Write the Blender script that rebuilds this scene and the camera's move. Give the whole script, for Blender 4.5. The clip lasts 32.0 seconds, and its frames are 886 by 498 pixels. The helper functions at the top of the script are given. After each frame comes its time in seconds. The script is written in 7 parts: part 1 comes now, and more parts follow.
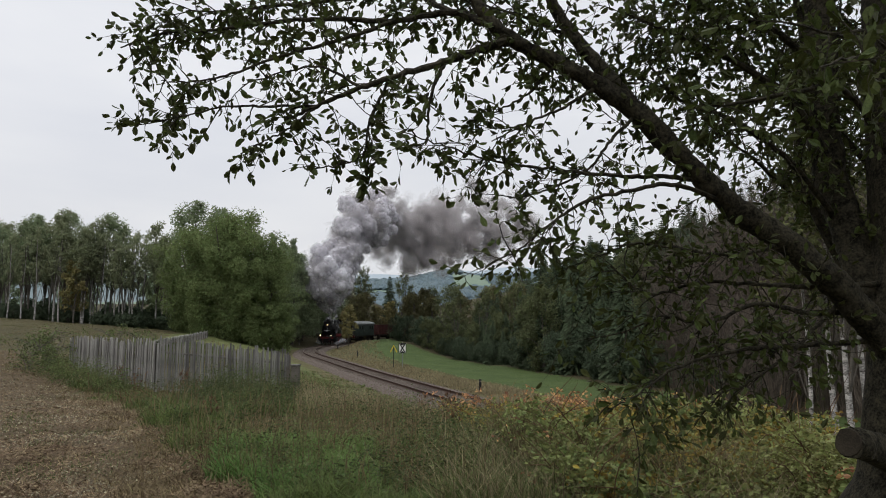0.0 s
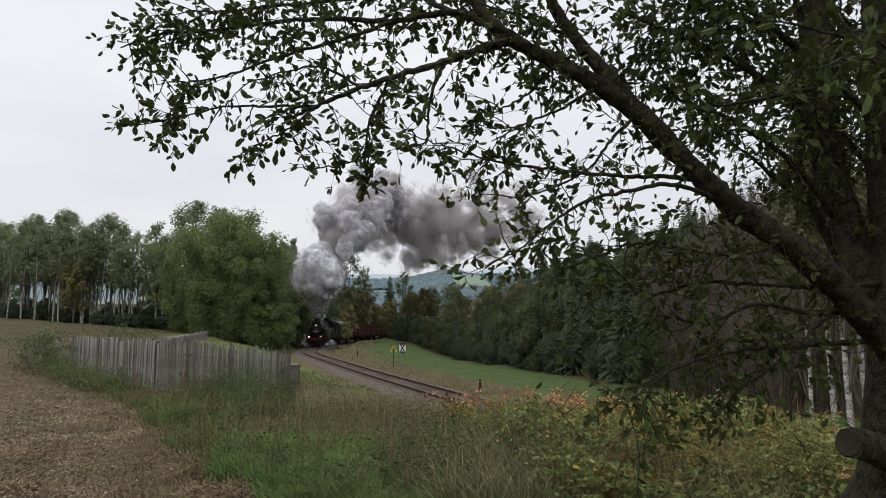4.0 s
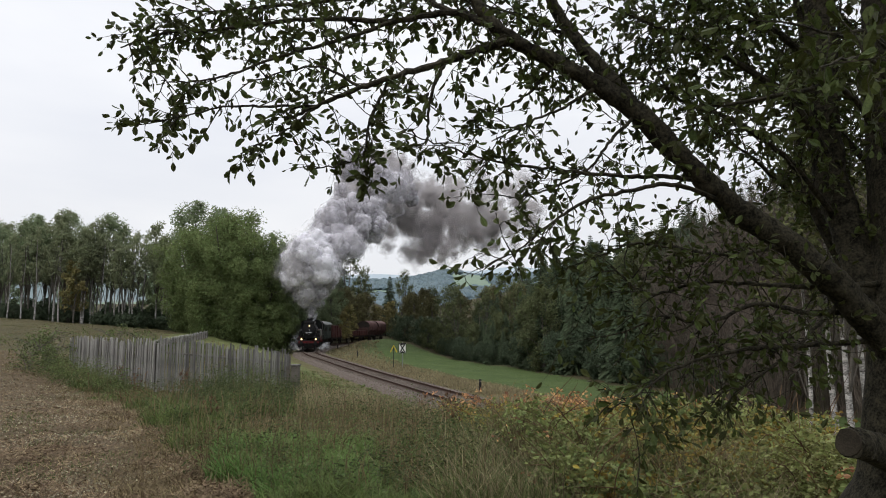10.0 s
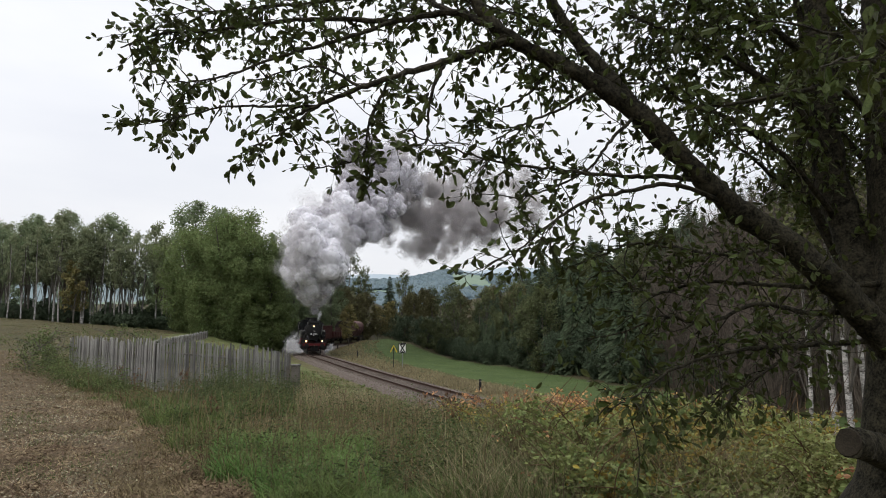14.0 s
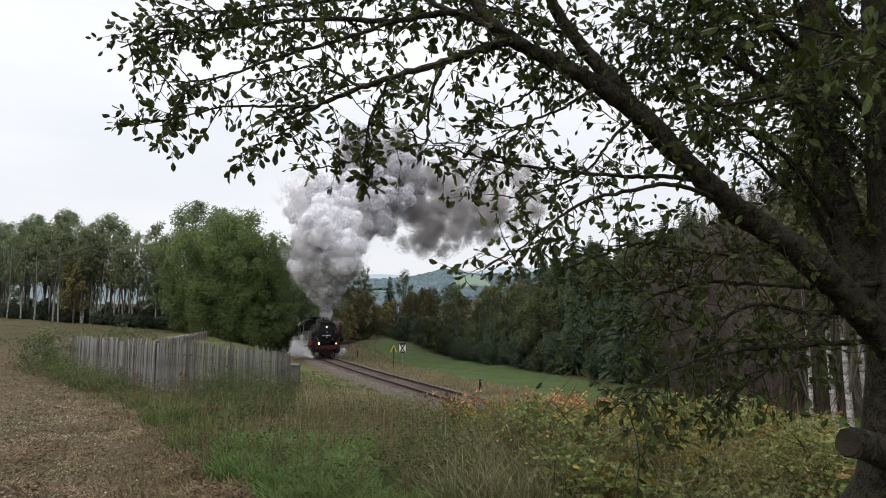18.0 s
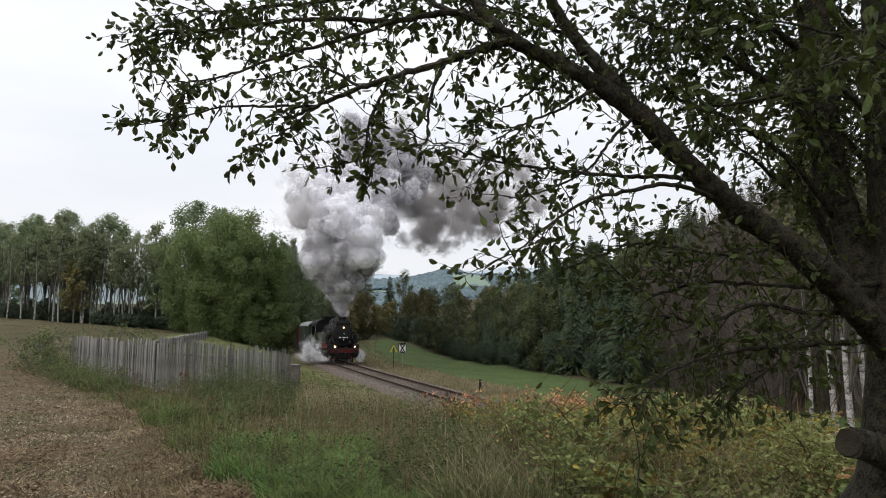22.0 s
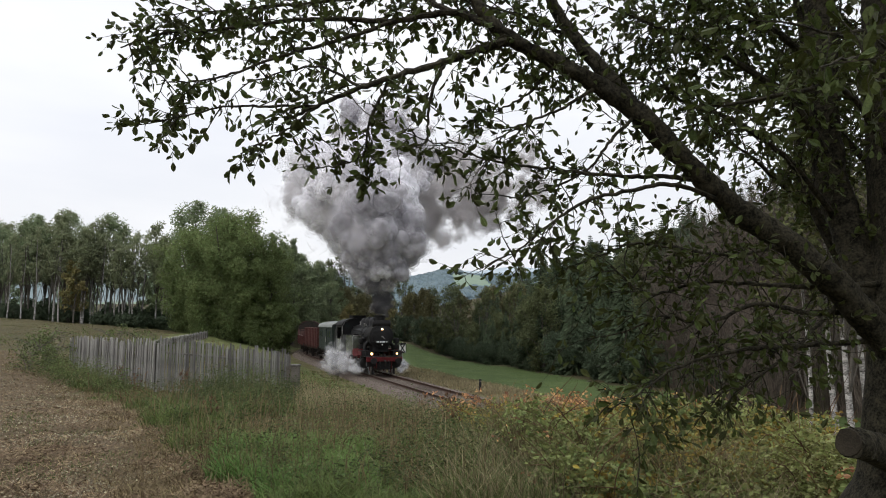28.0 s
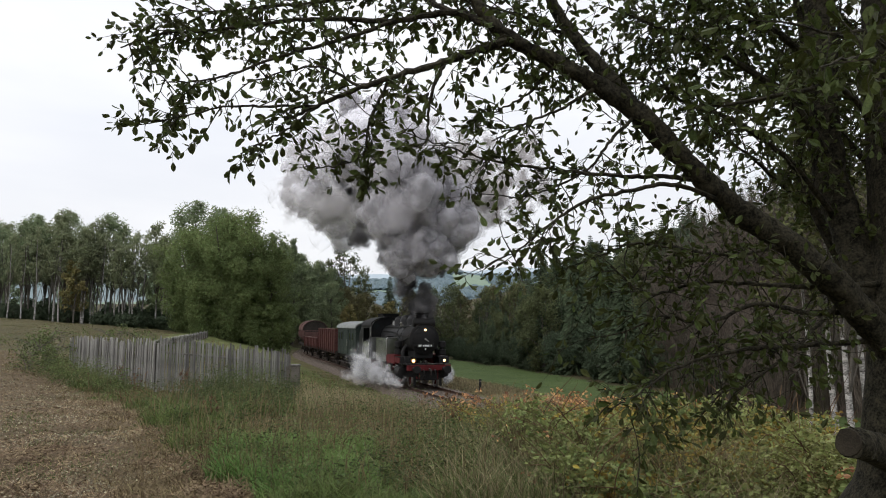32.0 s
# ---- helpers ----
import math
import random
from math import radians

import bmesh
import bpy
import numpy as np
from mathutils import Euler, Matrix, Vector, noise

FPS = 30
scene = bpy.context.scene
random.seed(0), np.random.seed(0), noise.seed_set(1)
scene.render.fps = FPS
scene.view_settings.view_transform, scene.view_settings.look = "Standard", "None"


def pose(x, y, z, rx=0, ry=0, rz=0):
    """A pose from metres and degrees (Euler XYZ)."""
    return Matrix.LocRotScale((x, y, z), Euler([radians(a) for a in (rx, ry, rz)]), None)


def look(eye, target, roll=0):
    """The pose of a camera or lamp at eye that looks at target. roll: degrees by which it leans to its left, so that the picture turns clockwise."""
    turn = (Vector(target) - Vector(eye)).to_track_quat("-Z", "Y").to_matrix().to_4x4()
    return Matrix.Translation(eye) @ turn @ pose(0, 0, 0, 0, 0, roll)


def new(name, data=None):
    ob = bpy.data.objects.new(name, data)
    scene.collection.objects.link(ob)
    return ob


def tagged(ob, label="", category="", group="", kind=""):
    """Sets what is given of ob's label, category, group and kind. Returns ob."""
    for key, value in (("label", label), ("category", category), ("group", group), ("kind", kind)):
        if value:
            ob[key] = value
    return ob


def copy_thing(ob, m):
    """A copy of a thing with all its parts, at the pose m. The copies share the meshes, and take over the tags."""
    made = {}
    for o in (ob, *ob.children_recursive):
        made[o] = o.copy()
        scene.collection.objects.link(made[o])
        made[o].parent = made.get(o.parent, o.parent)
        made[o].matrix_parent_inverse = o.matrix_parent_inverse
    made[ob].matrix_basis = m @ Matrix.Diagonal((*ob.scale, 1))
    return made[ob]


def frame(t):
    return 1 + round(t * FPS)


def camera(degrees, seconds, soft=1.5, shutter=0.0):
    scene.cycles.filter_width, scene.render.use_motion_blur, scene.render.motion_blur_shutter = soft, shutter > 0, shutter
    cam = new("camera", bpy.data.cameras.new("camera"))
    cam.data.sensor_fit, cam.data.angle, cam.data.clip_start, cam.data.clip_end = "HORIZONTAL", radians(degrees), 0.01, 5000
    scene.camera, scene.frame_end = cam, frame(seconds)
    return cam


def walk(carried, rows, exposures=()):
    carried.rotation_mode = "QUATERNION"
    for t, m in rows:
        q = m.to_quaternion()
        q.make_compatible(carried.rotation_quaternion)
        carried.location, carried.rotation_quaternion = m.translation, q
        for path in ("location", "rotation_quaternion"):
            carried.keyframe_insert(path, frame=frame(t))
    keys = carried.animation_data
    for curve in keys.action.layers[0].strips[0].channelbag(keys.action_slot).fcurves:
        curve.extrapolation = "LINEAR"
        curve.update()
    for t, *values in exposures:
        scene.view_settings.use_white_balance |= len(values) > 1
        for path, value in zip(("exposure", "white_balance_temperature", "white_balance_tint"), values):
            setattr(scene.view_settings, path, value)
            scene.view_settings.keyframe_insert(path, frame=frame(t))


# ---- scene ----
import itertools

# ---------------------------------------------------------------- camera
EYE = (0.0, 0.0, 1.65)
cam = camera(64.0, 32.0, soft=1.0)
walk(cam, [(0.0, pose(*EYE, 90 + 6.19, 0, 0)), (32.0, pose(*EYE, 90 + 6.19, 0, 0))],
     exposures=[(0.0, -0.17), (3.0, -0.11), (6.0, -0.04), (12.0, 0.06), (20.0, 0.11), (32.0, 0.13)])

# ---------------------------------------------------------------- sky, sun, exposure
world = bpy.data.worlds.new("overcast")
scene.world = world
world.use_nodes = True
wn, wl = world.node_tree.nodes, world.node_tree.links
wn.clear()
w_out = wn.new("ShaderNodeOutputWorld")
w_bg = wn.new("ShaderNodeBackground")
w_sky = wn.new("ShaderNodeTexSky")
w_sky.sky_type = "NISHITA"
w_sky.sun_disc = False
w_sky.sun_elevation = radians(38)
w_sky.sun_rotation = radians(-70)
w_sky.air_density, w_sky.dust_density = 1.0, 4.0
# the cloud deck: an even pale veil over the sky, with broad soft streaks
w_co = wn.new("ShaderNodeTexCoord")
w_map = wn.new("ShaderNodeMapping")
w_map.inputs["Scale"].default_value = (1.2, 1.2, 5.0)
w_noise = wn.new("ShaderNodeTexNoise")
w_noise.inputs["Scale"].default_value = 1.6
w_noise.inputs["Detail"].default_value = 5.0
w_ramp = wn.new("ShaderNodeValToRGB")
w_ramp.color_ramp.elements[0].position, w_ramp.color_ramp.elements[0].color = 0.3, (0.77, 0.795, 0.86, 1)
w_ramp.color_ramp.elements[1].position, w_ramp.color_ramp.elements[1].color = 0.7, (0.91, 0.92, 0.95, 1)
w_mix = wn.new("ShaderNodeMixRGB")
w_mix.inputs["Fac"].default_value = 0.93
w_scale = wn.new("ShaderNodeVectorMath")
w_scale.operation = "SCALE"
w_scale.inputs["Scale"].default_value = 0.1
wl.new(w_co.outputs["Generated"], w_map.inputs["Vector"])
wl.new(w_map.outputs["Vector"], w_noise.inputs["Vector"])
wl.new(w_noise.outputs["Fac"], w_ramp.inputs["Fac"])
wl.new(w_sky.outputs["Color"], w_scale.inputs[0])
wl.new(w_scale.outputs["Vector"], w_mix.inputs["Color1"])
wl.new(w_ramp.outputs["Color"], w_mix.inputs["Color2"])
wl.new(w_mix.outputs["Color"], w_bg.inputs["Color"])
# an overcast sky is about two and a half times as bright overhead as at the horizon
w_sep = wn.new("ShaderNodeSeparateXYZ")
w_up = wn.new("ShaderNodeValToRGB")
w_up.color_ramp.interpolation = "EASE"
w_up.color_ramp.elements[0].position, w_up.color_ramp.elements[0].color = 0.0, (0.98, 0.98, 0.98, 1)
w_up.color_ramp.elements[1].position, w_up.color_ramp.elements[1].color = 1.0, (2.75, 2.75, 2.75, 1)
w_mid = w_up.color_ramp.elements.new(0.42)
w_mid.color = (1.10, 1.10, 1.10, 1)
wl.new(w_co.outputs["Generated"], w_sep.inputs["Vector"])
wl.new(w_sep.outputs["Z"], w_up.inputs["Fac"])
wl.new(w_up.outputs["Color"], w_bg.inputs["Strength"])
wl.new(w_bg.outputs["Background"], w_out.inputs["Surface"])

sun = new("sun", bpy.data.lights.new("sun", "SUN"))
sun.data.energy, sun.data.angle, sun.data.color = 1.0, radians(25), (1.0, 0.96, 0.9)
sun.matrix_world = look((-40, 10, 60), (0, 40, 0))


# ---------------------------------------------------------------- materials
def material(name, low, high, scale=3.0, rough=0.9, metal=0.0, bump=0.3, fine=14.0, sheen=0.0, island=0.0, random_ob=0.0, third=None, through_light=0.0, stretch=(1, 1, 1), spec=0.12):
    """Two colours mixed by a coarse and a fine noise in object space, fine relief, and a change of tone from piece to piece."""
    m = bpy.data.materials.new(name)
    m.use_nodes = True
    n, l = m.node_tree.nodes, m.node_tree.links
    bsdf = n["Principled BSDF"]
    co = n.new("ShaderNodeTexCoord")
    mp = n.new("ShaderNodeMapping")
    mp.inputs["Scale"].default_value = stretch
    l.new(co.outputs["Object"], mp.inputs["Vector"])
    a = n.new("ShaderNodeTexNoise")
    a.inputs["Scale"].default_value, a.inputs["Detail"].default_value = scale, 6.0
    b = n.new("ShaderNodeTexNoise")
    b.inputs["Scale"].default_value, b.inputs["Detail"].default_value = scale * fine, 4.0
    for t in (a, b):
        l.new(mp.outputs["Vector"], t.inputs["Vector"])
    add = n.new("ShaderNodeMath")
    add.operation = "ADD"
    half = n.new("ShaderNodeMath")
    half.operation = "MULTIPLY"
    half.inputs[1].default_value = 0.5
    l.new(a.outputs["Fac"], add.inputs[0])
    l.new(b.outputs["Fac"], add.inputs[1])
    l.new(add.outputs[0], half.inputs[0])
    ramp = n.new("ShaderNodeValToRGB")
    e = ramp.color_ramp.elements
    e[0].position, e[0].color = 0.38, (*low, 1)
    e[1].position, e[1].color = 0.62, (*high, 1)
    if third:
        t = e.new(0.74)
        t.color = (*third, 1)
    l.new(half.outputs[0], ramp.inputs["Fac"])
    col = ramp.outputs["Color"]
    if island or random_ob:
        if island:
            src = n.new("ShaderNodeNewGeometry").outputs["Random Per Island"]
        else:
            src = n.new("ShaderNodeObjectInfo").outputs["Random"]
        amount = island or random_ob
        mr = n.new("ShaderNodeMapRange")
        mr.inputs["To Min"].default_value, mr.inputs["To Max"].default_value = 1 - amount, 1 + amount
        l.new(src, mr.inputs["Value"])
        hsv = n.new("ShaderNodeHueSaturation")
        hue = n.new("ShaderNodeMapRange")
        hue.inputs["To Min"].default_value, hue.inputs["To Max"].default_value = 0.5 - 0.05 * amount, 0.5 + 0.05 * amount
        l.new(src, hue.inputs["Value"])
        l.new(mr.outputs["Result"], hsv.inputs["Value"])
        l.new(hue.outputs["Result"], hsv.inputs["Hue"])
        l.new(col, hsv.inputs["Color"])
        col = hsv.outputs["Color"]
    l.new(col, bsdf.inputs["Base Color"])
    bsdf.inputs["Roughness"].default_value = rough
    bsdf.inputs["Metallic"].default_value = metal
    bsdf.inputs["Specular IOR Level"].default_value = spec
    if bump:
        bp = n.new("ShaderNodeBump")
        bp.inputs["Strength"].default_value = bump
        bp.inputs["Distance"].default_value = 0.3 / (scale * 2)
        l.new(half.outputs[0], bp.inputs["Height"])
        l.new(bp.outputs["Normal"], bsdf.inputs["Normal"])
    if through_light:
        tr = n.new("ShaderNodeBsdfTranslucent")
        l.new(col, tr.inputs["Color"])
        mx = n.new("ShaderNodeMixShader")
        mx.inputs["Fac"].default_value = through_light
        l.new(bsdf.outputs["BSDF"], mx.inputs[1])
        l.new(tr.outputs["BSDF"], mx.inputs[2])
        l.new(mx.outputs["Shader"], n["Material Output"].inputs["Surface"])
    return m


def vapour(name, low, high, alpha, scale=0.9, soft=False):
    """Smoke or steam: pale, matt and partly see-through. soft: thin sheets that fade out towards their own edges."""
    m = bpy.data.materials.new(name)
    m.use_nodes = True
    n, l = m.node_tree.nodes, m.node_tree.links
    n.remove(n["Principled BSDF"])
    co = n.new("ShaderNodeTexCoord")
    a = n.new("ShaderNodeTexNoise")
    a.inputs["Scale"].default_value, a.inputs["Detail"].default_value = scale, 5.0
    l.new(co.outputs["Object"], a.inputs["Vector"])
    ramp = n.new("ShaderNodeValToRGB")
    e = ramp.color_ramp.elements
    e[0].position, e[0].color = 0.35, (*low, 1)
    e[1].position, e[1].color = 0.65, (*high, 1)
    l.new(a.outputs["Fac"], ramp.inputs["Fac"])
    dif = n.new("ShaderNodeBsdfDiffuse")
    trl = n.new("ShaderNodeBsdfTranslucent")
    l.new(ramp.outputs["Color"], dif.inputs["Color"])
    l.new(ramp.outputs["Color"], trl.inputs["Color"])
    m1 = n.new("ShaderNodeMixShader")
    m1.inputs["Fac"].default_value = 0.5
    l.new(dif.outputs["BSDF"], m1.inputs[1])
    l.new(trl.outputs["BSDF"], m1.inputs[2])
    clear = n.new("ShaderNodeBsdfTransparent")
    mr = n.new("ShaderNodeMapRange")
    if soft:
        dist = n.new("ShaderNodeVectorMath")
        dist.operation = "LENGTH"
        l.new(co.outputs["UV"], dist.inputs[0])
        mr.interpolation_type = "SMOOTHSTEP"
        mr.inputs["From Min"].default_value, mr.inputs["From Max"].default_value = 0.0, 1.0
        mr.inputs["To Min"].default_value, mr.inputs["To Max"].default_value = alpha, 0.0
        l.new(dist.outputs["Value"], mr.inputs["Value"])
    else:
        fine = n.new("ShaderNodeTexNoise")
        fine.inputs["Scale"].default_value, fine.inputs["Detail"].default_value = 3.0, 4.0
        l.new(co.outputs["Object"], fine.inputs["Vector"])
        relief = n.new("ShaderNodeBump")
        relief.inputs["Strength"].default_value, relief.inputs["Distance"].default_value = 0.6, 0.2
        l.new(fine.outputs["Fac"], relief.inputs["Height"])
        l.new(relief.outputs["Normal"], dif.inputs["Normal"])
        mr.inputs["From Min"].default_value, mr.inputs["From Max"].default_value = 0.3, 0.7
        mr.inputs["To Min"].default_value, mr.inputs["To Max"].default_value = alpha * 0.6, min(1.0, alpha * 1.4)
        l.new(a.outputs["Fac"], mr.inputs["Value"])
    m2 = n.new("ShaderNodeMixShader")
    l.new(mr.outputs["Result"], m2.inputs["Fac"])
    l.new(clear.outputs["BSDF"], m2.inputs[1])
    l.new(m1.outputs["Shader"], m2.inputs[2])
    l.new(m2.outputs["Shader"], n["Material Output"].inputs["Surface"])
    return m


def glow(name, colour, strength):
    m = bpy.data.materials.new(name)
    m.use_nodes = True
    b = m.node_tree.nodes["Principled BSDF"]
    b.inputs["Base Color"].default_value = (*colour, 1)
    b.inputs["Emission Color"].default_value = (*colour, 1)
    b.inputs["Emission Strength"].default_value = strength
    return m


M_STUBBLE = material("stubble_field", (0.062, 0.046, 0.025), (0.13, 0.097, 0.058), 0.7, bump=1.0, third=(0.18, 0.137, 0.086), fine=34.0)
M_MEADOW = material("meadow", (0.034, 0.054, 0.015), (0.06, 0.085, 0.027), 0.5, bump=0.5, fine=20)
M_VERGE = material("rough_verge", (0.05, 0.05, 0.02), (0.11, 0.097, 0.046), 0.9, bump=0.8, fine=16)
M_WOODFLOOR = material("wood_floor", (0.03, 0.03, 0.014), (0.07, 0.055, 0.03), 0.8, bump=0.8)
# far ground and woods: distance haze is put into these paler, bluer colours
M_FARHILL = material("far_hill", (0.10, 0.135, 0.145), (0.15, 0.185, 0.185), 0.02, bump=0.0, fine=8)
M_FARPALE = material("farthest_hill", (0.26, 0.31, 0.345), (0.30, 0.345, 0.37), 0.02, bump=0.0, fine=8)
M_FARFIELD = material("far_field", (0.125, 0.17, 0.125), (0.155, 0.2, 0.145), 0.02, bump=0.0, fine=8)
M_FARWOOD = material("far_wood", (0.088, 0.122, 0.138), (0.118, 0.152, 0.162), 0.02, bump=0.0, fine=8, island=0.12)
M_BALLAST = material("ballast", (0.06, 0.047, 0.039), (0.13, 0.105, 0.088), 6, bump=1.0, fine=6)
M_STONE = material("ballast_stone", (0.07, 0.056, 0.047), (0.15, 0.124, 0.105), 8, island=0.35)
M_SLEEPER = material("sleeper_wood", (0.05, 0.04, 0.032), (0.11, 0.09, 0.075), 4, random_ob=0.25)
M_RAIL = material("rail_rust", (0.035, 0.02, 0.015), (0.07, 0.042, 0.032), 5, rough=0.7, metal=0.3)
M_RAILTOP = material("rail_bright", (0.06, 0.046, 0.036), (0.13, 0.1, 0.082), 4, rough=0.6, metal=0.4, bump=0.05)
M_PICKET = material("weathered_picket", (0.1, 0.098, 0.092), (0.25, 0.238, 0.22), 3, random_ob=0.45, stretch=(6, 6, 0.6))
M_POST = material("old_post", (0.09, 0.08, 0.068), (0.19, 0.175, 0.155), 4, stretch=(4, 4, 0.7))
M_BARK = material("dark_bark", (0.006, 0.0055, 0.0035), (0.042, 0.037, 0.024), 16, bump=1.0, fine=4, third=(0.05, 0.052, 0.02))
M_BARKFAR = material("tree_bark", (0.06, 0.054, 0.045), (0.14, 0.127, 0.108), 3, bump=0.5)
M_BIRCH = material("birch_bark", (0.05, 0.045, 0.04), (0.50, 0.48, 0.45), 2.2, bump=0.3, fine=6, stretch=(1, 1, 3.4))
M_CUT = material("sawn_end", (0.022, 0.018, 0.013), (0.05, 0.042, 0.03), 8)
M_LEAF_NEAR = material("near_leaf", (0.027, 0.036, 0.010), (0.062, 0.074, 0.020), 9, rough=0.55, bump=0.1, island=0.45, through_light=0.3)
# willow, birch, alder and hill leaves are lightened to carry the haze over them
M_LEAF_GREEN = material("willow_leaf", (0.112, 0.15, 0.056), (0.185, 0.226, 0.09), 0.25, rough=0.7, bump=0, island=0.35, through_light=0.5)
M_LEAF_BIRCH = material("birch_leaf", (0.165, 0.19, 0.108), (0.26, 0.28, 0.168), 0.7, rough=0.7, bump=0, island=0.35, through_light=0.55)
M_LEAF_DARK = material("alder_leaf", (0.143, 0.183, 0.101), (0.24, 0.28, 0.158), 0.7, rough=0.7, bump=0, island=0.35, through_light=0.5)
M_HEDGE = material("hedge_leaf", (0.042, 0.06, 0.036), (0.082, 0.104, 0.061), 0.4, rough=0.7, bump=0, island=0.35, through_light=0.4)
M_LEAF_HILL = material("hill_leaf", (0.07, 0.083, 0.038), (0.125, 0.138, 0.064), 0.3, rough=0.7, bump=0, island=0.35, through_light=0.5)
M_BANKGRASS = material("bank_grass", (0.062, 0.076, 0.026), (0.12, 0.128, 0.05), 0.5, bump=0.7, fine=18)
M_FIELDFAR = material("field_aftermath", (0.05, 0.047, 0.022), (0.098, 0.084, 0.043), 0.4, bump=0.9, third=(0.065, 0.072, 0.03), fine=30)
M_LEAF_YELLOW = material("yellow_leaf", (0.15, 0.135, 0.055), (0.225, 0.19, 0.082), 0.9, rough=0.7, bump=0, island=0.4, through_light=0.3)
M_LEAF_BROWN = material("autumn_leaf", (0.085, 0.082, 0.037), (0.145, 0.132, 0.064), 0.9, rough=0.8, bump=0, island=0.4, through_light=0.4)
M_TWIG = material("bare_twigs", (0.055, 0.044, 0.036), (0.12, 0.098, 0.08), 2, rough=0.9, bump=0, island=0.3)
M_NEEDLE = material("spruce_needles", (0.032, 0.046, 0.026), (0.068, 0.085, 0.048), 0.9, rough=0.8, bump=0, island=0.3, spec=0.04)
M_GRASS = material("green_grass", (0.05, 0.075, 0.02), (0.11, 0.135, 0.042), 0.6, rough=0.6, bump=0, island=0.4, through_light=0.3)
M_LUSH = material("lush_grass", (0.068, 0.125, 0.03), (0.135, 0.195, 0.058), 0.6, rough=0.6, bump=0, island=0.4, through_light=0.3)
M_DRY = material("dry_grass", (0.09, 0.07, 0.036), (0.19, 0.145, 0.082), 0.6, rough=0.8, bump=0, island=0.4, through_light=0.2)
M_STRAW = material("straw_grass", (0.15, 0.125, 0.07), (0.26, 0.215, 0.13), 0.6, rough=0.8, bump=0, island=0.4, through_light=0.25)
M_RANK = material("rank_weed_leaf", (0.034, 0.05, 0.017), (0.078, 0.09, 0.034), 0.8, rough=0.6, bump=0, island=0.45, through_light=0.25)
M_LEAF_BANK = material("bank_birch_leaf", (0.05, 0.056, 0.022), (0.10, 0.10, 0.04), 0.8, rough=0.7, bump=0, island=0.45, through_light=0.3)
M_DOCK = material("dock_stalk", (0.085, 0.05, 0.028), (0.15, 0.092, 0.055), 2.0, rough=0.8, bump=0, island=0.4, through_light=0.15)
M_HAY = material("cut_hay", (0.088, 0.061, 0.036), (0.235, 0.172, 0.108), 1.2, rough=0.9, bump=0, island=0.45)
M_LITTER = material("dry_leaf_litter", (0.13, 0.112, 0.07), (0.29, 0.26, 0.185), 1.2, rough=0.9, bump=0, island=0.5)
M_WEED = material("weed_leaf", (0.06, 0.085, 0.03), (0.13, 0.145, 0.055), 0.8, rough=0.6, bump=0, island=0.45, through_light=0.3)
M_BRAMBLE = material("bramble_leaf", (0.09, 0.125, 0.04), (0.245, 0.25, 0.092), 0.5, rough=0.5, bump=0, island=0.5, through_light=0.35)
M_BRAMBLE_Y = material("bramble_leaf_yellow", (0.17, 0.13, 0.03), (0.29, 0.21, 0.05), 1.5, rough=0.5, bump=0, island=0.4, through_light=0.25)
M_BRAMBLE_R = material("bramble_leaf_red", (0.32, 0.145, 0.068), (0.48, 0.27, 0.135), 1.5, rough=0.5, bump=0, island=0.4, through_light=0.3)
M_BLACK = material("engine_black", (0.004, 0.004, 0.0045), (0.01, 0.01, 0.0105), 2, rough=0.5, bump=0.05, spec=0.2)
M_SOOT = material("sooty_black", (0.004, 0.0038, 0.0038), (0.012, 0.0112, 0.011), 2, rough=0.7, bump=0.1, spec=0.2)
# glossy black paint; the reflected sky and field are put in as paler olive
M_TANK_SHEEN = material("tank_sheen", (0.05, 0.055, 0.042), (0.075, 0.08, 0.062), 1, rough=0.22, bump=0.02, spec=0.6)
M_RED = material("frame_red", (0.05, 0.007, 0.008), (0.10, 0.014, 0.015), 2, rough=0.55, bump=0.1)
M_STEEL = material("bright_steel", (0.22, 0.21, 0.20), (0.4, 0.39, 0.37), 3, rough=0.35, metal=0.9, bump=0.05)
M_WHITE = material("white_paint", (0.55, 0.55, 0.53), (0.72, 0.72, 0.70), 3, rough=0.5, bump=0.05)
M_YELLOW = material("yellow_paint", (0.50, 0.36, 0.03), (0.66, 0.48, 0.05), 3, rough=0.5, bump=0.05)
M_SIGNBLACK = material("black_paint", (0.012, 0.012, 0.012), (0.025, 0.025, 0.025), 3, rough=0.5, bump=0.05)
M_GALV = material("galvanised_post", (0.18, 0.18, 0.18), (0.30, 0.30, 0.30), 5, rough=0.6, metal=0.5, bump=0.05)
M_VAN = material("van_green", (0.018, 0.025, 0.021), (0.034, 0.043, 0.036), 1.5, rough=0.6, bump=0.1)
M_VANROOF = material("van_roof_grey", (0.15, 0.16, 0.155), (0.235, 0.245, 0.235), 1.5, rough=0.7, bump=0.1)
M_WAGON = material("wagon_red_brown", (0.048, 0.019, 0.017), (0.088, 0.036, 0.032), 1.4, rough=0.75, bump=0.15)
M_HOPPER = material("hopper_maroon", (0.07, 0.038, 0.035), (0.125, 0.071, 0.064), 1.2, rough=0.6, bump=0.1)
M_UNDER = material("underframe_grime", (0.018, 0.015, 0.013), (0.04, 0.034, 0.03), 2, rough=0.85, bump=0.2)
M_COAL = material("coal", (0.008, 0.008, 0.009), (0.03, 0.03, 0.032), 6, rough=0.5, bump=1.0)
M_GLASS = material("dark_glass", (0.02, 0.024, 0.025), (0.03, 0.034, 0.035), 1, rough=0.08, bump=0, spec=0.6)
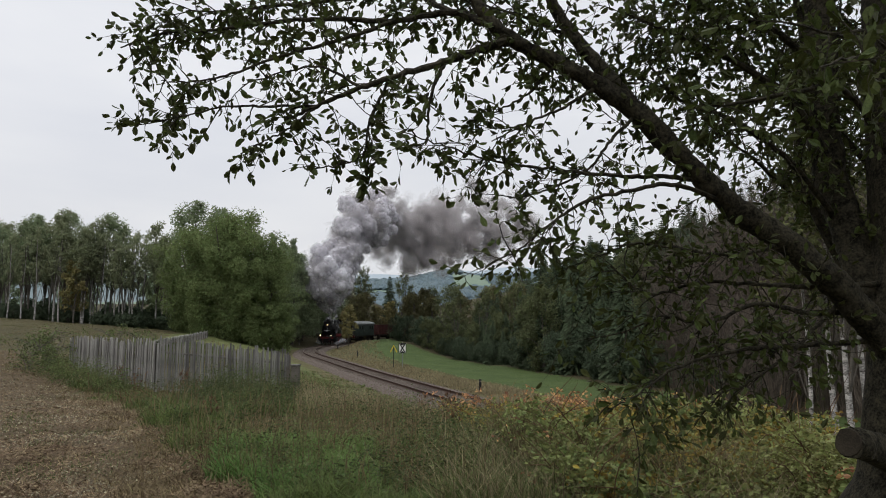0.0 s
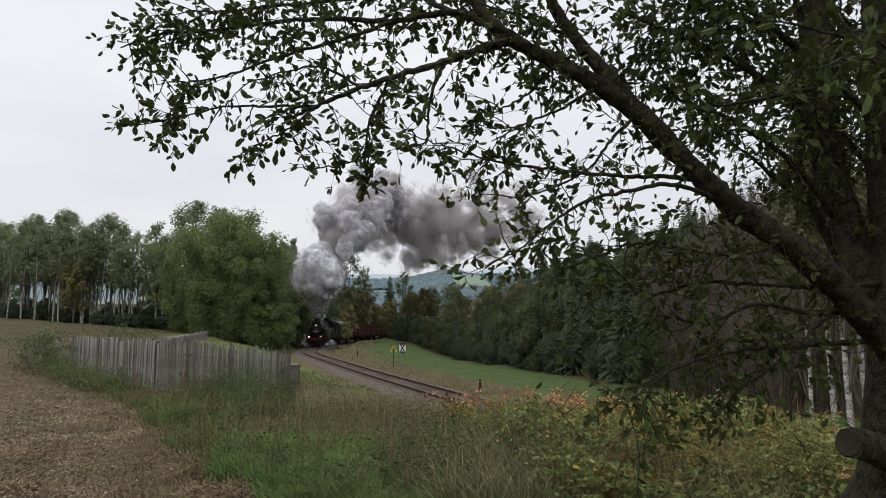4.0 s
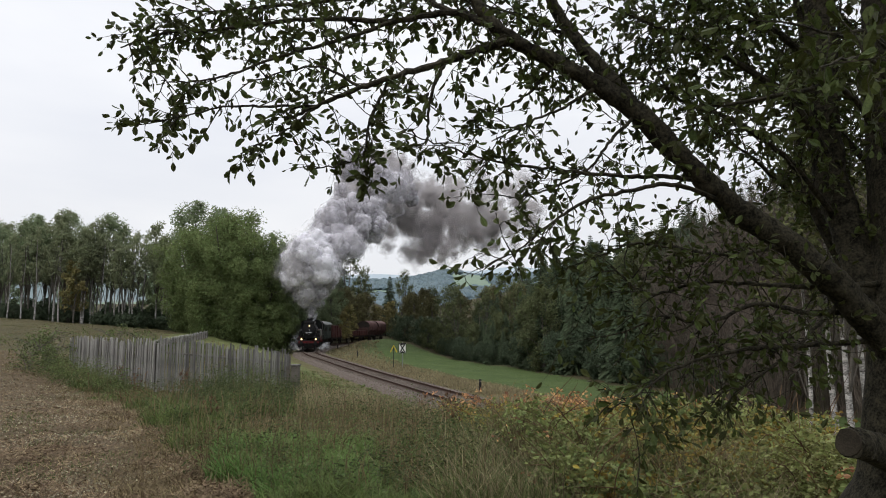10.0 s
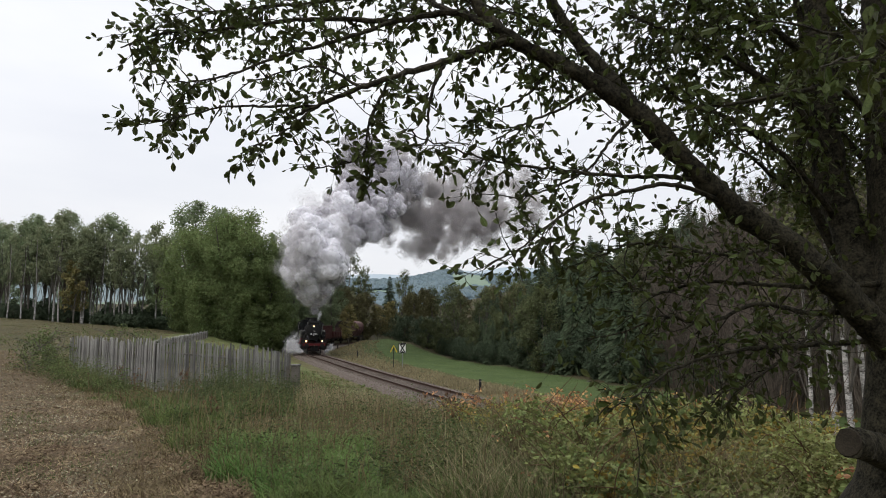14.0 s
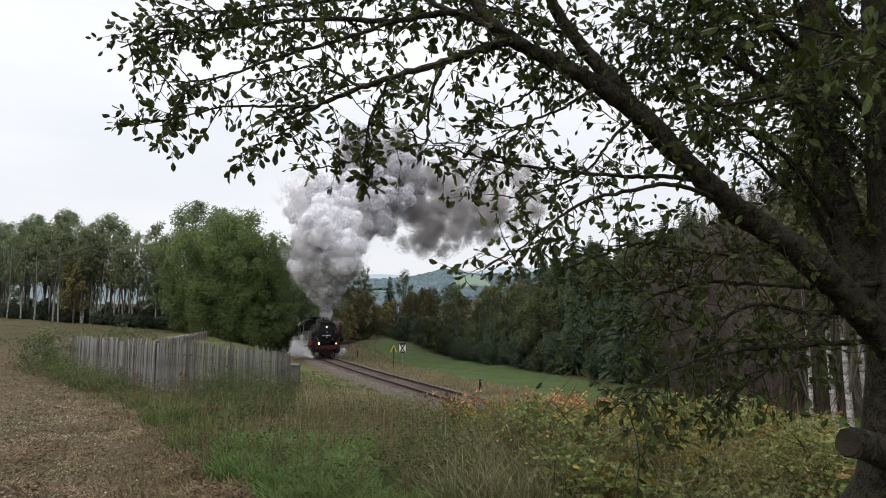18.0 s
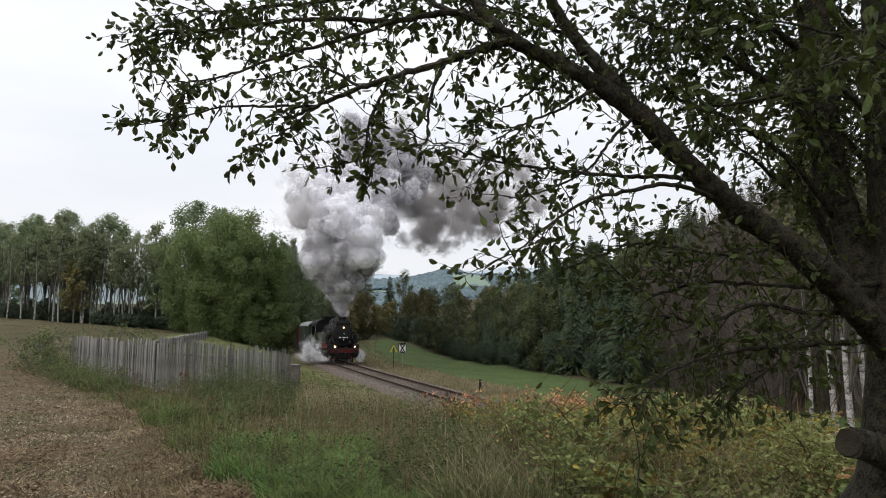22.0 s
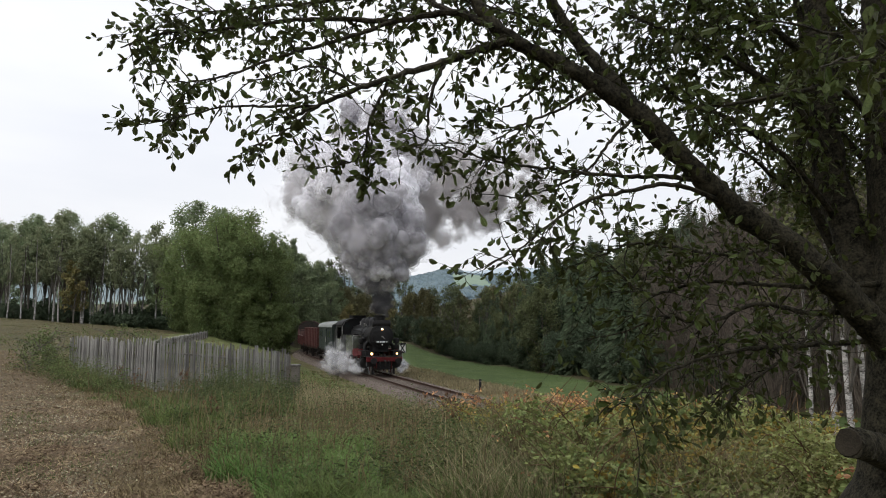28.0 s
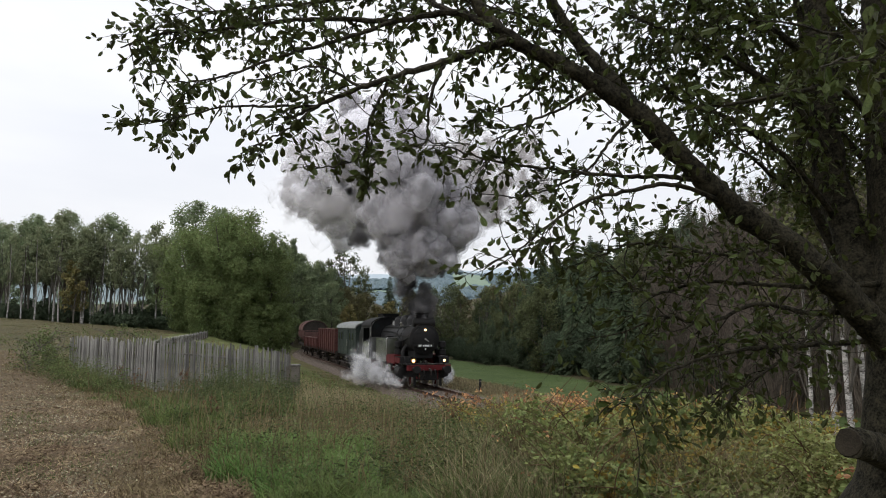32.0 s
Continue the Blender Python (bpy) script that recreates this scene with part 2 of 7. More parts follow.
M_LAMP = glow("lamp_light", (1.0, 0.74, 0.40), 6.0)
# a weakly glowing ring that stands for the orange halo round a lit lamp
M_LAMPHALO = glow("lamp_halo", (1.0, 0.45, 0.13), 1.1)
def smoke_set(name, low, high, thin):
    """The three densities of one smoke: the billow's body, its outer skin and the soft wisps round it."""
    return [vapour(name + "_body", low, high, 0.62), vapour(name + "_skin", low, high, 0.24), vapour(name + "_wisp", low, high, thin, soft=True)]


SMOKE_WHITE = smoke_set("white_smoke", (0.78, 0.77, 0.80), (0.94, 0.935, 0.955), 0.22)
SMOKE_GREY = smoke_set("grey_smoke", (0.52, 0.505, 0.53), (0.78, 0.765, 0.795), 0.24)
SMOKE_MID = smoke_set("mid_grey_smoke", (0.42, 0.41, 0.428), (0.68, 0.665, 0.69), 0.22)
SMOKE_DARK = smoke_set("dark_smoke", (0.11, 0.106, 0.11), (0.23, 0.223, 0.23), 0.58)
SMOKE_OLD = smoke_set("drifting_smoke", (0.42, 0.395, 0.395), (0.62, 0.59, 0.585), 0.19)
SMOKE_THIN = smoke_set("lingering_smoke", (0.62, 0.60, 0.61), (0.80, 0.78, 0.79), 0.11)
STEAM = smoke_set("white_steam", (0.80, 0.80, 0.82), (0.93, 0.93, 0.95), 0.10)
scene.cycles.transparent_max_bounces = 80


# ---------------------------------------------------------------- mesh tools
def mesh_of(name, verts, faces, mats, face_mats=None, smooth=False):
    me = bpy.data.meshes.new(name)
    me.from_pydata([tuple(v) for v in verts], [], [tuple(f) for f in faces])
    for m in mats if isinstance(mats, (list, tuple)) else [mats]:
        me.materials.append(m)
    if face_mats is not None:
        me.polygons.foreach_set("material_index", np.asarray(face_mats, dtype=np.int32))
    if smooth:
        me.polygons.foreach_set("use_smooth", np.ones(len(me.polygons), dtype=bool))
    me.update()
    return me


class Build:
    """Gathers plain solids into one mesh."""

    def __init__(self):
        self.v, self.f = [], []

    def add(self, verts, faces):
        o = len(self.v)
        self.v += [tuple(p) for p in verts]
        self.f += [tuple(i + o for i in q) for q in faces]
        return self

    def box(self, x0, x1, y0, y1, z0, z1, bevel=0.0):
        b = min(bevel, (x1 - x0) / 3, (y1 - y0) / 3, (z1 - z0) / 3)
        if b <= 0:
            v = [(x, y, z) for z in (z0, z1) for y in (y0, y1) for x in (x0, x1)]
            return self.add(v, [(0, 2, 3, 1), (4, 5, 7, 6), (0, 1, 5, 4), (2, 6, 7, 3), (0, 4, 6, 2), (1, 3, 7, 5)])
        bm = bmesh.new()
        bmesh.ops.create_cube(bm, size=1.0)
        for q in bm.verts:
            q.co = ((x0 + x1) / 2 + q.co.x * (x1 - x0), (y0 + y1) / 2 + q.co.y * (y1 - y0), (z0 + z1) / 2 + q.co.z * (z1 - z0))
        bmesh.ops.bevel(bm, geom=bm.edges[:], offset=b, segments=2, affect="EDGES", profile=0.6)
        bm.verts.index_update()
        self.add([q.co[:] for q in bm.verts], [[q.index for q in fc.verts] for fc in bm.faces])
        bm.free()
        return self

    def tube(self, points, radii, sides=8, caps=True):
        """A round tapered tube along points."""
        pts = [Vector(q) for q in points]
        if not hasattr(radii, "__len__"):
            radii = [radii] * len(pts)
        rings, n = [], len(pts)
        ref = None
        for i, q in enumerate(pts):
            d = (pts[min(i + 1, n - 1)] - pts[max(i - 1, 0)])
            d = d.normalized() if d.length > 1e-9 else Vector((0, 0, 1))
            if ref is None:
                ref = d.orthogonal().normalized()
            ref = (ref - d * ref.dot(d))
            ref = ref.normalized() if ref.length > 1e-6 else d.orthogonal().normalized()
            w = d.cross(ref)
            rings.append([q + (ref * math.cos(2 * math.pi * k / sides) + w * math.sin(2 * math.pi * k / sides)) * radii[i] for k in range(sides)])
        verts = [p for r in rings for p in r]
        faces = [(i * sides + k, i * sides + (k + 1) % sides, (i + 1) * sides + (k + 1) % sides, (i + 1) * sides + k) for i in range(n - 1) for k in range(sides)]
        if caps:
            faces += [tuple(reversed(range(sides))), tuple((n - 1) * sides + k for k in range(sides))]
        return self.add(verts, faces)

    def lathe(self, profile, base, axis, sides=20):
        """A turned solid: (along, radius) pairs on an axis from base."""
        a = Vector(axis).normalized()
        return self.tube([Vector(base) + a * s for s, r in profile], [r for s, r in profile], sides)

    def prism(self, outline, y0, y1):
        """An outline in x and z, drawn out along y."""
        n = len(outline)
        v = [(x, y0, z) for x, z in outline] + [(x, y1, z) for x, z in outline]
        f = [(i, (i + 1) % n, n + (i + 1) % n, n + i) for i in range(n)]
        return self.add(v, f + [tuple(reversed(range(n))), tuple(range(n, 2 * n))])

    def mesh(self, name, mat, smooth=False):
        me = mesh_of(name, self.v, self.f, mat, smooth=smooth)
        if smooth:
            me.set_sharp_from_angle(angle=radians(40))
        return me


def part(name, built, mat, parent, label="", smooth=False, at=None):
    """One mesh under a thing or under a part. built: a Build, or a mesh that others share."""
    me = built if isinstance(built, bpy.types.Mesh) else built.mesh(name, mat, smooth)
    ob = new(name, me)
    ob.parent = parent
    if at is not None:
        ob.matrix_basis = at
    return tagged(ob, label)


def thing(name, label, category, group="", at=None, data=None, kind=""):
    ob = new(name, data)
    if at is not None:
        ob.matrix_basis = at
    return tagged(ob, label, category, group, kind)


def smooth01(x):
    x = min(max(x, 0.0), 1.0)
    return x * x * (3 - 2 * x)


def catmull(points, steps):
    """A smooth line through the points."""
    p = [Vector(q) for q in points]
    p = [p[0] * 2 - p[1]] + p + [p[-1] * 2 - p[-2]]
    out = []
    for i in range(1, len(p) - 2):
        for k in range(steps):
            t = k / steps
            a, b, c, d = p[i - 1], p[i], p[i + 1], p[i + 2]
            out.append(0.5 * (2 * b + (c - a) * t + (2 * a - 5 * b + 4 * c - d) * t * t + (3 * b - a - 3 * c + d) * t ** 3))
    return out + [p[-2]]


# ---------------------------------------------------------------- the line: a straight, a bend, a straight
RAIL_Z = -1.80
def lay_line():
    """The centre line from its near end to its far end, every half metre: x, y, heading."""
    x, y, a = 14.75, -7.0, math.atan(0.33)
    out, gone = [], 0.0
    while gone < 330:
        out.append((x, y, a))
        radius = 0
        if y > 80 and a > -0.06:
            radius = 98.0
        elif y > 80 and a > -0.95:
            radius = 66.0
        x -= math.sin(a) * 0.5
        y += math.cos(a) * 0.5
        if radius:
            a -= 0.5 / radius
        gone += 0.5
    return out


LINE = lay_line()
LX = np.array([q[0] for q in LINE])
LY = np.array([q[1] for q in LINE])


def on_line(s):
    """Place and heading at s metres from the near end."""
    i = min(max(s / 0.5, 0), len(LINE) - 1.001)
    k, r = int(i), i - int(i)
    a, b = LINE[k], LINE[k + 1]
    return a[0] + (b[0] - a[0]) * r, a[1] + (b[1] - a[1]) * r, a[2] + (b[2] - a[2]) * r


def rail_z(s):
    """The height of the rails: level, then climbing gently into the bend."""
    return RAIL_Z + 0.006 * max(0.0, s - 65)


def from_line(x, y):
    """Distance from the line; positive on the camera's side."""
    d2 = (LX - x) ** 2 + (LY - y) ** 2
    i = int(np.argmin(d2))
    side = (x - LX[i]) * -math.cos(LINE[i][2]) - (y - LY[i]) * math.sin(LINE[i][2])
    return math.copysign(math.sqrt(d2[i]), side), i * 0.5


def ground_z(x, y, rough=True):
    q, s = from_line(x, y) if (-70 < x < 90 and -30 < y < 190) else ((60.0 if x < -20 else -60.0), 100)
    bed = rail_z(s) - 0.42
    if q >= 0:
        k = smooth01((y - 8) / 20)
        z = bed + (-0.62 - bed) * smooth01((q - 2.6) / (2.8 + 4.2 * k)) + 0.62 * smooth01((q - 4.6 - 3.9 * k) / 4.0)
        z -= 0.34 * math.exp(-((x + 7.0) / 5.5) ** 2 - ((y - 19.5) / 5.0) ** 2)
        z += 2.9 * smooth01((y - 30) / 78) * min(max((q - 11) / 36, 0), 1) ** 0.75
        z += 6.0 * smooth01((y - 110) / 120) * smooth01((q - 15) / 40)
    else:
        z = bed - 0.75 * smooth01((-q - 2.8) / 9.0)
        # the bank inside the bend
        z += 1.5 * smooth01((y - 72) / 35) * smooth01((-q - 2.5) / 5) * (1 - smooth01((x + 9) / 11))
        # the wooded hillside past the meadow
        e = (x + 5.6) * 0.95 + (y - 110) * 0.31
        z += 24 * smooth01((e - 6) / 95)
    far = math.hypot(x, y)
    if far > 170:
        k = smooth01((far - 170) / 300)
        ridge = 6 + 119 * smooth01((far - 380) / 1300) * (0.84 + 0.05 * math.sin(x * 0.007 + 0.2) + 0.035 * math.sin(x * 0.021 + 1.0))
        ridge += 9 * math.exp(-((x - 8) / 42) ** 2 - ((y - 1450) / 260) ** 2) + 16 * smooth01((x - 120) / 200) * smooth01((far - 700) / 600)
        ridge += 135 * smooth01((far - 2100) / 1100) * (0.93 + 0.05 * math.sin(x * 0.0031 + 1.3) + 0.03 * math.sin(x * 0.009))
        ridge *= 0.45 + 0.55 * smooth01((y + 200) / 600)
        z = z * (1 - k) + ridge * k
    if rough:
        z += 0.05 * noise.noise((x * 0.7, y * 0.7, 0)) * (1 if abs(q) > 3 else 0.2) + 0.22 * noise.noise((x * 0.11, y * 0.11, 5)) * smooth01((abs(q) - 4) / 8)
    return z


def field_edge(x, y):
    """Positive on the mown field, negative in the long grass beside it."""
    if y < 16:
        edge = -1.9 - (y - 7) * 0.58
    else:
        edge = -7.12 - (y - 16) * 0.68
    if y > 31:
        edge = -17.3 - (y - 31) * 0.28
    return edge - x + 0.5 * noise.noise((x * 0.5, y * 0.5, 2))


def open_hill(x, y):
    """Fields between the woods of the far hills."""
    return noise.noise((x * 0.006, y * 0.006, 2)) < -0.12 or (12 < x < 75 and 950 < y < 1330)


def spaced(lo, hi, near, n):
    """Coordinates that lie dense near the middle and run far out."""
    t = np.linspace(-1, 1, n)
    return [(hi if k > 0 else -lo) * math.sinh(abs(k) * near) / math.sinh(near) * (1 if k > 0 else -1) for k in t]


def build_ground():
    xs = spaced(-2600, 2600, 6.2, 230)
    ys = [-120 + 0 for _ in ()] + [-900, -300, -120, -50, -25, -14, -9, -6] + list(np.arange(-4, 130, 0.85)) + list(np.geomspace(131, 4200, 60))
    verts, faces, mats = [], [], []
    for y in ys:
        for x in xs:
            verts.append((x, y, ground_z(x, y)))
    nx = len(xs)
    for j in range(len(ys) - 1):
        for i in range(nx - 1):
            faces.append((j * nx + i, j * nx + i + 1, (j + 1) * nx + i + 1, (j + 1) * nx + i))
            x, y = (xs[i] + xs[i + 1]) / 2, (ys[j] + ys[j + 1]) / 2
            far = math.hypot(x, y)
            q = from_line(x, y)[0] if far < 200 else 99
            e = (x + 5.6) * 0.95 + (y - 110) * 0.31
            # painted haze deepens in steps: farther ground takes the paler colours
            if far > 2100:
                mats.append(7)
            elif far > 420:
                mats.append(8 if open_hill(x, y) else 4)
            elif q > 0 and far < 200 and field_edge(x, y) > 0 and y < 112:
                mats.append(6 if y + 8 * noise.noise((x * 0.12, y * 0.12, 3)) > 44 else 0)
            elif q > 3.5 and 36 < y < 112:
                mats.append(5)
            elif q < -7 and e < 2 and y < 130:
                mats.append(1)
            elif (q < 0 and e >= 2) or y > 112:
                mats.append(3)
            else:
                mats.append(2)
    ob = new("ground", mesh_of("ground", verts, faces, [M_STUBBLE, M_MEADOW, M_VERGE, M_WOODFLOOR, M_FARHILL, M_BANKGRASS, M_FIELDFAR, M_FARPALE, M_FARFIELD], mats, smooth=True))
    tagged(ob, "mown field, meadow and rough verge rolling to far hills", "ground", kind="structure")


def sweep(outline, s0, s1, step, mat, name, parent, label=""):
    """A cross-section (across, up) drawn along the line."""
    verts, faces, n = [], [], len(outline)
    rows = int((s1 - s0) / step) + 1
    for r in range(rows):
        x, y, a = on_line(s0 + r * step)
        for u, z in outline:
            verts.append((x + math.cos(a) * u, y + math.sin(a) * u, rail_z(s0 + r * step) + z))
    for r in range(rows - 1):
        for k in range(n - 1):
            faces.append((r * n + k, r * n + k + 1, (r + 1) * n + k + 1, (r + 1) * n + k))
    return part(name, mesh_of(name, verts, faces, mat), None, parent, label)


def build_track():
    bed = tagged(new("track_bed"), "grey-brown stone ballast bed under a single railway track", "track bed", kind="structure")
    sweep([(-2.7, -0.75), (-1.75, -0.2), (-1.3, -0.17), (1.3, -0.17), (1.75, -0.2), (2.7, -0.75)], 0, 250, 1.0, M_BALLAST, "ballast", bed)
    # loose stones
    rng = random.Random(4)
    v, f = [], []
    for _ in range(9000):
        s = rng.uniform(30, 125)
        u = rng.choice((-1, 1)) * rng.uniform(0.0, 2.55)
        x, y, a = on_line(s)
        z = -0.17 if abs(u) < 1.4 else (-0.2 - (abs(u) - 1.75) * 0.58 if abs(u) > 1.75 else -0.19)
        c = Vector((x + math.cos(a) * u, y + math.sin(a) * u, rail_z(s) + z + 0.01))
        r = rng.uniform(0.025, 0.06)
        o = len(v)
        for d in ((1, 0, 0), (-1, 0, 0), (0, 1, 0), (0, -1, 0), (0, 0, 1)):
            v.append(c + Vector(d) * r * rng.uniform(0.6, 1.3))
        f += [(o, o + 2, o + 4), (o + 2, o + 1, o + 4), (o + 1, o + 3, o + 4), (o + 3, o, o + 4)]
    st = part("loose_stones", mesh_of("loose_stones", v, f, M_STONE), None, bed, "loose broken stones")
    tagged(st, kind="stuff")
    track = tagged(new("railway_track"), "single railway track with rusty rails on dark wooden sleepers", "railway track", kind="structure")
    web = [(-0.065, -0.15), (-0.065, -0.135), (-0.012, -0.12), (-0.012, -0.045), (-0.036, -0.035), (-0.036, -0.004)]
    for u in (-0.753, 0.753):
        out = [(u + a, z) for a, z in web] + [(u - a, z) for a, z in reversed(web)]
        rail = sweep(out, 0, 250, 0.5, M_RAIL, "rail", track, "rusty brown steel rail")
        sweep([(u - 0.036, 0.0), (u + 0.036, 0.0)], 0, 250, 0.5, M_RAILTOP, "running_surface", rail, "worn bright top of the rail")
    b = Build().box(-1.3, 1.3, -0.13, 0.13, -0.3, -0.145, 0.015)
    me = b.mesh("sleeper", M_SLEEPER)
    for k in range(290):
        x, y, a = on_line(18 + k * 0.63)
        part("sleeper", me, None, track, at=pose(x, y, rail_z(18 + k * 0.63), 0, 0, math.degrees(a) + rng.uniform(-0.7, 0.7)))


def build_far_woods():
    """Woods on the far hills: crowns by the thousand."""
    rng = random.Random(8)
    v, f = [], []
    for _ in range(9000):
        d = rng.uniform(520, 1650)
        x = d * rng.uniform(-0.28, 0.28)
        if open_hill(x, d):
            continue
        z = ground_z(x, d, False)
        r, h = rng.uniform(4, 8), rng.uniform(5, 9)
        o = len(v)
        v += [(x - r, d, z), (x - r * 0.85, d + 1, z + h * 0.65), (x - r * 0.3, d, z + h), (x + r * 0.45, d + 1, z + h * 0.93), (x + r, d, z + h * 0.5), (x + r * 0.8, d - 1, z), (x, d - r, z + h * 0.4)]
        f += [(o, o + 1, o + 6), (o + 1, o + 2, o + 6), (o + 2, o + 3, o + 6), (o + 3, o + 4, o + 6), (o + 4, o + 5, o + 6), (o + 5, o, o + 6)]
    tagged(new("far_woods", mesh_of("far_woods", v, f, M_FARWOOD)), "woods on the distant hills with blue haze in their colour", "woods", kind="stuff")


build_ground()
build_far_woods()
build_track()


# ---------------------------------------------------------------- trees
def leaf_cards(centres, size, rng, long=1.6):
    """Small bent leaves or sprays at (place, facing), two triangles each."""
    v, f = [], []
    for c, face in centres:
        s = size * rng.uniform(0.6, 1.35)
        n = (face + Vector((rng.gauss(0, 1), rng.gauss(0, 1), rng.gauss(0, 1))) * 0.55).normalized()
        d = n.orthogonal().normalized()
        d.rotate(Matrix.Rotation(rng.uniform(0, 6.28), 3, n))
        w = n.cross(d)
        n = n * s * 0.15
        o = len(v)
        v += [c - d * s * long / 2, c + w * s / 2 - n, c + d * s * long / 2, c - w * s / 2 - n]
        f += [(o, o + 1, o + 2), (o, o + 2, o + 3)]
    return v, f


def make_tree(name, seed, h, base, rx, leaves, size, mat, bark, label, profile="round", clumps=70, trunk_r=0.16, lean=0.0, spread=1.0, limbs=14, stems=1, apart=False):
    """A tapered trunk with limbs that end in clumps of leaves. base: the height where the crown begins; rx: the crown's half width."""
    rng = random.Random(seed)
    root = thing(name, label, "tree")
    wood = Build()
    heads = []
    for st in range(stems):
        off = Vector((rng.uniform(-1, 1), rng.uniform(-1, 1), 0)) * (rx * 0.3 if stems > 1 else 0)
        top = Vector((lean + rng.uniform(-0.4, 0.4), rng.uniform(-0.4, 0.4), h * rng.uniform(0.86, 0.95))) + off * 2.2
        pts = catmull([off * 0.4 + Vector((0, 0, -0.3)), off * 0.6 + Vector((lean * 0.2, 0.1, h * 0.3)), (off + top) * 0.5 + Vector((rng.uniform(-0.3, 0.3), 0, h * 0.2)), top], 5)
        wood.tube(pts, [trunk_r * (1 - 0.88 * i / (len(pts) - 1)) for i in range(len(pts))], 7)
        heads.append(pts)
    centres = []
    for k in range(clumps):
        u = (k + rng.random()) / clumps
        z = base + (h - base) * u
        if profile == "round":
            r = rx * math.sqrt(max(0.03, 1 - (2 * u - 0.85) ** 2 / 1.35)) if u > 0.4 else rx * (0.72 + 0.7 * u)
        elif profile == "birch":
            r = rx * (0.35 + 0.65 * math.sin(math.pi * min(1, u * 0.9 + 0.15)))
        else:
            r = rx * (1.05 - u) ** 0.8
        a = rng.uniform(0, 2 * math.pi)
        q = r * math.sqrt(rng.uniform(0.12, 1.0)) * rng.uniform(0.8, 1.12)
        stem = rng.choice(heads)
        axis = stem[min(len(stem) - 1, int(len(stem) * z / h))]
        centres.append(Vector((axis.x * 0.8 + math.cos(a) * q, axis.y * 0.8 + math.sin(a) * q, z)))
    boughs = Build()
    for c in rng.sample(centres, min(limbs, len(centres))):
        stem = rng.choice(heads)
        i = min(len(stem) - 2, max(1, int(len(stem) * (c.z - base * 0.4) / h * 0.72)))
        s = stem[i]
        mid = (s + c) * 0.5 + Vector((0, 0, 0.25 * (c - s).length * 0.5))
        shape = (catmull([s, mid, c], 3), [trunk_r * (0.22 if apart else 0.36) * (1 - k / 7) + 0.008 for k in range(7)], 5)
        if apart:
            part("limb", Build().tube(*shape), M_BARKFAR, root, smooth=True)
        else:
            boughs.tube(*shape)
    part("trunk", wood, bark, root, smooth=True)
    if not apart and limbs:
        tagged(part("branchwork", boughs, M_BARKFAR, root, smooth=True), kind="stuff")
    pts = []
    per = leaves // len(centres)
    for c in centres:
        cr = rx * spread * rng.uniform(0.16, 0.34)
        for _ in range(int(per * rng.uniform(0.6, 1.4))):
            e = Vector((rng.gauss(0, 1), rng.gauss(0, 1), rng.gauss(0, 1.1))).normalized()
            pts.append((c + e * cr * 1.2 * rng.random() ** 0.4, e * 0.6 + Vector((c.x, c.y, 0)).normalized() * 0.5 + Vector((0, 0, 0.45))))
    part("crown", mesh_of("crown", *leaf_cards(pts, size, rng), mat), None, root)
    return root


def make_spruce(name, seed, h, r, label, mat):
    rng = random.Random(seed)
    root = thing(name, label, "tree")
    part("trunk", Build().tube([(0, 0, -0.3), (0, 0, h * 0.5), (0, 0, h * 0.98)], [h * 0.016, h * 0.01, 0.02], 7), M_BARKFAR, root, smooth=True)
    v, f = [], []
    z = h * 0.06
    while z < h * 0.985:
        u = z / h
        reach = r * (1 - u) ** 0.85 * rng.uniform(0.85, 1.1) + 0.1
        n = max(6, int(15 - 7 * u))
        for k in range(n):
            a = 2 * math.pi * (k + rng.random() * 0.7) / n
            d = Vector((math.cos(a), math.sin(a), 0))
            w = Vector((-d.y, d.x, 0))
            length = reach * rng.uniform(0.7, 1.12)
            droop = length * rng.uniform(0.22, 0.5)
            for j in range(4):
                t0, t1 = j / 4, (j + 1) / 4
                wd = length * 0.15 * (1.1 - t0) + 0.04
                p0 = d * length * t0 + Vector((0, 0, z - droop * t0 ** 1.4))
                p1 = d * length * (t1 + 0.08) + Vector((0, 0, z - droop * (t1 + 0.08) ** 1.4 - rng.uniform(0, 0.14)))
                o = len(v)
                v += [p0 + w * wd * rng.uniform(0.3, 0.7) - Vector((0, 0, 0.1)), p0 - w * wd * rng.uniform(0.3, 0.7) - Vector((0, 0, 0.1)), p1 - w * wd * rng.uniform(0.5, 1.2) - Vector((0, 0, wd * 0.7)), p1 + d * 0.1, p1 + w * wd * rng.uniform(0.5, 1.2) - Vector((0, 0, wd * 0.7)), p0 + Vector((0, 0, 0.06))]
                f += [(o + 5, o + 3, o + 2, o + 1), (o + 5, o, o + 4, o + 3)]
        z += h * 0.022 * rng.uniform(0.8, 1.2) + 0.06
    part("crown", mesh_of("crown", v, f, mat), None, root)
    return root


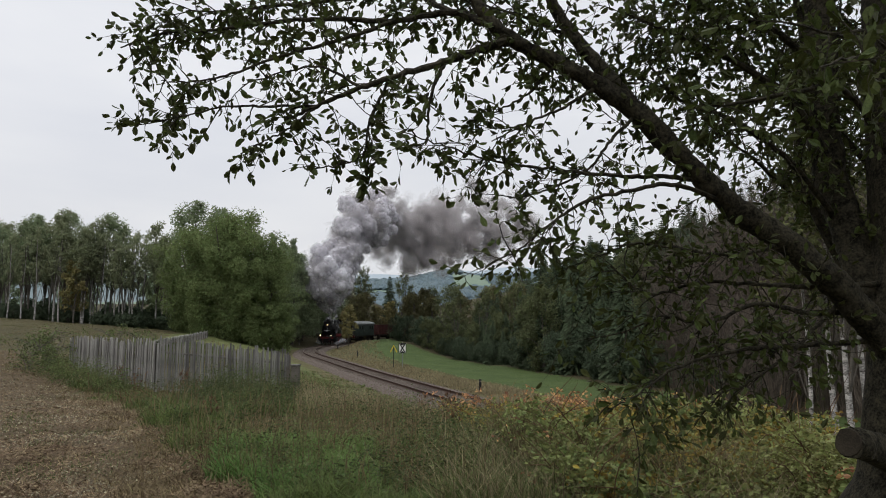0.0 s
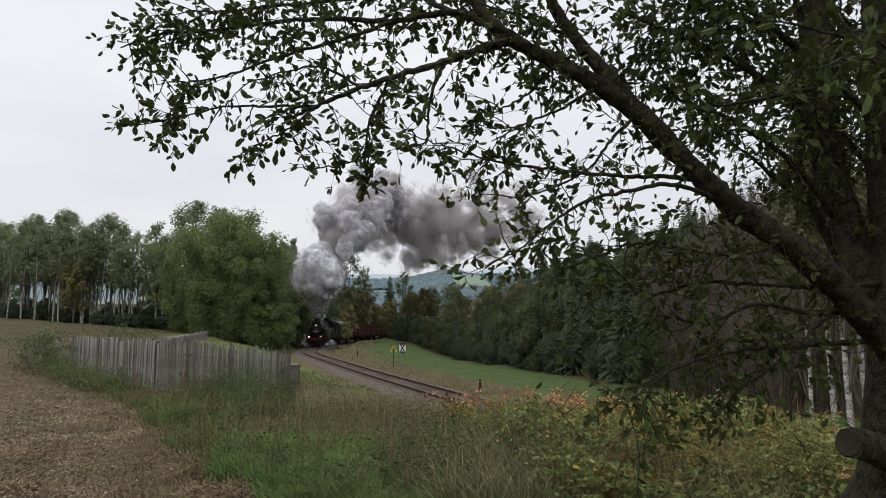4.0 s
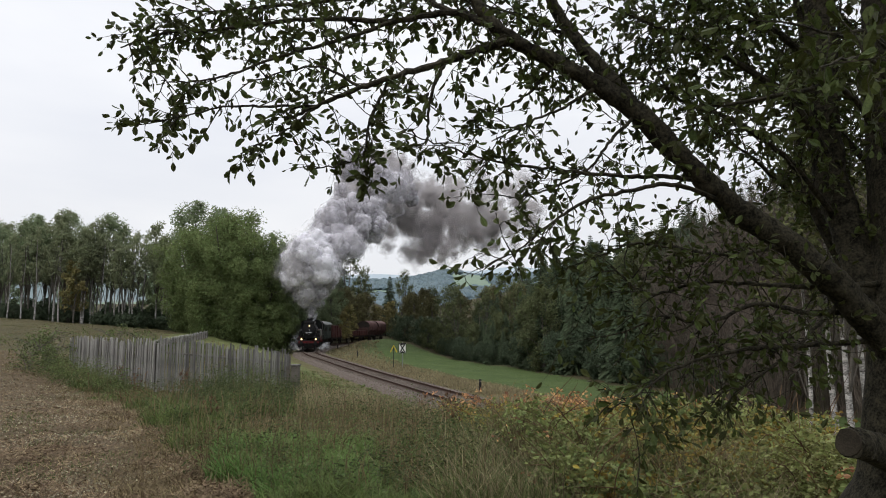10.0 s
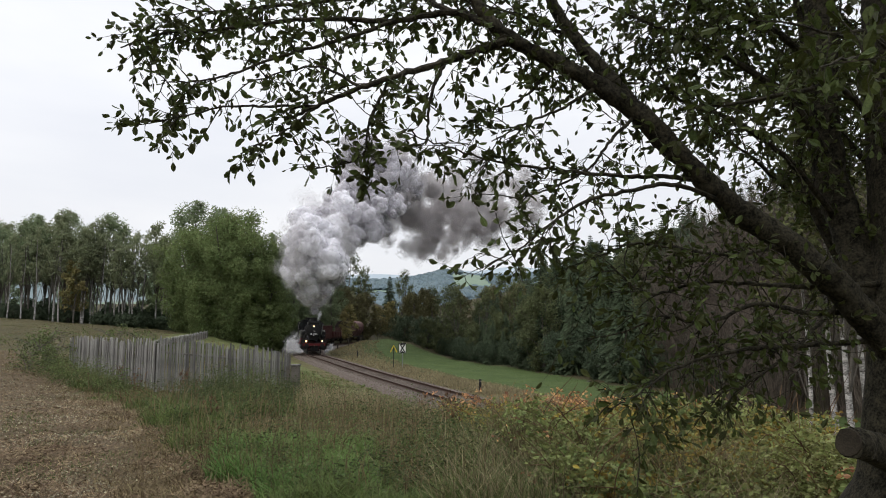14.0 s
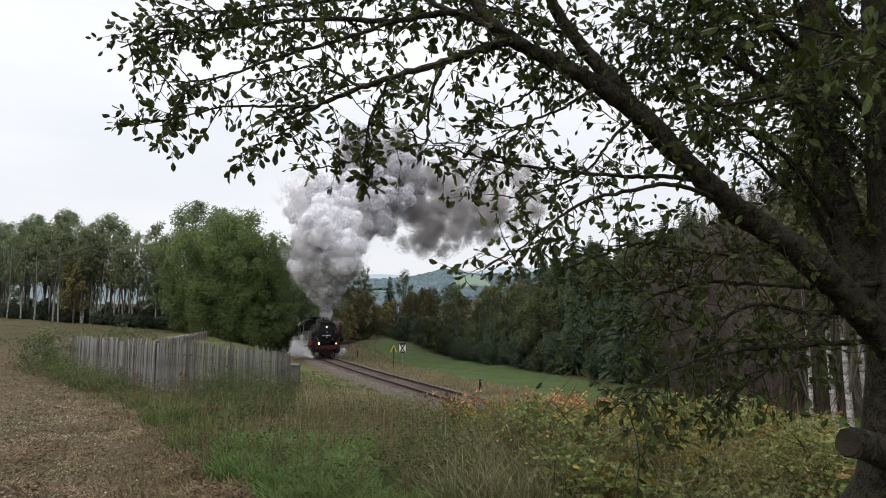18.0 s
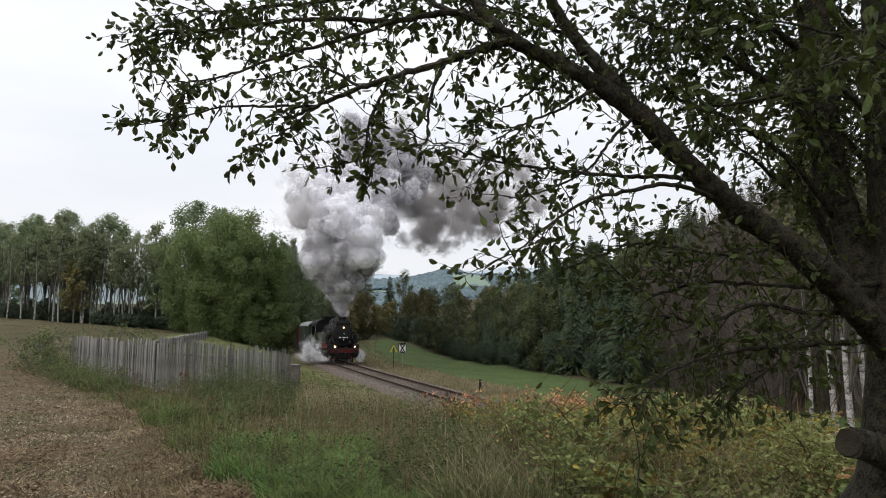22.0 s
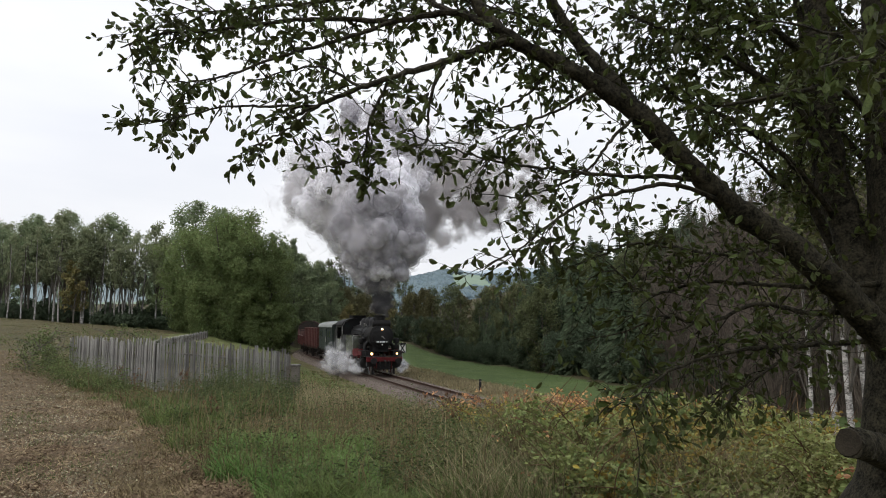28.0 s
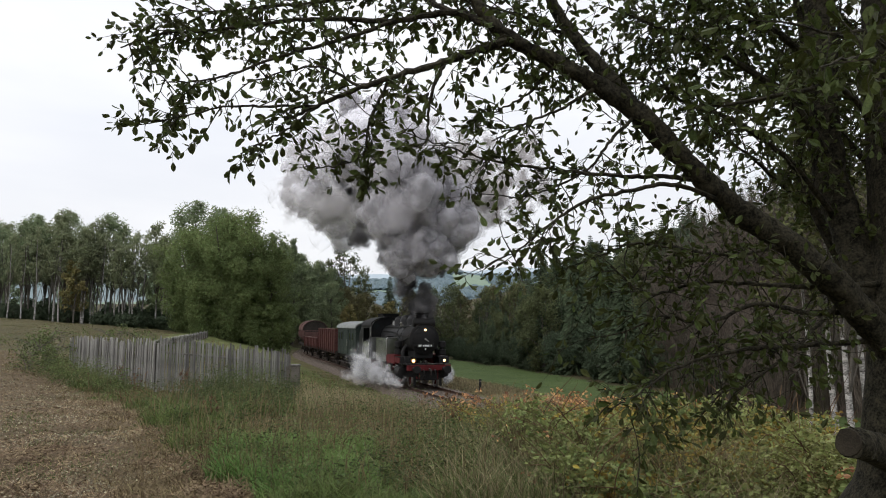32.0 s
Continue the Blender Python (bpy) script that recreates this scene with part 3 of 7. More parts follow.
def make_bare(name, seed, h, r, label, sprays=40):
    """A leafless bush: many upright twigs that fork."""
    rng = random.Random(seed)
    root = thing(name, label, "bush")
    b = Build()
    for k in range(sprays):
        a = rng.uniform(0, 6.28)
        d = Vector((math.cos(a), math.sin(a), 0)) * r * math.sqrt(rng.random())
        p0 = d * 0.25
        p1 = d * 0.6 + Vector((rng.gauss(0, 0.2), rng.gauss(0, 0.2), h * rng.uniform(0.4, 0.6)))
        p2 = d + Vector((rng.gauss(0, 0.4), rng.gauss(0, 0.4), h * rng.uniform(0.75, 1.0)))
        line = catmull([p0, p1, p2], 3)
        if k < 9:
            part("stem", Build().tube(line, [0.03 * (1 - i / 7.5) for i in range(7)], 5, False), M_TWIG, root)
        else:
            b.tube(line, [0.018 * (1 - i / 7.5) for i in range(7)], 4, False)
        for q in line[2:]:
            for _ in range(5):
                e = q + Vector((rng.gauss(0, 0.5), rng.gauss(0, 0.5), rng.uniform(0.3, 1.3))) * h * 0.12
                m = (q + e) * 0.5 + Vector((rng.gauss(0, 0.08), rng.gauss(0, 0.08), 0))
                b.tube([q, m, e], [0.010, 0.008, 0.004], 3, False)
    tagged(part("branchwork", b, M_TWIG, root), kind="stuff")
    return root


def stand(proto, places, group, seed=1):
    """Copies of a plant at (x, y, scale). The first place takes the plant itself."""
    rng = random.Random(seed)
    for i, (x, y, s) in enumerate(places):
        q, along = from_line(x, y)
        if abs(q) < 5.0:
            lx, ly, a = on_line(along)
            side = math.copysign(5.0, q)
            x, y = lx - math.cos(a) * side, ly - math.sin(a) * side
        ob = proto if i == 0 else copy_thing(proto, Matrix())
        ob.matrix_basis = pose(x, y, ground_z(x, y) - 0.08, 0, 0, rng.uniform(0, 360)) @ Matrix.Diagonal((s * rng.uniform(0.92, 1.08), s, s * rng.uniform(0.95, 1.05), 1))
        tagged(ob, group=group)


# the open birch wood behind the field
birch_a = make_tree("birch", 11, 16, 7.8, 2.5, 3600, 0.2, M_LEAF_BIRCH, M_BIRCH, "tall slender birch with a thin grey-green autumn crown", "birch", 60, 0.17, 0.6)
birch_b = make_tree("birch", 12, 15, 7.8, 2.0, 2400, 0.19, M_LEAF_BIRCH, M_BIRCH, "slender white-stemmed birch with a sparse crown", "birch", 50, 0.14, -0.5)
birch_c = make_tree("birch", 13, 17, 6.5, 3.2, 6500, 0.2, M_LEAF_DARK, M_BARKFAR, "tall dark-leaved tree at the edge of the wood", "round", 80, 0.2)
poplar = make_tree("poplar", 14, 15, 2.5, 2.3, 5000, 0.19, M_LEAF_DARK, M_BARKFAR, "narrow upright poplar with a pointed open crown", "spire", 80, 0.16, spread=0.6, limbs=24)
rowan = make_tree("young_tree", 15, 9, 2.2, 2.0, 3400, 0.22, M_LEAF_YELLOW, M_BARKFAR, "small tree turning yellow-brown", "round", 44, 0.1)

EDGE = [(-65.95, 106.0, 3.07), (-60.92, 106.0, 3.41), (-54.83, 104.0, 3.62), (-48.56, 103.0, 3.19), (-42.77, 101.0, 2.37), (-37.16, 99.0, 1.1)]


def wood_edge(seed, n, depth0, depth1):
    rng = random.Random(seed)
    out = []
    for k in range(n):
        t = (k + rng.random()) / n * (len(EDGE) - 1)
        i = min(int(t), len(EDGE) - 2)
        x = EDGE[i][0] + (EDGE[i + 1][0] - EDGE[i][0]) * (t - i)
        y = EDGE[i][1] + (EDGE[i + 1][1] - EDGE[i][1]) * (t - i)
        q = rng.uniform(depth0, depth1)
        place = (x * (1 + q / 100), y + q, rng.uniform(0.74, 1.12))
        if q < 3 or not -0.495 < place[0] / place[1] < -0.415:
            out.append(place)
    return out


stand(birch_a, [(-57.5, 105, 1.0), (-52.5, 106, 0.98)] + wood_edge(1, 10, 1, 14), "birch wood", 1)
stand(birch_b, wood_edge(2, 22, -1, 14), "birch wood", 2)
birch_thin = make_tree("birch", 16, 14.5, 6.0, 1.7, 1100, 0.17, M_LEAF_BIRCH, M_BIRCH, "thin white-stemmed birch with hardly any leaves", "birch", 44, 0.13, 0.4, limbs=9, spread=0.9)
stand(birch_thin, [(-50.6, 105, 0.95), (-49.2, 108, 1.0), (-48.0, 104, 0.95), (-49.8, 111, 1.0), (-47.2, 107, 1.0), (-51.8, 109, 1.05), (-46.3, 105, 0.95), (-48.6, 113, 1.05), (-52.6, 107, 1.0), (-47.0, 111, 1.0), (-45.4, 104, 0.9), (-53.5, 110, 1.0), (-62, 104.5, 0.9), (-59.8, 104.2, 0.95), (-56.2, 104, 1.0), (-64.3, 105, 0.9)], "birch wood", 28)
stand(birch_c, [(-58.6, 110, 1.0), (-51.0, 109, 1.02), (-38, 106, 1.16), (-34.5, 108, 1.12)] + [(-66, 112, 0.85), (-63, 108, 0.9), (-68, 109, 0.8)], "birch wood", 3)
stand(poplar, [(-43.5, 110, 0.95), (-41, 108, 0.9), (-39.4, 112, 1.0), (-46, 114, 0.9), (-33, 112, 1.05), (-30, 114, 1.05), (-26.5, 116, 1.0), (-24, 119, 0.95), (-28.5, 124, 1.1), (-31, 126, 1.0), (-24.6, 117, 1.1), (-27.6, 113, 1.15)], "poplars by the line", 4)
stand(rowan, [(-54.0, 104, 0.95), (-14.4, 105, 0.62), (-9.0, 152, 0.85), (-13, 150, 0.8), (-3, 148, 0.75)], "small autumn trees", 5)

undergrowth = make_tree("hazel_bush", 21, 2.6, 0.1, 2.0, 3200, 0.17, M_HEDGE, M_BARKFAR, "dark green leafy bush under the trees", "round", 36, 0.05, stems=3)
stand(undergrowth, [(x, y + 1, s * 0.62) for x, y, s in wood_edge(6, 30, -1, 5)] + [(x, y, s) for x, y, s in wood_edge(7, 24, 6, 20)] + [(-50, 112, 1.0), (-47.5, 111, 0.9), (-52, 114, 1.1), (-49, 116, 1.1), (-46, 113, 1.0), (-54, 117, 1.1)] + [(-30.5, 96.5, 0.9), (-28.8, 95.5, 0.7)], "undergrowth of the wood", 6)

# the broad green willow beside the line
willow = make_tree("willow", 31, 17.5, 0.2, 6.6, 48000, 0.2, M_LEAF_GREEN, M_BARKFAR, "broad dense willow with green and yellowing leaves", "round", 180, 0.3, stems=4, limbs=30, spread=0.85)
stand(willow, [(-29.2, 96.5, 0.92), (-25.0, 96.0, 0.74), (-33.4, 100, 0.84)], "willows by the line", 7)
willow_low = make_tree("willow_bush", 32, 6.5, 0.1, 3.3, 13000, 0.16, M_LEAF_GREEN, M_BARKFAR, "rounded light green willow bush", "round", 90, 0.1, stems=4, spread=0.7)
stand(willow_low, [(-22.9, 95.0, 0.95), (-31.5, 94.5, 0.7), (-24.5, 93.5, 0.5)], "willow bushes by the line", 8)
alder = make_tree("alder", 33, 13, 1.2, 3.4, 12000, 0.19, M_LEAF_DARK, M_BARKFAR, "dark green alder with a dense crown", "round", 90, 0.18, spread=0.8)
stand(alder, [(-25.4, 110, 1.15), (-30.5, 137, 1.25), (-28.0, 139, 1.15), (-25.5, 143, 1.1), (-23.5, 147, 1.0), (-24.5, 116, 1.05), (-28, 121, 1.0), (-25, 127, 1.0), (-31, 130, 1.05), (-21, 134, 0.9), (-26, 141, 0.95)] + [(-76 + 3.4 * k, 124 + 5 * ((k * 7) % 4), 0.9 + 0.05 * (k % 4)) for k in range(14) if k not in (4, 5, 6)], "alders beside the bend", 9)

# trees beyond the bend and in the valley
hill_stand_open = [(2.0, 104, 0.8), (5.5, 98, 0.75), (0.2, 112, 0.85), (9.0, 92, 0.8)]
aspen = make_tree("aspen", 34, 12.5, 2.0, 2.5, 2400, 0.22, M_LEAF_HILL, M_BARKFAR, "open aspen with thin grey-green leaves", "birch", 60, 0.12, stems=3, limbs=30)
stand(aspen, [(-20.9, 150, 1.6), (-17.8, 156, 1.1), (-1.5, 138, 0.85), (2.6, 132, 0.85), (-9.5, 166, 1.1), (10.5, 122, 0.95), (13.2, 118, 1.0)] + hill_stand_open, "open trees in the valley", 10)
brown_tree = make_tree("autumn_tree", 35, 9.5, 0.8, 2.7, 7500, 0.17, M_LEAF_BROWN, M_BARKFAR, "bushy tree with brownish autumn leaves", "round", 70, 0.12, spread=0.9, stems=2)
stand(brown_tree, [(-19.5, 146, 1.0), (-16, 144, 0.95), (-12.5, 146, 1.0), (-9, 142, 0.95), (-5.5, 138, 0.9), (-2.2, 132, 0.9), (1.0, 126, 0.85), (-7, 149, 1.1), (4.0, 128, 1.0), (8.5, 120, 1.0), (12, 112, 1.0)], "brown trees past the bend", 11)
spruce = make_spruce("spruce", 36, 14.5, 3.0, "dark green spruce with drooping branches", M_NEEDLE)
spruce_b = make_spruce("spruce", 37, 11, 2.6, "dense dark spruce on the hillside", M_NEEDLE)
yew_row = make_tree("alder_bush", 38, 5.0, 0.0, 2.6, 6500, 0.17, M_HEDGE, M_BARKFAR, "dark green bush at the edge of the meadow", "round", 60, 0.08, stems=3, spread=0.9)


def hill_edge(t, off):
    """A place along the wood's edge past the meadow, off metres into the wood."""
    x, y = -4.0 + 22.0 * t, 112.0 - 66.0 * t
    return x + off * 0.95, y + off * 0.31


def hill_stand(seed, n, off0, off1, s0, s1, t0=0.0, t1=1.0):
    rng = random.Random(seed)
    out = []
    for k in range(n):
        x, y = hill_edge(t0 + (t1 - t0) * (k + rng.random()) / n, rng.uniform(off0, off1))
        young = 0.62 + 0.38 * smooth01((x / y - 0.07) / 0.10)
        out.append((x, y, rng.uniform(s0, s1) * young))
    return out


stand(spruce, [(-12.0, 160, 0.95)] + hill_stand(21, 16, 5, 22, 0.8, 1.05, 0.05, 0.75) + hill_stand(22, 20, 40, 80, 0.9, 1.15, 0.1, 1.3) + [q for q in hill_stand(41, 34, 18, 62, 0.8, 1.1, -0.35, 0.4) if q[0] / q[1] > 0.135], "spruces of the hillside", 12)
stand(spruce_b, hill_stand(63, 14, 0.5, 5, 0.55, 0.9, 0.35, 0.95) + hill_stand(23, 15, 2, 9, 0.6, 0.95, 0.1, 0.85) + hill_stand(24, 14, 20, 50, 0.9, 1.2, 0.2, 1.2), "spruces of the hillside", 13)
stand(yew_row, hill_stand(25, 30, 0.5, 4, 0.55, 0.95, 0.0, 1.05) + [(-2.5, 120, 1), (-7, 126, 0.9), (0.5, 119, 1)], "bushes along the meadow", 14)
hill_tree = make_tree("hill_tree", 61, 9.5, 0.6, 2.8, 7500, 0.17, M_LEAF_HILL, M_BARKFAR, "bushy olive-green tree on the wooded hillside", "round", 70, 0.12, spread=0.9, stems=2)
tagged(hill_tree, "bushy olive-green tree on the wooded hillside", "tree")
stand(hill_tree, hill_stand(26, 34, 6, 45, 0.8, 1.15, 0.35, 1.6) + hill_stand(31, 12, 1, 7, 0.75, 1.0, 0.0, 0.6) + hill_stand(42, 26, 12, 50, 0.95, 1.3, -0.25, 0.5), "leafy trees of the hillside", 15)
hill_alder = make_tree("alder", 62, 13, 1.0, 3.4, 11000, 0.19, M_HEDGE, M_BARKFAR, "dark green leafy tree on the wooded hillside", "round", 90, 0.18, spread=0.8)
tagged(hill_alder, "dark green leafy tree on the wooded hillside", "tree")
stand(hill_alder, hill_stand(27, 26, 8, 40, 0.75, 1.05, 0.0, 1.5), "leafy trees of the hillside", 16)

# bare bushes and birches beside the camera's bank
bare = make_bare("bare_bush", 41, 6.0, 2.2, "leafless grey-brown bush with dense upright twigs")
stand(bare, [(15.5, 41, 1.2), (18.5, 40, 1.3), (17, 36, 1.2), (21, 37, 1.4), (14, 32, 0.9), (19, 31, 1.2), (23, 32, 1.5), (16.5, 27, 1.0), (21, 25, 1.2)], "bare bushes across the line", 17)
bare_tree = make_bare("bare_tree", 43, 11.5, 2.6, "tall leafless grey-brown tree with fine dense twigs", 60)
tagged(bare_tree, "tall leafless grey-brown tree with fine dense twigs", "tree")
stand(bare_tree, [(17.0, 42, 0.95), (19.5, 43, 1.05), (22.0, 44, 1.1), (20.5, 38, 1.0), (25.0, 45, 1.15), (23.5, 40, 1.1), (27.5, 43, 1.1), (18.5, 47, 0.95), (15.2, 46, 0.8), (29, 47, 1.2), (22, 50, 1.1), (26, 52, 1.2), (17, 54, 0.9), (20, 58, 1.0), (24.5, 60, 1.1)], "bare trees across the line", 27)
near_birch = make_tree("birch", 42, 13, 5.0, 1.9, 1500, 0.12, M_LEAF_BANK, M_BIRCH, "white-barked birch with black scars", "birch", 46, 0.10, 0.9, limbs=14, apart=True)
stand(near_birch, [(10.35, 19.6, 0.95), (10.75, 19.9, 1.0), (11.35, 20.0, 0.85), (11.75, 19.8, 1.0), (9.6, 20.6, 0.75)], "birches by the bank", 18)


# ---------------------------------------------------------------- the train
# Every vehicle stands along y with its front towards -y, its middle at the origin and the rail's top at z = 0.
def mirror_pair(name, make, mat, parent, label="", smooth=False):
    """The same part on both sides: make(side) returns a Build."""
    return [part(name, make(side), mat, parent, label, smooth) for side in (-1, 1)]


def wheelset(parent, y, r, mat_spokes, spokes, x=0.75, counter=False):
    """An axle with two spoked wheels, turning as one."""
    w = part("wheelset", Build().tube([(-x, 0, 0), (x, 0, 0)], 0.075, 10), M_UNDER, parent, at=pose(0, y, r))
    for side in (-1, 1):
        b = Build()
        if not spokes:
            b.lathe([(0, r * 0.22), (0.04, r * 0.24), (0.05, r * 0.5), (0.06, r * 0.87), (0.10, r * 0.87), (0.11, r * 0.5), (0.13, r * 0.24), (0.2, r * 0.2)], (side * (x - 0.08), 0, 0), (side, 0, 0), 20)
        else:
            b.tube([(side * (x - 0.06), 0, 0), (side * (x + 0.08), 0, 0)], r * 0.2, 14)
        for k in range(spokes):
            a = 2 * math.pi * k / spokes
            c, s = math.cos(a), math.sin(a)
            b.tube([(side * x, c * r * 0.15, s * r * 0.15), (side * x, c * r * 0.88, s * r * 0.88)], [0.045, 0.032], 5, False)
        if counter:
            pts = [(side * x, math.cos(t) * r * 0.72, math.sin(t) * r * 0.72) for t in np.linspace(2.5, 3.8, 7)]
            b.tube(pts, [0.05, 0.1, 0.12, 0.12, 0.12, 0.1, 0.05], 6)
        part("wheel", b, mat_spokes, w)
        t = Build()
        n = 28
        prof = [(side * (x - 0.07), r * 0.86), (side * (x - 0.09), r + 0.03), (side * (x - 0.06), r + 0.03), (side * (x - 0.055), r), (side * (x + 0.07), r - 0.008), (side * (x + 0.07), r * 0.86)]
        v = [(px, math.cos(2 * math.pi * k / n) * pr, math.sin(2 * math.pi * k / n) * pr) for k in range(n) for px, pr in prof]
        m = len(prof)
        f = [(k * m + j, k * m + (j + 1) % m, ((k + 1) % n) * m + (j + 1) % m, ((k + 1) % n) * m + j) for k in range(n) for j in range(m)]
        part("tyre", t.add(v, f), M_STEEL if mat_spokes is M_RED else M_UNDER, w, smooth=True)
    return w


def buffers(parent, y, out, mat):
    for side in (-1, 1):
        b = Build().lathe([(0, 0.13), (0.3, 0.12), (0.3, 0.085), (0.5, 0.085), (0.55, 0.2), (0.6, 0.225), (0.62, 0.21)], (side * 0.875, y, 1.05), (0, out, 0), 18)
        part("buffer", b, mat, parent, "round buffer", smooth=True)
    h = Build().tube([(0, y, 1.05), (0, y + out * 0.25, 1.05), (0, y + out * 0.33, 0.98), (0, y + out * 0.28, 0.78), (0, y + out * 0.2, 0.7)], [0.05, 0.05, 0.045, 0.04, 0.035], 6)
    part("coupling_hook", h, M_UNDER, parent)


def arc(x, z0, rise, n=12):
    """The outline of a vaulted roof."""
    return [(x * math.cos(math.pi * k / n), z0 + rise * math.sin(math.pi * k / n) ** 0.85) for k in range(n + 1)]


def headlamp(parent, x, y, z, r=0.125):
    lamp = part("headlamp", Build().lathe([(0, r * 0.8), (0.03, r * 1.1), (0.2, r * 1.15), (0.22, r * 1.0)], (x, y + 0.2, z), (0, -1, 0), 16), M_SOOT, parent, smooth=True)
    part("lens", Build().lathe([(0, r * 0.92), (0.012, r * 0.85), (0.02, r * 0.5)], (x, y - 0.02, z), (0, -1, 0), 16), M_LAMP, lamp, "lit warm white lamp glass")
    part("halo_ring", Build().lathe([(0, r * 1.35), (0.008, r * 1.3)], (x, y - 0.005, z), (0, -1, 0), 16), M_LAMPHALO, lamp, "orange halo of the lamp, made as a glowing ring")
    part("foot", Build().box(x - 0.04, x + 0.04, y + 0.06, y + 0.14, z - r - 0.12, z - r * 0.7), M_SOOT, lamp)


def build_engine():
    e = thing("steam_locomotive", "black tank steam locomotive with red frames and three lit headlamps", "steam locomotive")
    F = -6.29
    axis, R = 2.70, 0.86
    part("frame", Build().box(-0.56, -0.52, F + 0.1, 6.15, 0.5, 1.2).box(0.52, 0.56, F + 0.1, 6.15, 0.5, 1.2).box(-0.5, 0.5, 1.5, 6.0, 0.7, 1.25), M_RED, e, "red-painted plate frame")
    part("buffer_beam", Build().box(-1.28, 1.28, F, F + 0.14, 0.98, 1.28, 0.015), M_RED, e, "red front buffer beam")
    part("rear_beam", Build().box(-1.45, 1.45, 6.15, 6.29, 0.84, 1.30, 0.015), M_RED, e, "red rear buffer beam")
    buffers(e, F, -1, M_SOOT)
    buffers(e, 6.29, 1, M_SOOT)
    for x in (-0.36, 0.30):
        part("brake_hose", Build().tube(catmull([(x, F, 1.02), (x, F - 0.14, 0.98), (x + 0.03, F - 0.17, 0.75), (x + 0.02, F - 0.1, 0.55)], 4), 0.032, 7), M_SIGNBLACK, e)
    part("rail_guard", Build().box(-0.83, -0.69, F + 0.32, F + 0.36, 0.1, 0.9).box(0.69, 0.83, F + 0.32, F + 0.36, 0.1, 0.9), M_SOOT, e)
    # platform and running boards
    part("front_platform", Build().box(-1.3, 1.3, F + 0.02, -5.35, 1.30, 1.34, 0.01), M_SOOT, e)
    mirror_pair("running_board", lambda s: Build().box(min(s * 0.8, s * 1.48), max(s * 0.8, s * 1.48), -5.35, -2.2, 1.66, 1.71), M_SOOT, e)
    mirror_pair("platform_step", lambda s: Build().box(min(s * 0.85, s * 1.45), max(s * 0.85, s * 1.45), -5.42, -5.36, 1.33, 1.70), M_SOOT, e)
    mirror_pair("valance", lambda s: Build().box(min(s * 1.44, s * 1.48), max(s * 1.44, s * 1.48), -5.35, -2.2, 1.36, 1.66), M_RED, e, "red valance below the running board")
    # boiler
    part("smokebox", Build().lathe([(0, R - 0.04), (0.04, R + 0.02), (1.75, R + 0.02), (1.76, R - 0.02)], (0, -5.35, axis), (0, 1, 0), 40), M_SOOT, e, "sooty black smokebox", smooth=True)
    part("lower_apron", Build().box(-0.62, 0.62, F + 0.15, F + 0.2, 0.45, 0.97, 0.02).box(-1.2, 1.2, F + 0.3, F + 0.34, 0.62, 0.97, 0.02), M_SOOT, e)
    part("saddle", Build().box(-0.55, 0.55, -5.2, -3.8, 1.6, 2.1, 0.05), M_SOOT, e)
    door = part("smokebox_door", Build().lathe([(0, 0.70), (0.05, 0.70), (0.10, 0.62), (0.15, 0.42), (0.18, 0.16), (0.185, 0.02)], (0, -5.35, axis), (0, -1, 0), 40), M_SOOT, e, "domed smokebox door", smooth=True)
    part("door_handle", Build().tube([(0, -5.52, axis), (0, -5.6, axis)], 0.05, 8).tube([(-0.02, -5.6, axis + 0.02), (0.16, -5.6, axis - 0.14)], 0.018, 6), M_STEEL, door)
    part("hinge", Build().box(-0.72, -0.1, -5.50, -5.47, axis + 0.3, axis + 0.36).box(-0.72, -0.1, -5.50, -5.47, axis - 0.36, axis - 0.3), M_SOOT, door)
    plate = part("number_plate", Build().box(-0.5, 0.5, -5.575, -5.545, axis - 0.47, axis - 0.27, 0.006), M_SIGNBLACK, door, "black plate with a row of white bars")
    for x, w in ((-0.42, 0.07), (-0.32, 0.07), (-0.16, 0.05), (-0.06, 0.07), (0.04, 0.07), (0.14, 0.07), (0.3, 0.07)):
        part("white_bar", Build().box(x, x + w, -5.582, -5.576, axis - 0.42, axis - 0.32), M_WHITE, plate)
    part("badge", Build().box(-0.035, 0.035, -5.56, -5.53, axis - 0.62, axis - 0.51, 0.01), M_WHITE, door, "small white plate")
    part("boiler", Build().lathe([(0, R - 0.07), (1.7, R - 0.07), (1.7, R - 0.04), (1.76, R - 0.04), (1.76, R - 0.07), (5.6, R - 0.02)], (0, -3.6, axis), (0, 1, 0), 40), M_BLACK, e, "black boiler with cleading bands", smooth=True)
    part("chimney", Build().lathe([(0, 0.52), (0.12, 0.36), (0.2, 0.33), (0.68, 0.36), (0.7, 0.43), (0.78, 0.44), (0.8, 0.40)], (0, -4.75, axis + R - 0.14), (0, 0, 1), 24), M_SOOT, e, "short sooty chimney with a rim", smooth=True)
    for y, r, top, nm in ((-3.05, 0.42, 0.72, "sand_dome"), (-1.7, 0.46, 0.76, "steam_dome"), (-0.1, 0.42, 0.70, "sand_dome")):
        part(nm, Build().lathe([(0, r + 0.05), (0.1, r), (top * 0.6, r), (top * 0.85, r * 0.82), (top, r * 0.4), (top + 0.02, 0.02)], (0, y, axis + R - 0.2), (0, 0, 1), 24), M_BLACK, e, smooth=True)
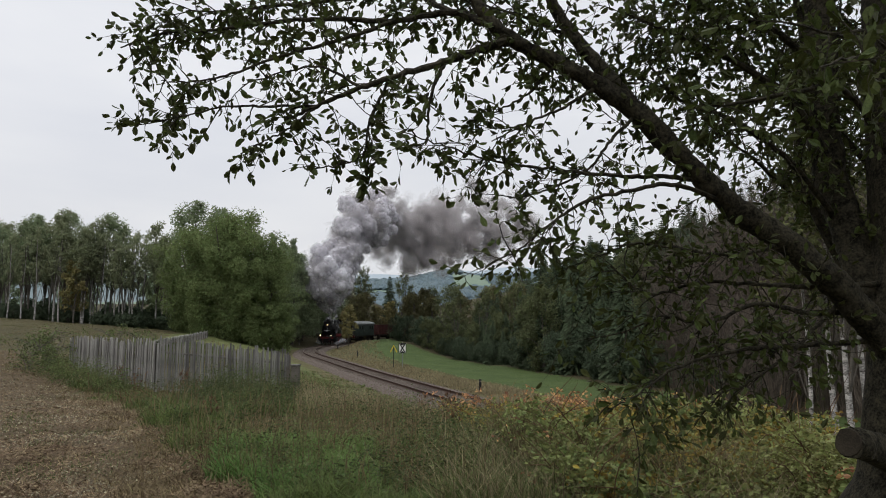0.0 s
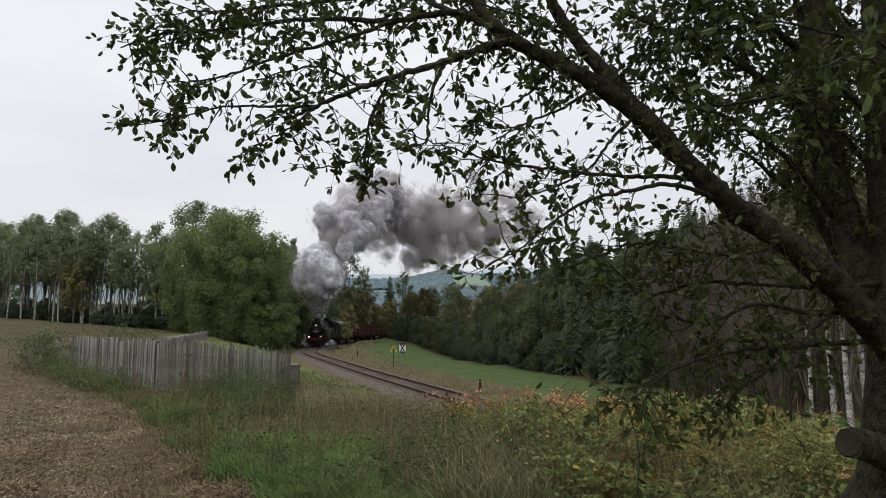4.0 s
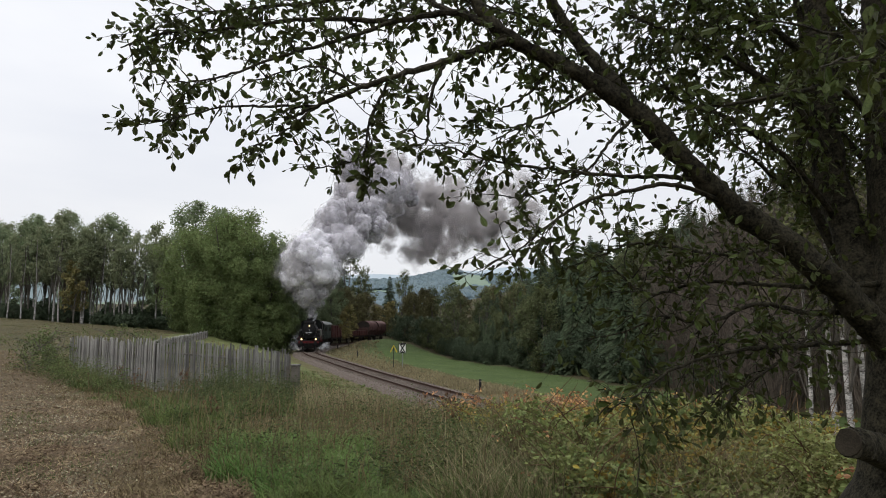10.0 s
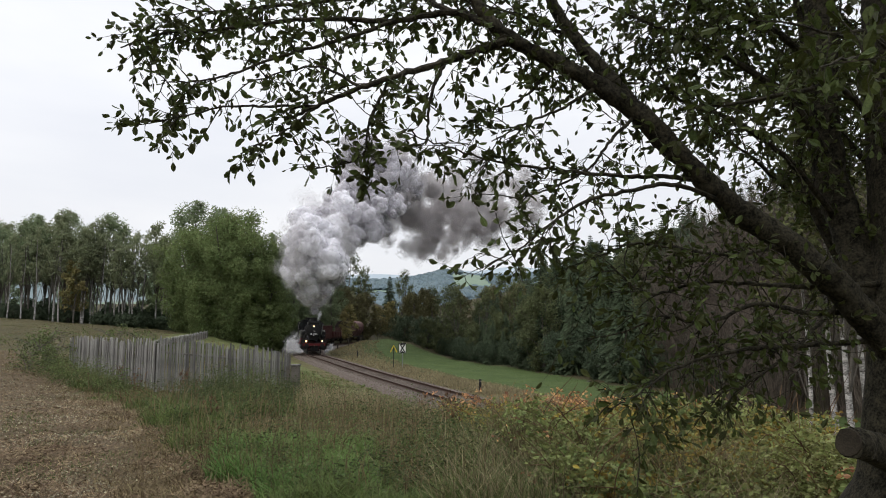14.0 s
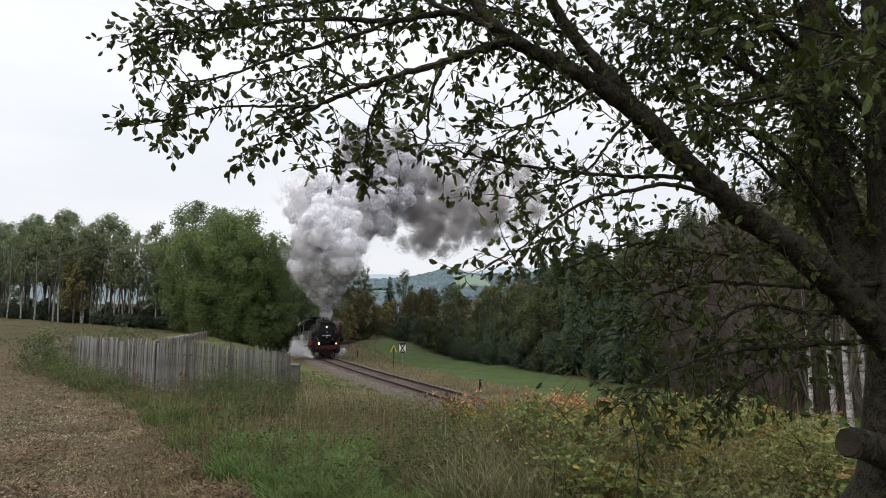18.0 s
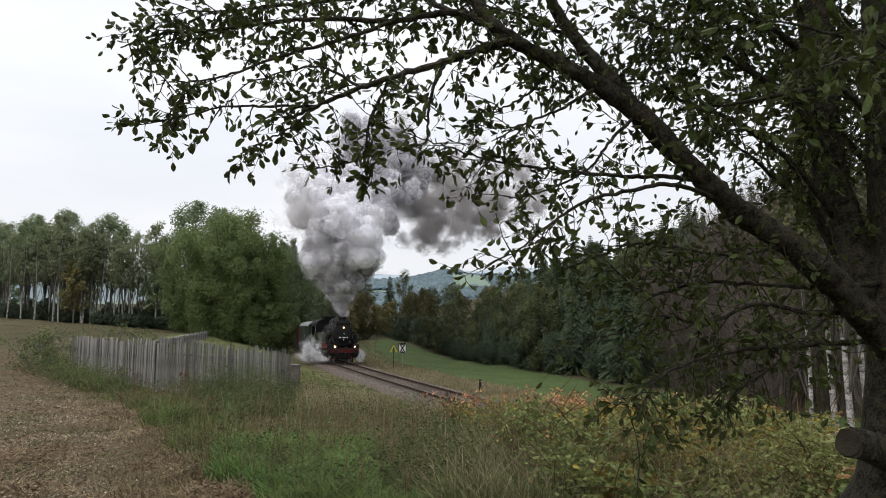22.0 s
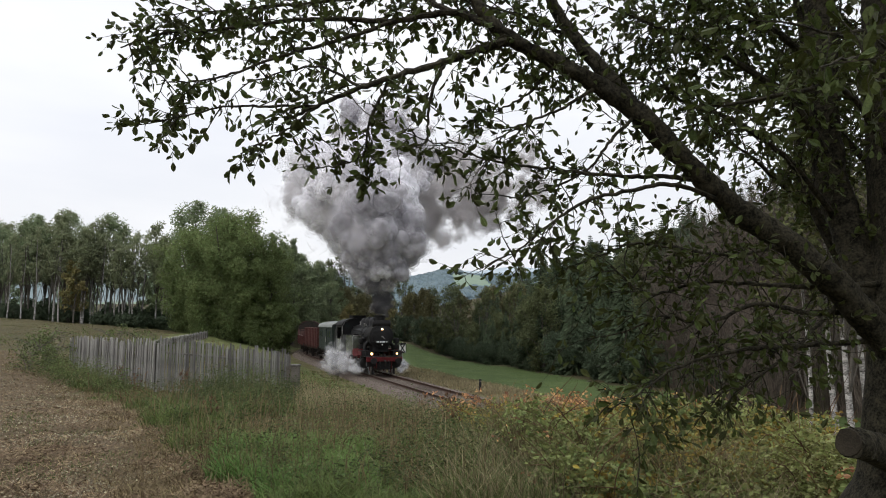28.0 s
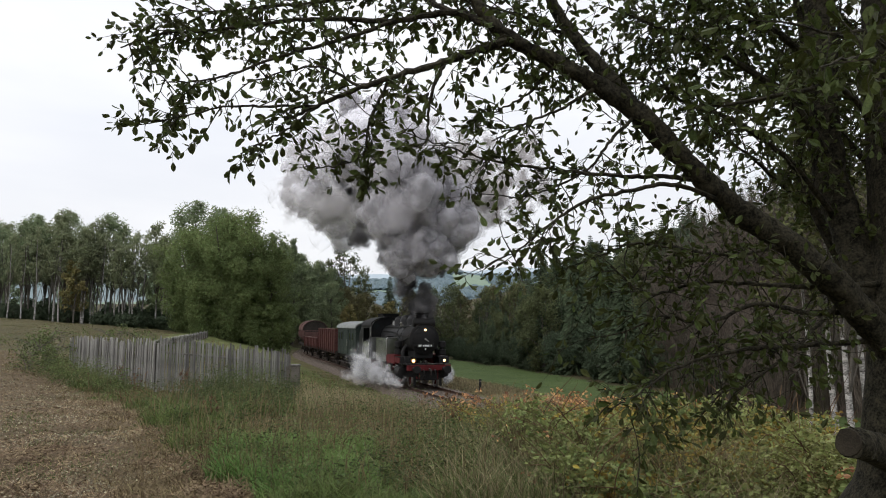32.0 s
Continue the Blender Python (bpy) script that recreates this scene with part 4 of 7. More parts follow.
    part("safety_valve", Build().lathe([(0, 0.1), (0.3, 0.08), (0.34, 0.11)], (-0.16, 1.1, axis + R - 0.1), (0, 0, 1), 10).lathe([(0, 0.1), (0.3, 0.08), (0.34, 0.11)], (0.16, 1.1, axis + R - 0.1), (0, 0, 1), 10), M_STEEL, e)
    part("whistle", Build().lathe([(0, 0.03), (0.2, 0.03), (0.21, 0.06), (0.36, 0.06)], (0.5, 1.5, axis + 0.75), (0, 0, 1), 10), M_STEEL, e)
    for s in (-1, 1):
        part("handrail", Build().tube(catmull([(s * 0.3, -5.45, axis + 0.86), (s * 0.75, -5.45, axis + 0.55), (s * 0.95, -5.35, axis + 0.2), (s * 0.95, -2.5, axis + 0.2)], 4), 0.02, 6), M_UNDER, e)
        part("sand_pipe", Build().tube(catmull([(s * 0.42, -3.05, axis + 0.76), (s * 0.9, -3.0, axis), (s * 0.95, -2.95, 1.7), (s * 0.8, -2.8, 0.9)], 4), 0.028, 6), M_BLACK, e)
        part("steam_pipe", Build().tube(catmull([(s * 0.7, -4.4, axis - 0.35), (s * 1.0, -4.5, 2.05), (s * 1.08, -4.6, 1.5)], 4), 0.13, 10), M_SOOT, e, smooth=True)
        part("air_pump", Build().lathe([(0, 0.2), (0.03, 0.24), (0.3, 0.24), (0.33, 0.12), (0.42, 0.12), (0.45, 0.22), (0.75, 0.22), (0.8, 0.16)], (s * 1.16, -5.0 if s > 0 else -3.9, 1.78), (0, 0, 1), 14), M_SOOT, e, "air pump beside the smokebox", smooth=True)
        cyl = part("cylinder", Build().lathe([(0, 0.3), (0.04, 0.36), (1.1, 0.36), (1.14, 0.3)], (s * 1.14, -5.15, 0.82), (0, 1, 0), 22), M_SOOT, e, "black cylinder casing", smooth=True)
        part("valve_chest", Build().lathe([(0, 0.15), (0.05, 0.2), (1.4, 0.2), (1.45, 0.15)], (s * 1.1, -5.3, 1.34), (0, 1, 0), 18), M_SOOT, cyl, smooth=True)
        part("piston_rod", Build().tube([(s * 1.14, -4.0, 0.82), (s * 1.14, -3.1, 0.82)], 0.045, 8).box(s * 1.14 - 0.05, s * 1.14 + 0.05, -4.0, -2.6, 0.98, 1.06), M_STEEL, cyl)
        part("cylinder_cover", Build().box(min(s * 0.86, s * 1.5), max(s * 0.86, s * 1.5), -4.25, -2.5, 1.26, 1.78, 0.02), M_RED, e, "red cover plate above the cylinder")
        part("feed_pipe", Build().tube(catmull([(s * 0.88, -5.0, axis + 0.05), (s * 0.93, -3.4, axis - 0.15), (s * 0.8, -1.9, axis + 0.32), (s * 0.75, 1.9, axis + 0.42)], 5), 0.04, 7), M_SOOT, e)
        part("blower_pipe", Build().tube(catmull([(s * 0.45, -4.3, axis + 0.74), (s * 0.55, -3.6, axis + 0.74), (s * 0.58, -1.0, axis + 0.68), (s * 0.6, 2.1, axis + 0.66)], 4), 0.028, 6), M_BLACK, e)
        part("tank_edge", Build().tube([(s * 1.47, -2.21, 1.3), (s * 1.47, -2.21, 2.66), (s * 1.40, -2.2, 2.73), (s * 0.84, -2.2, 2.73)], 0.022, 6), M_STEEL, e, "bare metal edge of the tank")
        part("cab_edge", Build().tube([(s * 1.48, 2.12, 2.75), (s * 1.48, 2.12, 3.4), (s * 1.3, 2.1, 3.7)], 0.025, 6), M_STEEL, e, "bare metal edge of the cab front")
        part("check_valve", Build().lathe([(0, 0.11), (0.12, 0.11), (0.14, 0.06), (0.24, 0.07), (0.27, 0.03)], (s * 0.5, -2.3, axis + 0.72), (s * 0.5, 0, 1), 10), M_STEEL, e, "pale worn check valve", smooth=True)
        part("front_ladder", Build().tube([(s * 1.28, -5.9, 1.34), (s * 1.18, -5.4, 1.72)], 0.02, 6), M_SOOT, e)
    part("feedwater_heater", Build().lathe([(0, 0.2), (0.03, 0.25), (1.27, 0.25), (1.3, 0.2)], (-0.65, -5.15, axis + R + 0.06), (1, 0, 0), 18), M_SOOT, e, "drum across the smokebox before the chimney", smooth=True)
    part("turbo_generator", Build().lathe([(0, 0.1), (0.04, 0.18), (0.28, 0.18), (0.3, 0.12), (0.5, 0.12), (0.52, 0.06)], (0.42, -4.1, axis + R - 0.02), (0, 1, 0), 14), M_STEEL, e, "small steam generator beside the chimney", smooth=True)
    part("bell", Build().lathe([(0, 0.15), (0.04, 0.13), (0.14, 0.09), (0.2, 0.03)], (-0.1, -2.35, axis + R + 0.18), (0, 0, 1), 12), M_STEEL, e, "small signal bell", smooth=True)
    # side tanks, cab, bunker
    # only the front of the tank takes the colour with the painted reflection
    mirror_pair("side_tank", lambda s: Build().box(min(s * 0.78, s * 1.49), max(s * 0.78, s * 1.49), -2.2, 0.55, 1.28, 2.72, 0.04), M_TANK_SHEEN, e, "glossy black side water tank with reflected light in its colour", smooth=True)
    mirror_pair("rear_tank", lambda s: Build().box(min(s * 0.78, s * 1.47), max(s * 0.78, s * 1.47), 0.56, 2.15, 1.28, 2.72, 0.03), M_BLACK, e, "black rear part of the tank without the painted reflection", smooth=True)
    mirror_pair("tank_filler", lambda s: Build().box(s * 1.15 - 0.2, s * 1.15 + 0.2, -1.9, -0.9, 2.72, 2.84, 0.03), M_BLACK, e)
    cab = part("cab", Build().prism([(-1.44, 1.3), (1.44, 1.3), (1.44, 3.45), (1.3, 3.7), (0.8, 3.95), (0, 4.03), (-0.8, 3.95), (-1.3, 3.7), (-1.44, 3.45)], 2.15, 2.2), M_BLACK, e, "black driver's cab with open side windows")
    part("back_wall", Build().box(-1.44, 1.44, 4.70, 4.75, 1.28, 3.45), M_BLACK, cab)
    for s in (-1, 1):
        x0, x1 = min(s * 1.44, s * 1.49), max(s * 1.44, s * 1.49)
        part("corner_panel", Build().box(x0, x1, 2.15, 2.55, 1.28, 3.45), M_BLACK, cab)
        part("side_panel", Build().box(x0, x1, 2.55, 4.45, 1.28, 2.4), M_TANK_SHEEN, cab, "glossy black cab side with reflected light in its colour")
        part("corner_panel", Build().box(x0, x1, 4.45, 4.75, 1.28, 3.45), M_BLACK, cab)
        part("window_head", Build().box(x0, x1, 2.55, 4.45, 3.3, 3.45), M_BLACK, cab)
    for s in (-1, 1):
        part("cab_window", Build().tube([(s * 1.1, 2.13, axis + 0.75), (s * 1.1, 2.16, axis + 0.75)], 0.2, 16), M_GLASS, cab, "round front window")
    part("cab_roof", Build().prism(arc(1.54, 3.46, 0.62) + [(x, z - 0.05) for x, z in reversed(arc(1.50, 3.46, 0.62))], 1.95, 4.95), M_SOOT, cab, "vaulted sooty cab roof", smooth=True)
    part("roof_vent", Build().box(-0.55, 0.55, 2.5, 4.1, 4.0, 4.24, 0.03).box(-0.62, 0.62, 2.42, 4.18, 4.24, 4.28, 0.01), M_SOOT, cab)
    part("bunker", Build().box(-1.42, 1.42, 4.75, 6.2, 1.28, 2.95, 0.03).prism([(-1.42, 2.95), (1.42, 2.95), (1.25, 3.5), (-1.25, 3.5)], 4.8, 6.1), M_BLACK, e, "black coal bunker")
    rng = random.Random(2)
    c = Build()
    for _ in range(60):
        x, y, r = rng.uniform(-1.0, 1.0), rng.uniform(4.95, 6.0), rng.uniform(0.1, 0.2)
        c.lathe([(0, r * 0.6), (r * 0.5, r), (r, r * 0.4)], (x, y, 3.45 + rng.uniform(0, 0.16)), (rng.gauss(0, 1), rng.gauss(0, 1), 1), 6)
    part("coal", c, M_COAL, e, "heaped black coal")
    mirror_pair("cab_rail", lambda s: Build().tube([(s * 1.53, 2.45, 1.35), (s * 1.53, 2.45, 2.6)], 0.018, 6).tube([(s * 1.53, 4.55, 1.35), (s * 1.53, 4.55, 2.6)], 0.018, 6), M_STEEL, e)
    mirror_pair("cab_step", lambda s: Build().box(s * 1.35 - 0.14, s * 1.35 + 0.14, 3.2, 3.7, 0.45, 0.49).box(s * 1.35 - 0.14, s * 1.35 + 0.14, 3.2, 3.7, 0.85, 0.89).box(s * 1.46 - 0.02, s * 1.46 + 0.02, 3.2, 3.7, 0.45, 1.28), M_SOOT, e)
    headlamp(e, -0.9, F + 0.06, 1.52, 0.08)
    headlamp(e, 0.9, F + 0.06, 1.52, 0.06)
    headlamp(e, 0.0, -5.5, axis + 0.52, 0.06)
    turning = []
    for k, y in enumerate((-3.0, -1.35, 0.3, 1.95)):
        turning.append((wheelset(e, y, 0.70, M_RED, 13, counter=True), 0.70, y))
    for y in (-5.1, 4.6):
        turning.append((wheelset(e, y, 0.425, M_RED, 9), 0.425, y))
    rods = []
    for s in (-1, 1):
        rod = part("coupling_rod", Build().box(s * 0.98 - 0.03, s * 0.98 + 0.03, -3.1, 2.05, -0.06, 0.06, 0.015).lathe([(0, 0.13), (0.1, 0.13)], (s * 0.98 - 0.05, -3.0, 0), (1, 0, 0), 12).lathe([(0, 0.13), (0.1, 0.13)], (s * 0.98 - 0.05, -1.35, 0), (1, 0, 0), 12).lathe([(0, 0.13), (0.1, 0.13)], (s * 0.98 - 0.05, 0.3, 0), (1, 0, 0), 12).lathe([(0, 0.13), (0.1, 0.13)], (s * 0.98 - 0.05, 1.95, 0), (1, 0, 0), 12), M_STEEL, e, "polished steel coupling rod")
        rods.append((rod, s))
    return e, turning, rods


def running_gear(w, length, base):
    """Underframe, buffers and two axles of a goods vehicle."""
    h = length / 2 - 0.62
    part("underframe", Build().box(-1.2, -1.05, -h, h, 0.98, 1.2).box(1.05, 1.2, -h, h, 0.98, 1.2).box(-1.3, 1.3, -h, -h + 0.15, 0.9, 1.22).box(-1.3, 1.3, h - 0.15, h, 0.9, 1.22).box(-0.9, 0.9, -0.2, 0.2, 0.7, 1.1), M_UNDER, w)
    buffers(w, -h, -1, M_UNDER)
    buffers(w, h, 1, M_UNDER)
    out = []
    for y in (-base / 2, base / 2):
        out.append((wheelset(w, y, 0.5, M_UNDER, 0), 0.5, y))
        for s in (-1, 1):
            part("axle_guard", Build().prism([(s * 1.0 - 0.02, 0.4), (s * 1.0 + 0.02, 0.4), (s * 1.0 + 0.02, 1.0), (s * 1.0 - 0.02, 1.0)], y - 0.22, y + 0.22).box(s * 1.0 - 0.12, s * 1.0 + 0.12, y - 0.13, y + 0.13, 0.38, 0.66, 0.02).box(s * 1.0 - 0.06, s * 1.0 + 0.06, y - 0.55, y + 0.55, 0.72, 0.8), M_UNDER, w)
    part("brake_rod", Build().tube([(-0.5, -base / 2, 0.5), (-0.5, base / 2, 0.5)], 0.03, 6), M_UNDER, w)
    return out


def build_van():
    w = thing("luggage_van", "green-grey wooden luggage van with a pale vaulted roof", "railway van")
    gear = running_gear(w, 9.0, 4.8)
    h = 3.82
    part("body", Build().prism([(-1.4, 1.2), (1.4, 1.2), (1.4, 3.3), (1.0, 3.55), (0, 3.72), (-1.0, 3.55), (-1.4, 3.3)], -h, h), M_VAN, w)
    part("roof", Build().prism(arc(1.5, 3.28, 0.52) + [(x, z - 0.05) for x, z in reversed(arc(1.46, 3.28, 0.52))], -h - 0.15, h + 0.15), M_VANROOF, w, "pale grey vaulted roof", smooth=True)
    for s in (-1, 1):
        d = part("sliding_door", Build().box(min(s * 1.4, s * 1.45), max(s * 1.4, s * 1.45), -0.9, 0.7, 1.25, 3.15, 0.01), M_VAN, w)
        part("handle", Build().tube([(s * 1.48, -0.7, 1.9), (s * 1.48, -0.7, 2.4)], 0.02, 6), M_STEEL, d)
        for y in (-2.9, -1.9, 1.6, 2.7):
            win = part("side_window", Build().box(min(s * 1.4, s * 1.425), max(s * 1.4, s * 1.425), y, y + 0.62, 2.3, 2.95, 0.01), M_VAN, w)
            part("pane", Build().box(min(s * 1.42, s * 1.432), max(s * 1.42, s * 1.432), y + 0.06, y + 0.56, 2.36, 2.89), M_GLASS, win)
        part("footboard", Build().box(s * 1.35 - 0.12, s * 1.35 + 0.12, -3.6, 3.6, 0.55, 0.6), M_UNDER, w)
        for y in np.linspace(-3.6, 3.6, 13):
            part("batten", Build().box(min(s * 1.4, s * 1.415), max(s * 1.4, s * 1.415), y - 0.03, y + 0.03, 1.22, 3.25), M_VAN, w)
    for s in (-1, 1):
        for x in (-0.95, -0.33, 0.33, 0.95):
            part("end_post", Build().box(x - 0.04, x + 0.04, min(s * h, s * (h + 0.06)), max(s * h, s * (h + 0.06)), 1.2, 3.35), M_VAN, w)
    return w, gear


def build_open_wagon(length, top, label):
    w = thing("open_wagon", label, "goods wagon")
    gear = running_gear(w, length, length * 0.55)
    h = length / 2 - 0.68
    part("floor", Build().box(-1.36, 1.36, -h, h, 1.2, 1.28), M_UNDER, w)
    for s in (-1, 1):
        n = 7 if top > 2.5 else 3
        hgt = (top - 1.28) / n
        for k in range(n):
            part("side_board", Build().box(min(s * 1.30, s * 1.36), max(s * 1.30, s * 1.36), -h, h, 1.28 + k * hgt + 0.006, 1.28 + (k + 1) * hgt - 0.006), M_WAGON, w)
            part("end_board", Build().box(-1.30, 1.30, min(s * h, s * (h - 0.06)), max(s * h, s * (h - 0.06)), 1.28 + k * hgt + 0.006, 1.28 + (k + 1) * hgt - 0.006), M_WAGON, w)
        for y in np.linspace(-h + 0.05, h - 0.05, 9):
            part("stanchion", Build().box(min(s * 1.36, s * 1.45), max(s * 1.36, s * 1.45), y - 0.05, y + 0.05, 1.1, top), M_WAGON, w)
        part("top_rim", Build().box(min(s * 1.28, s * 1.42), max(s * 1.28, s * 1.42), -h, h, top, top + 0.07), M_HOPPER, w, "paler rim along the top boards")
        for x in (-0.9, 0.0, 0.9):
            part("end_stanchion", Build().box(x - 0.05, x + 0.05, min(s * h, s * (h + 0.06)), max(s * h, s * (h + 0.06)), 1.1, top), M_WAGON, w)
    part("load", Build().box(-1.28, 1.28, -h + 0.08, h - 0.08, 1.28, top - 0.25), M_COAL, w, "dark load")
    return w, gear


def build_hopper():
    w = thing("hopper_wagon", "maroon covered hopper wagon with two vaulted lids", "goods wagon")
    gear = running_gear(w, 8.4, 4.6)
    for y0, y1 in ((-3.35, -0.3), (0.3, 3.35)):
        body = part("bin", Build().prism([(-0.5, 1.15), (0.5, 1.15), (1.38, 2.2), (1.38, 2.75), (-1.38, 2.75), (-1.38, 2.2)], y0, y1), M_HOPPER, w)
        part("lid", Build().prism(arc(1.44, 2.75, 1.15) + [(x, z - 0.05) for x, z in reversed(arc(1.40, 2.75, 1.15))], y0 - 0.04, y1 + 0.04), M_HOPPER, body, "vaulted maroon lid", smooth=True)
        part("end_wall", Build().prism(arc(1.37, 2.72, 1.08), y0 + 0.02, y0 + 0.06), M_UNDER, body)
        part("end_wall", Build().prism(arc(1.37, 2.72, 1.08), y1 - 0.06, y1 - 0.02), M_UNDER, body)
        for s in (-1, 1):
            for y in np.linspace(y0 + 0.15, y1 - 0.15, 4):
                part("rib", Build().tube([(s * 0.62, y, 1.2), (s * 1.42, y, 2.15), (s * 1.42, y, 2.75)], 0.05, 4), M_HOPPER, body)
    for y in (-3.5, 3.5):
        part("end_ladder", Build().box(-1.2, -1.14, y - 0.03, y + 0.03, 1.2, 2.9).box(1.14, 1.2, y - 0.03, y + 0.03, 1.2, 2.9).box(-1.2, 1.2, y - 0.03, y + 0.03, 1.95, 2.02).box(-1.2, 1.2, y - 0.03, y + 0.03, 2.6, 2.67), M_UNDER, w)
    return w, gear


ENGINE, ENGINE_WHEELS, ENGINE_RODS = build_engine()
VAN, VAN_WHEELS = build_van()
OPEN_A, OPEN_A_WHEELS = build_open_wagon(10.8, 3.1, "red-brown high-sided open goods wagon with stanchions")
OPEN_B, OPEN_B_WHEELS = build_open_wagon(10.8, 2.1, "red-brown low-sided open goods wagon")
HOPPER, HOPPER_WHEELS = build_hopper()
TRAIN = [(ENGINE, 13.82, ENGINE_WHEELS), (VAN, 9.0, VAN_WHEELS), (OPEN_A, 10.8, OPEN_A_WHEELS), (OPEN_B, 10.8, OPEN_B_WHEELS), (HOPPER, 8.4, HOPPER_WHEELS)]

# metres along the line of the engine's front lamps, second by second
RUN_T = [0, 3, 6, 9, 12, 14, 17, 20, 24, 28, 30, 32]
RUN_S = [128.6, 121.0, 113.6, 106.2, 98.9, 94.0, 87.3, 80.2, 70.3, 60.1, 54.9, 49.5]


def engine_front(t):
    return 128.6 - 2.53 * t if t < 0 else float(np.interp(t, RUN_T, RUN_S))


def vehicle_pose(s_front, length):
    """The pose of a vehicle whose front beam is at s_front: it stands on its two axles, as a chord of the bend."""
    m = length / 2 - 0.62
    xa, ya, _ = on_line(s_front + m * 0.4)
    xb, yb, _ = on_line(s_front + m * 1.6)
    za, zb = rail_z(s_front + m * 0.4), rail_z(s_front + m * 1.6)
    return pose((xa + xb) / 2, (ya + yb) / 2, (za + zb) / 2 + 0.002, math.degrees(math.atan2(zb - za, m * 1.2)), 0, math.degrees(math.atan2(-(xb - xa), yb - ya)))


def move_train():
    times = [k * 1.0 for k in range(33)]
    back = 0.0
    for ob, length, wheels in TRAIN:
        walk(ob, [(t, vehicle_pose(engine_front(t) + back, length)) for t in times])
        back += length
        for w, r, y in wheels:
            step = 0.38 if r > 0.6 else (0.27 if r > 0.45 else 0.22)
            n = int(32 / step) + 1
            walk(w, [(min(32.0, k * step), pose(0, y, r, -math.degrees((engine_front(0) - engine_front(min(32.0, k * step))) / r) * -1, 0, 0)) for k in range(n + 1) if k * step < 32.0 + step])
    for rod, s in ENGINE_RODS:
        rows = []
        for k in range(161):
            t = k * 0.2
            a = (engine_front(0) - engine_front(t)) / 0.70 + (0 if s < 0 else math.pi / 2)
            rows.append((t, pose(0, 0.33 * math.cos(a), 0.70 + 0.33 * math.sin(a))))
        walk(rod, rows)


# ---------------------------------------------------------------- smoke and steam
def billow_shape(seed, bumps):
    """The reach of a lumpy cloud in a direction: large lobes with small ones on them."""
    rng = random.Random(seed)
    unit = lambda: Vector((rng.gauss(0, 1), rng.gauss(0, 1), rng.gauss(0, 1))).normalized()
    lobes = []
    for _ in range(bumps):
        c, r = unit() * rng.uniform(0.4, 0.62), rng.uniform(0.26, 0.42)
        lobes.append((c, r))
        for _ in range(3):
            lobes.append((c + unit() * r * 0.85, r * rng.uniform(0.3, 0.5)))
    lobes = [(c, c.length_squared, r * r) for c, r in lobes]

    def reach(d):
        best = 0.5
        for c, cc, rr in lobes:
            b = d.dot(c)
            disc = b * b - cc + rr
            if disc > 0:
                best = max(best, b + math.sqrt(disc))
        return best
    return reach


def wisps(reach, rng, n, size, near, far, v, f, uv):
    """Soft thin sheets lying along a cloud's rim, between near and far times its reach."""
    for _ in range(n):
        d = Vector((rng.gauss(0, 1), rng.gauss(0, 1), rng.gauss(0, 1))).normalized()
        c = d * reach(d) * (near + (far - near) * rng.random() ** 0.8)
        nrm = (d + Vector((rng.gauss(0, 0.5), rng.gauss(0, 0.5), rng.gauss(0, 0.5)))).normalized()
        a = nrm.orthogonal().normalized()
        a.rotate(Matrix.Rotation(rng.uniform(0, 6.28), 3, nrm))
        b = nrm.cross(a)
        s = size * rng.uniform(0.6, 1.3)
        o = len(v)
        for p, q in ((-1, -1), (1, -1), (1, 1), (-1, 1)):
            v.append(c + a * s * p + b * s * q - nrm * s * 0.25)
            uv.append((p, q))
        v.append(c)
        uv.append((0, 0))
        f += [(o, o + 1, o + 4), (o + 1, o + 2, o + 4), (o + 2, o + 3, o + 4), (o + 3, o, o + 4)]


def billow_mesh(name, seed, mats, firm=True, n=60, size=0.4):
    """A lump of smoke. firm: a lumpy body under a thin skin, with soft wisps round it; otherwise wisps alone."""
    rng = random.Random(seed)
    reach = billow_shape(seed, 16 if firm else 9)
    v, f, uv, fm = [], [], [], []
    for k, shrink in ((0, 0.88), (1, 0.97)) if firm else ():
        bm = bmesh.new()
        bmesh.ops.create_icosphere(bm, subdivisions=5, radius=1.0)
        o = len(v)
        for q in bm.verts:
            d = q.co.normalized()
            r = reach(d) + 0.05 * noise.noise(d * 7.0 + Vector((0, seed, k))) + 0.022 * noise.noise(d * 15.0 + Vector((seed, 0, k)))
            v.append(d * r * shrink)
            uv.append((0, 0))
        bm.verts.index_update()
        add = [[q.index + o for q in fc.verts] for fc in bm.faces]
        f += add
        fm += [k] * len(add)
        bm.free()
    before = len(f)
    wisps(reach, rng, n, size, 0.86 if firm else 0.15, 1.12, v, f, uv)
    fm += [2] * (len(f) - before)
    me = mesh_of(name, v, f, mats, fm, smooth=True)
    layer = me.uv_layers.new(name="sheet")
    flat = np.array(uv, dtype=np.float32)[[i for q in f for i in q]]
    layer.data.foreach_set("uv", flat.ravel())
    return me


BILLOWS = [billow_mesh("billow", k, SMOKE_WHITE, n=50, size=0.26) for k in range(4)]
BILLOWS_GREY = [billow_mesh("billow", 40 + k, SMOKE_GREY, n=50, size=0.26) for k in range(4)]
BILLOWS_MID = [billow_mesh("billow", 70 + k, SMOKE_MID, n=50, size=0.26) for k in range(3)]
SOFT_GREY = [billow_mesh("billow", 50 + k, SMOKE_GREY, False) for k in range(2)]
SOFT_MID = [billow_mesh("billow", 80 + k, SMOKE_MID, False, 48) for k in range(2)]
SOFT_DARK = [billow_mesh("billow", 10 + k, SMOKE_DARK, False, 56) for k in range(3)]
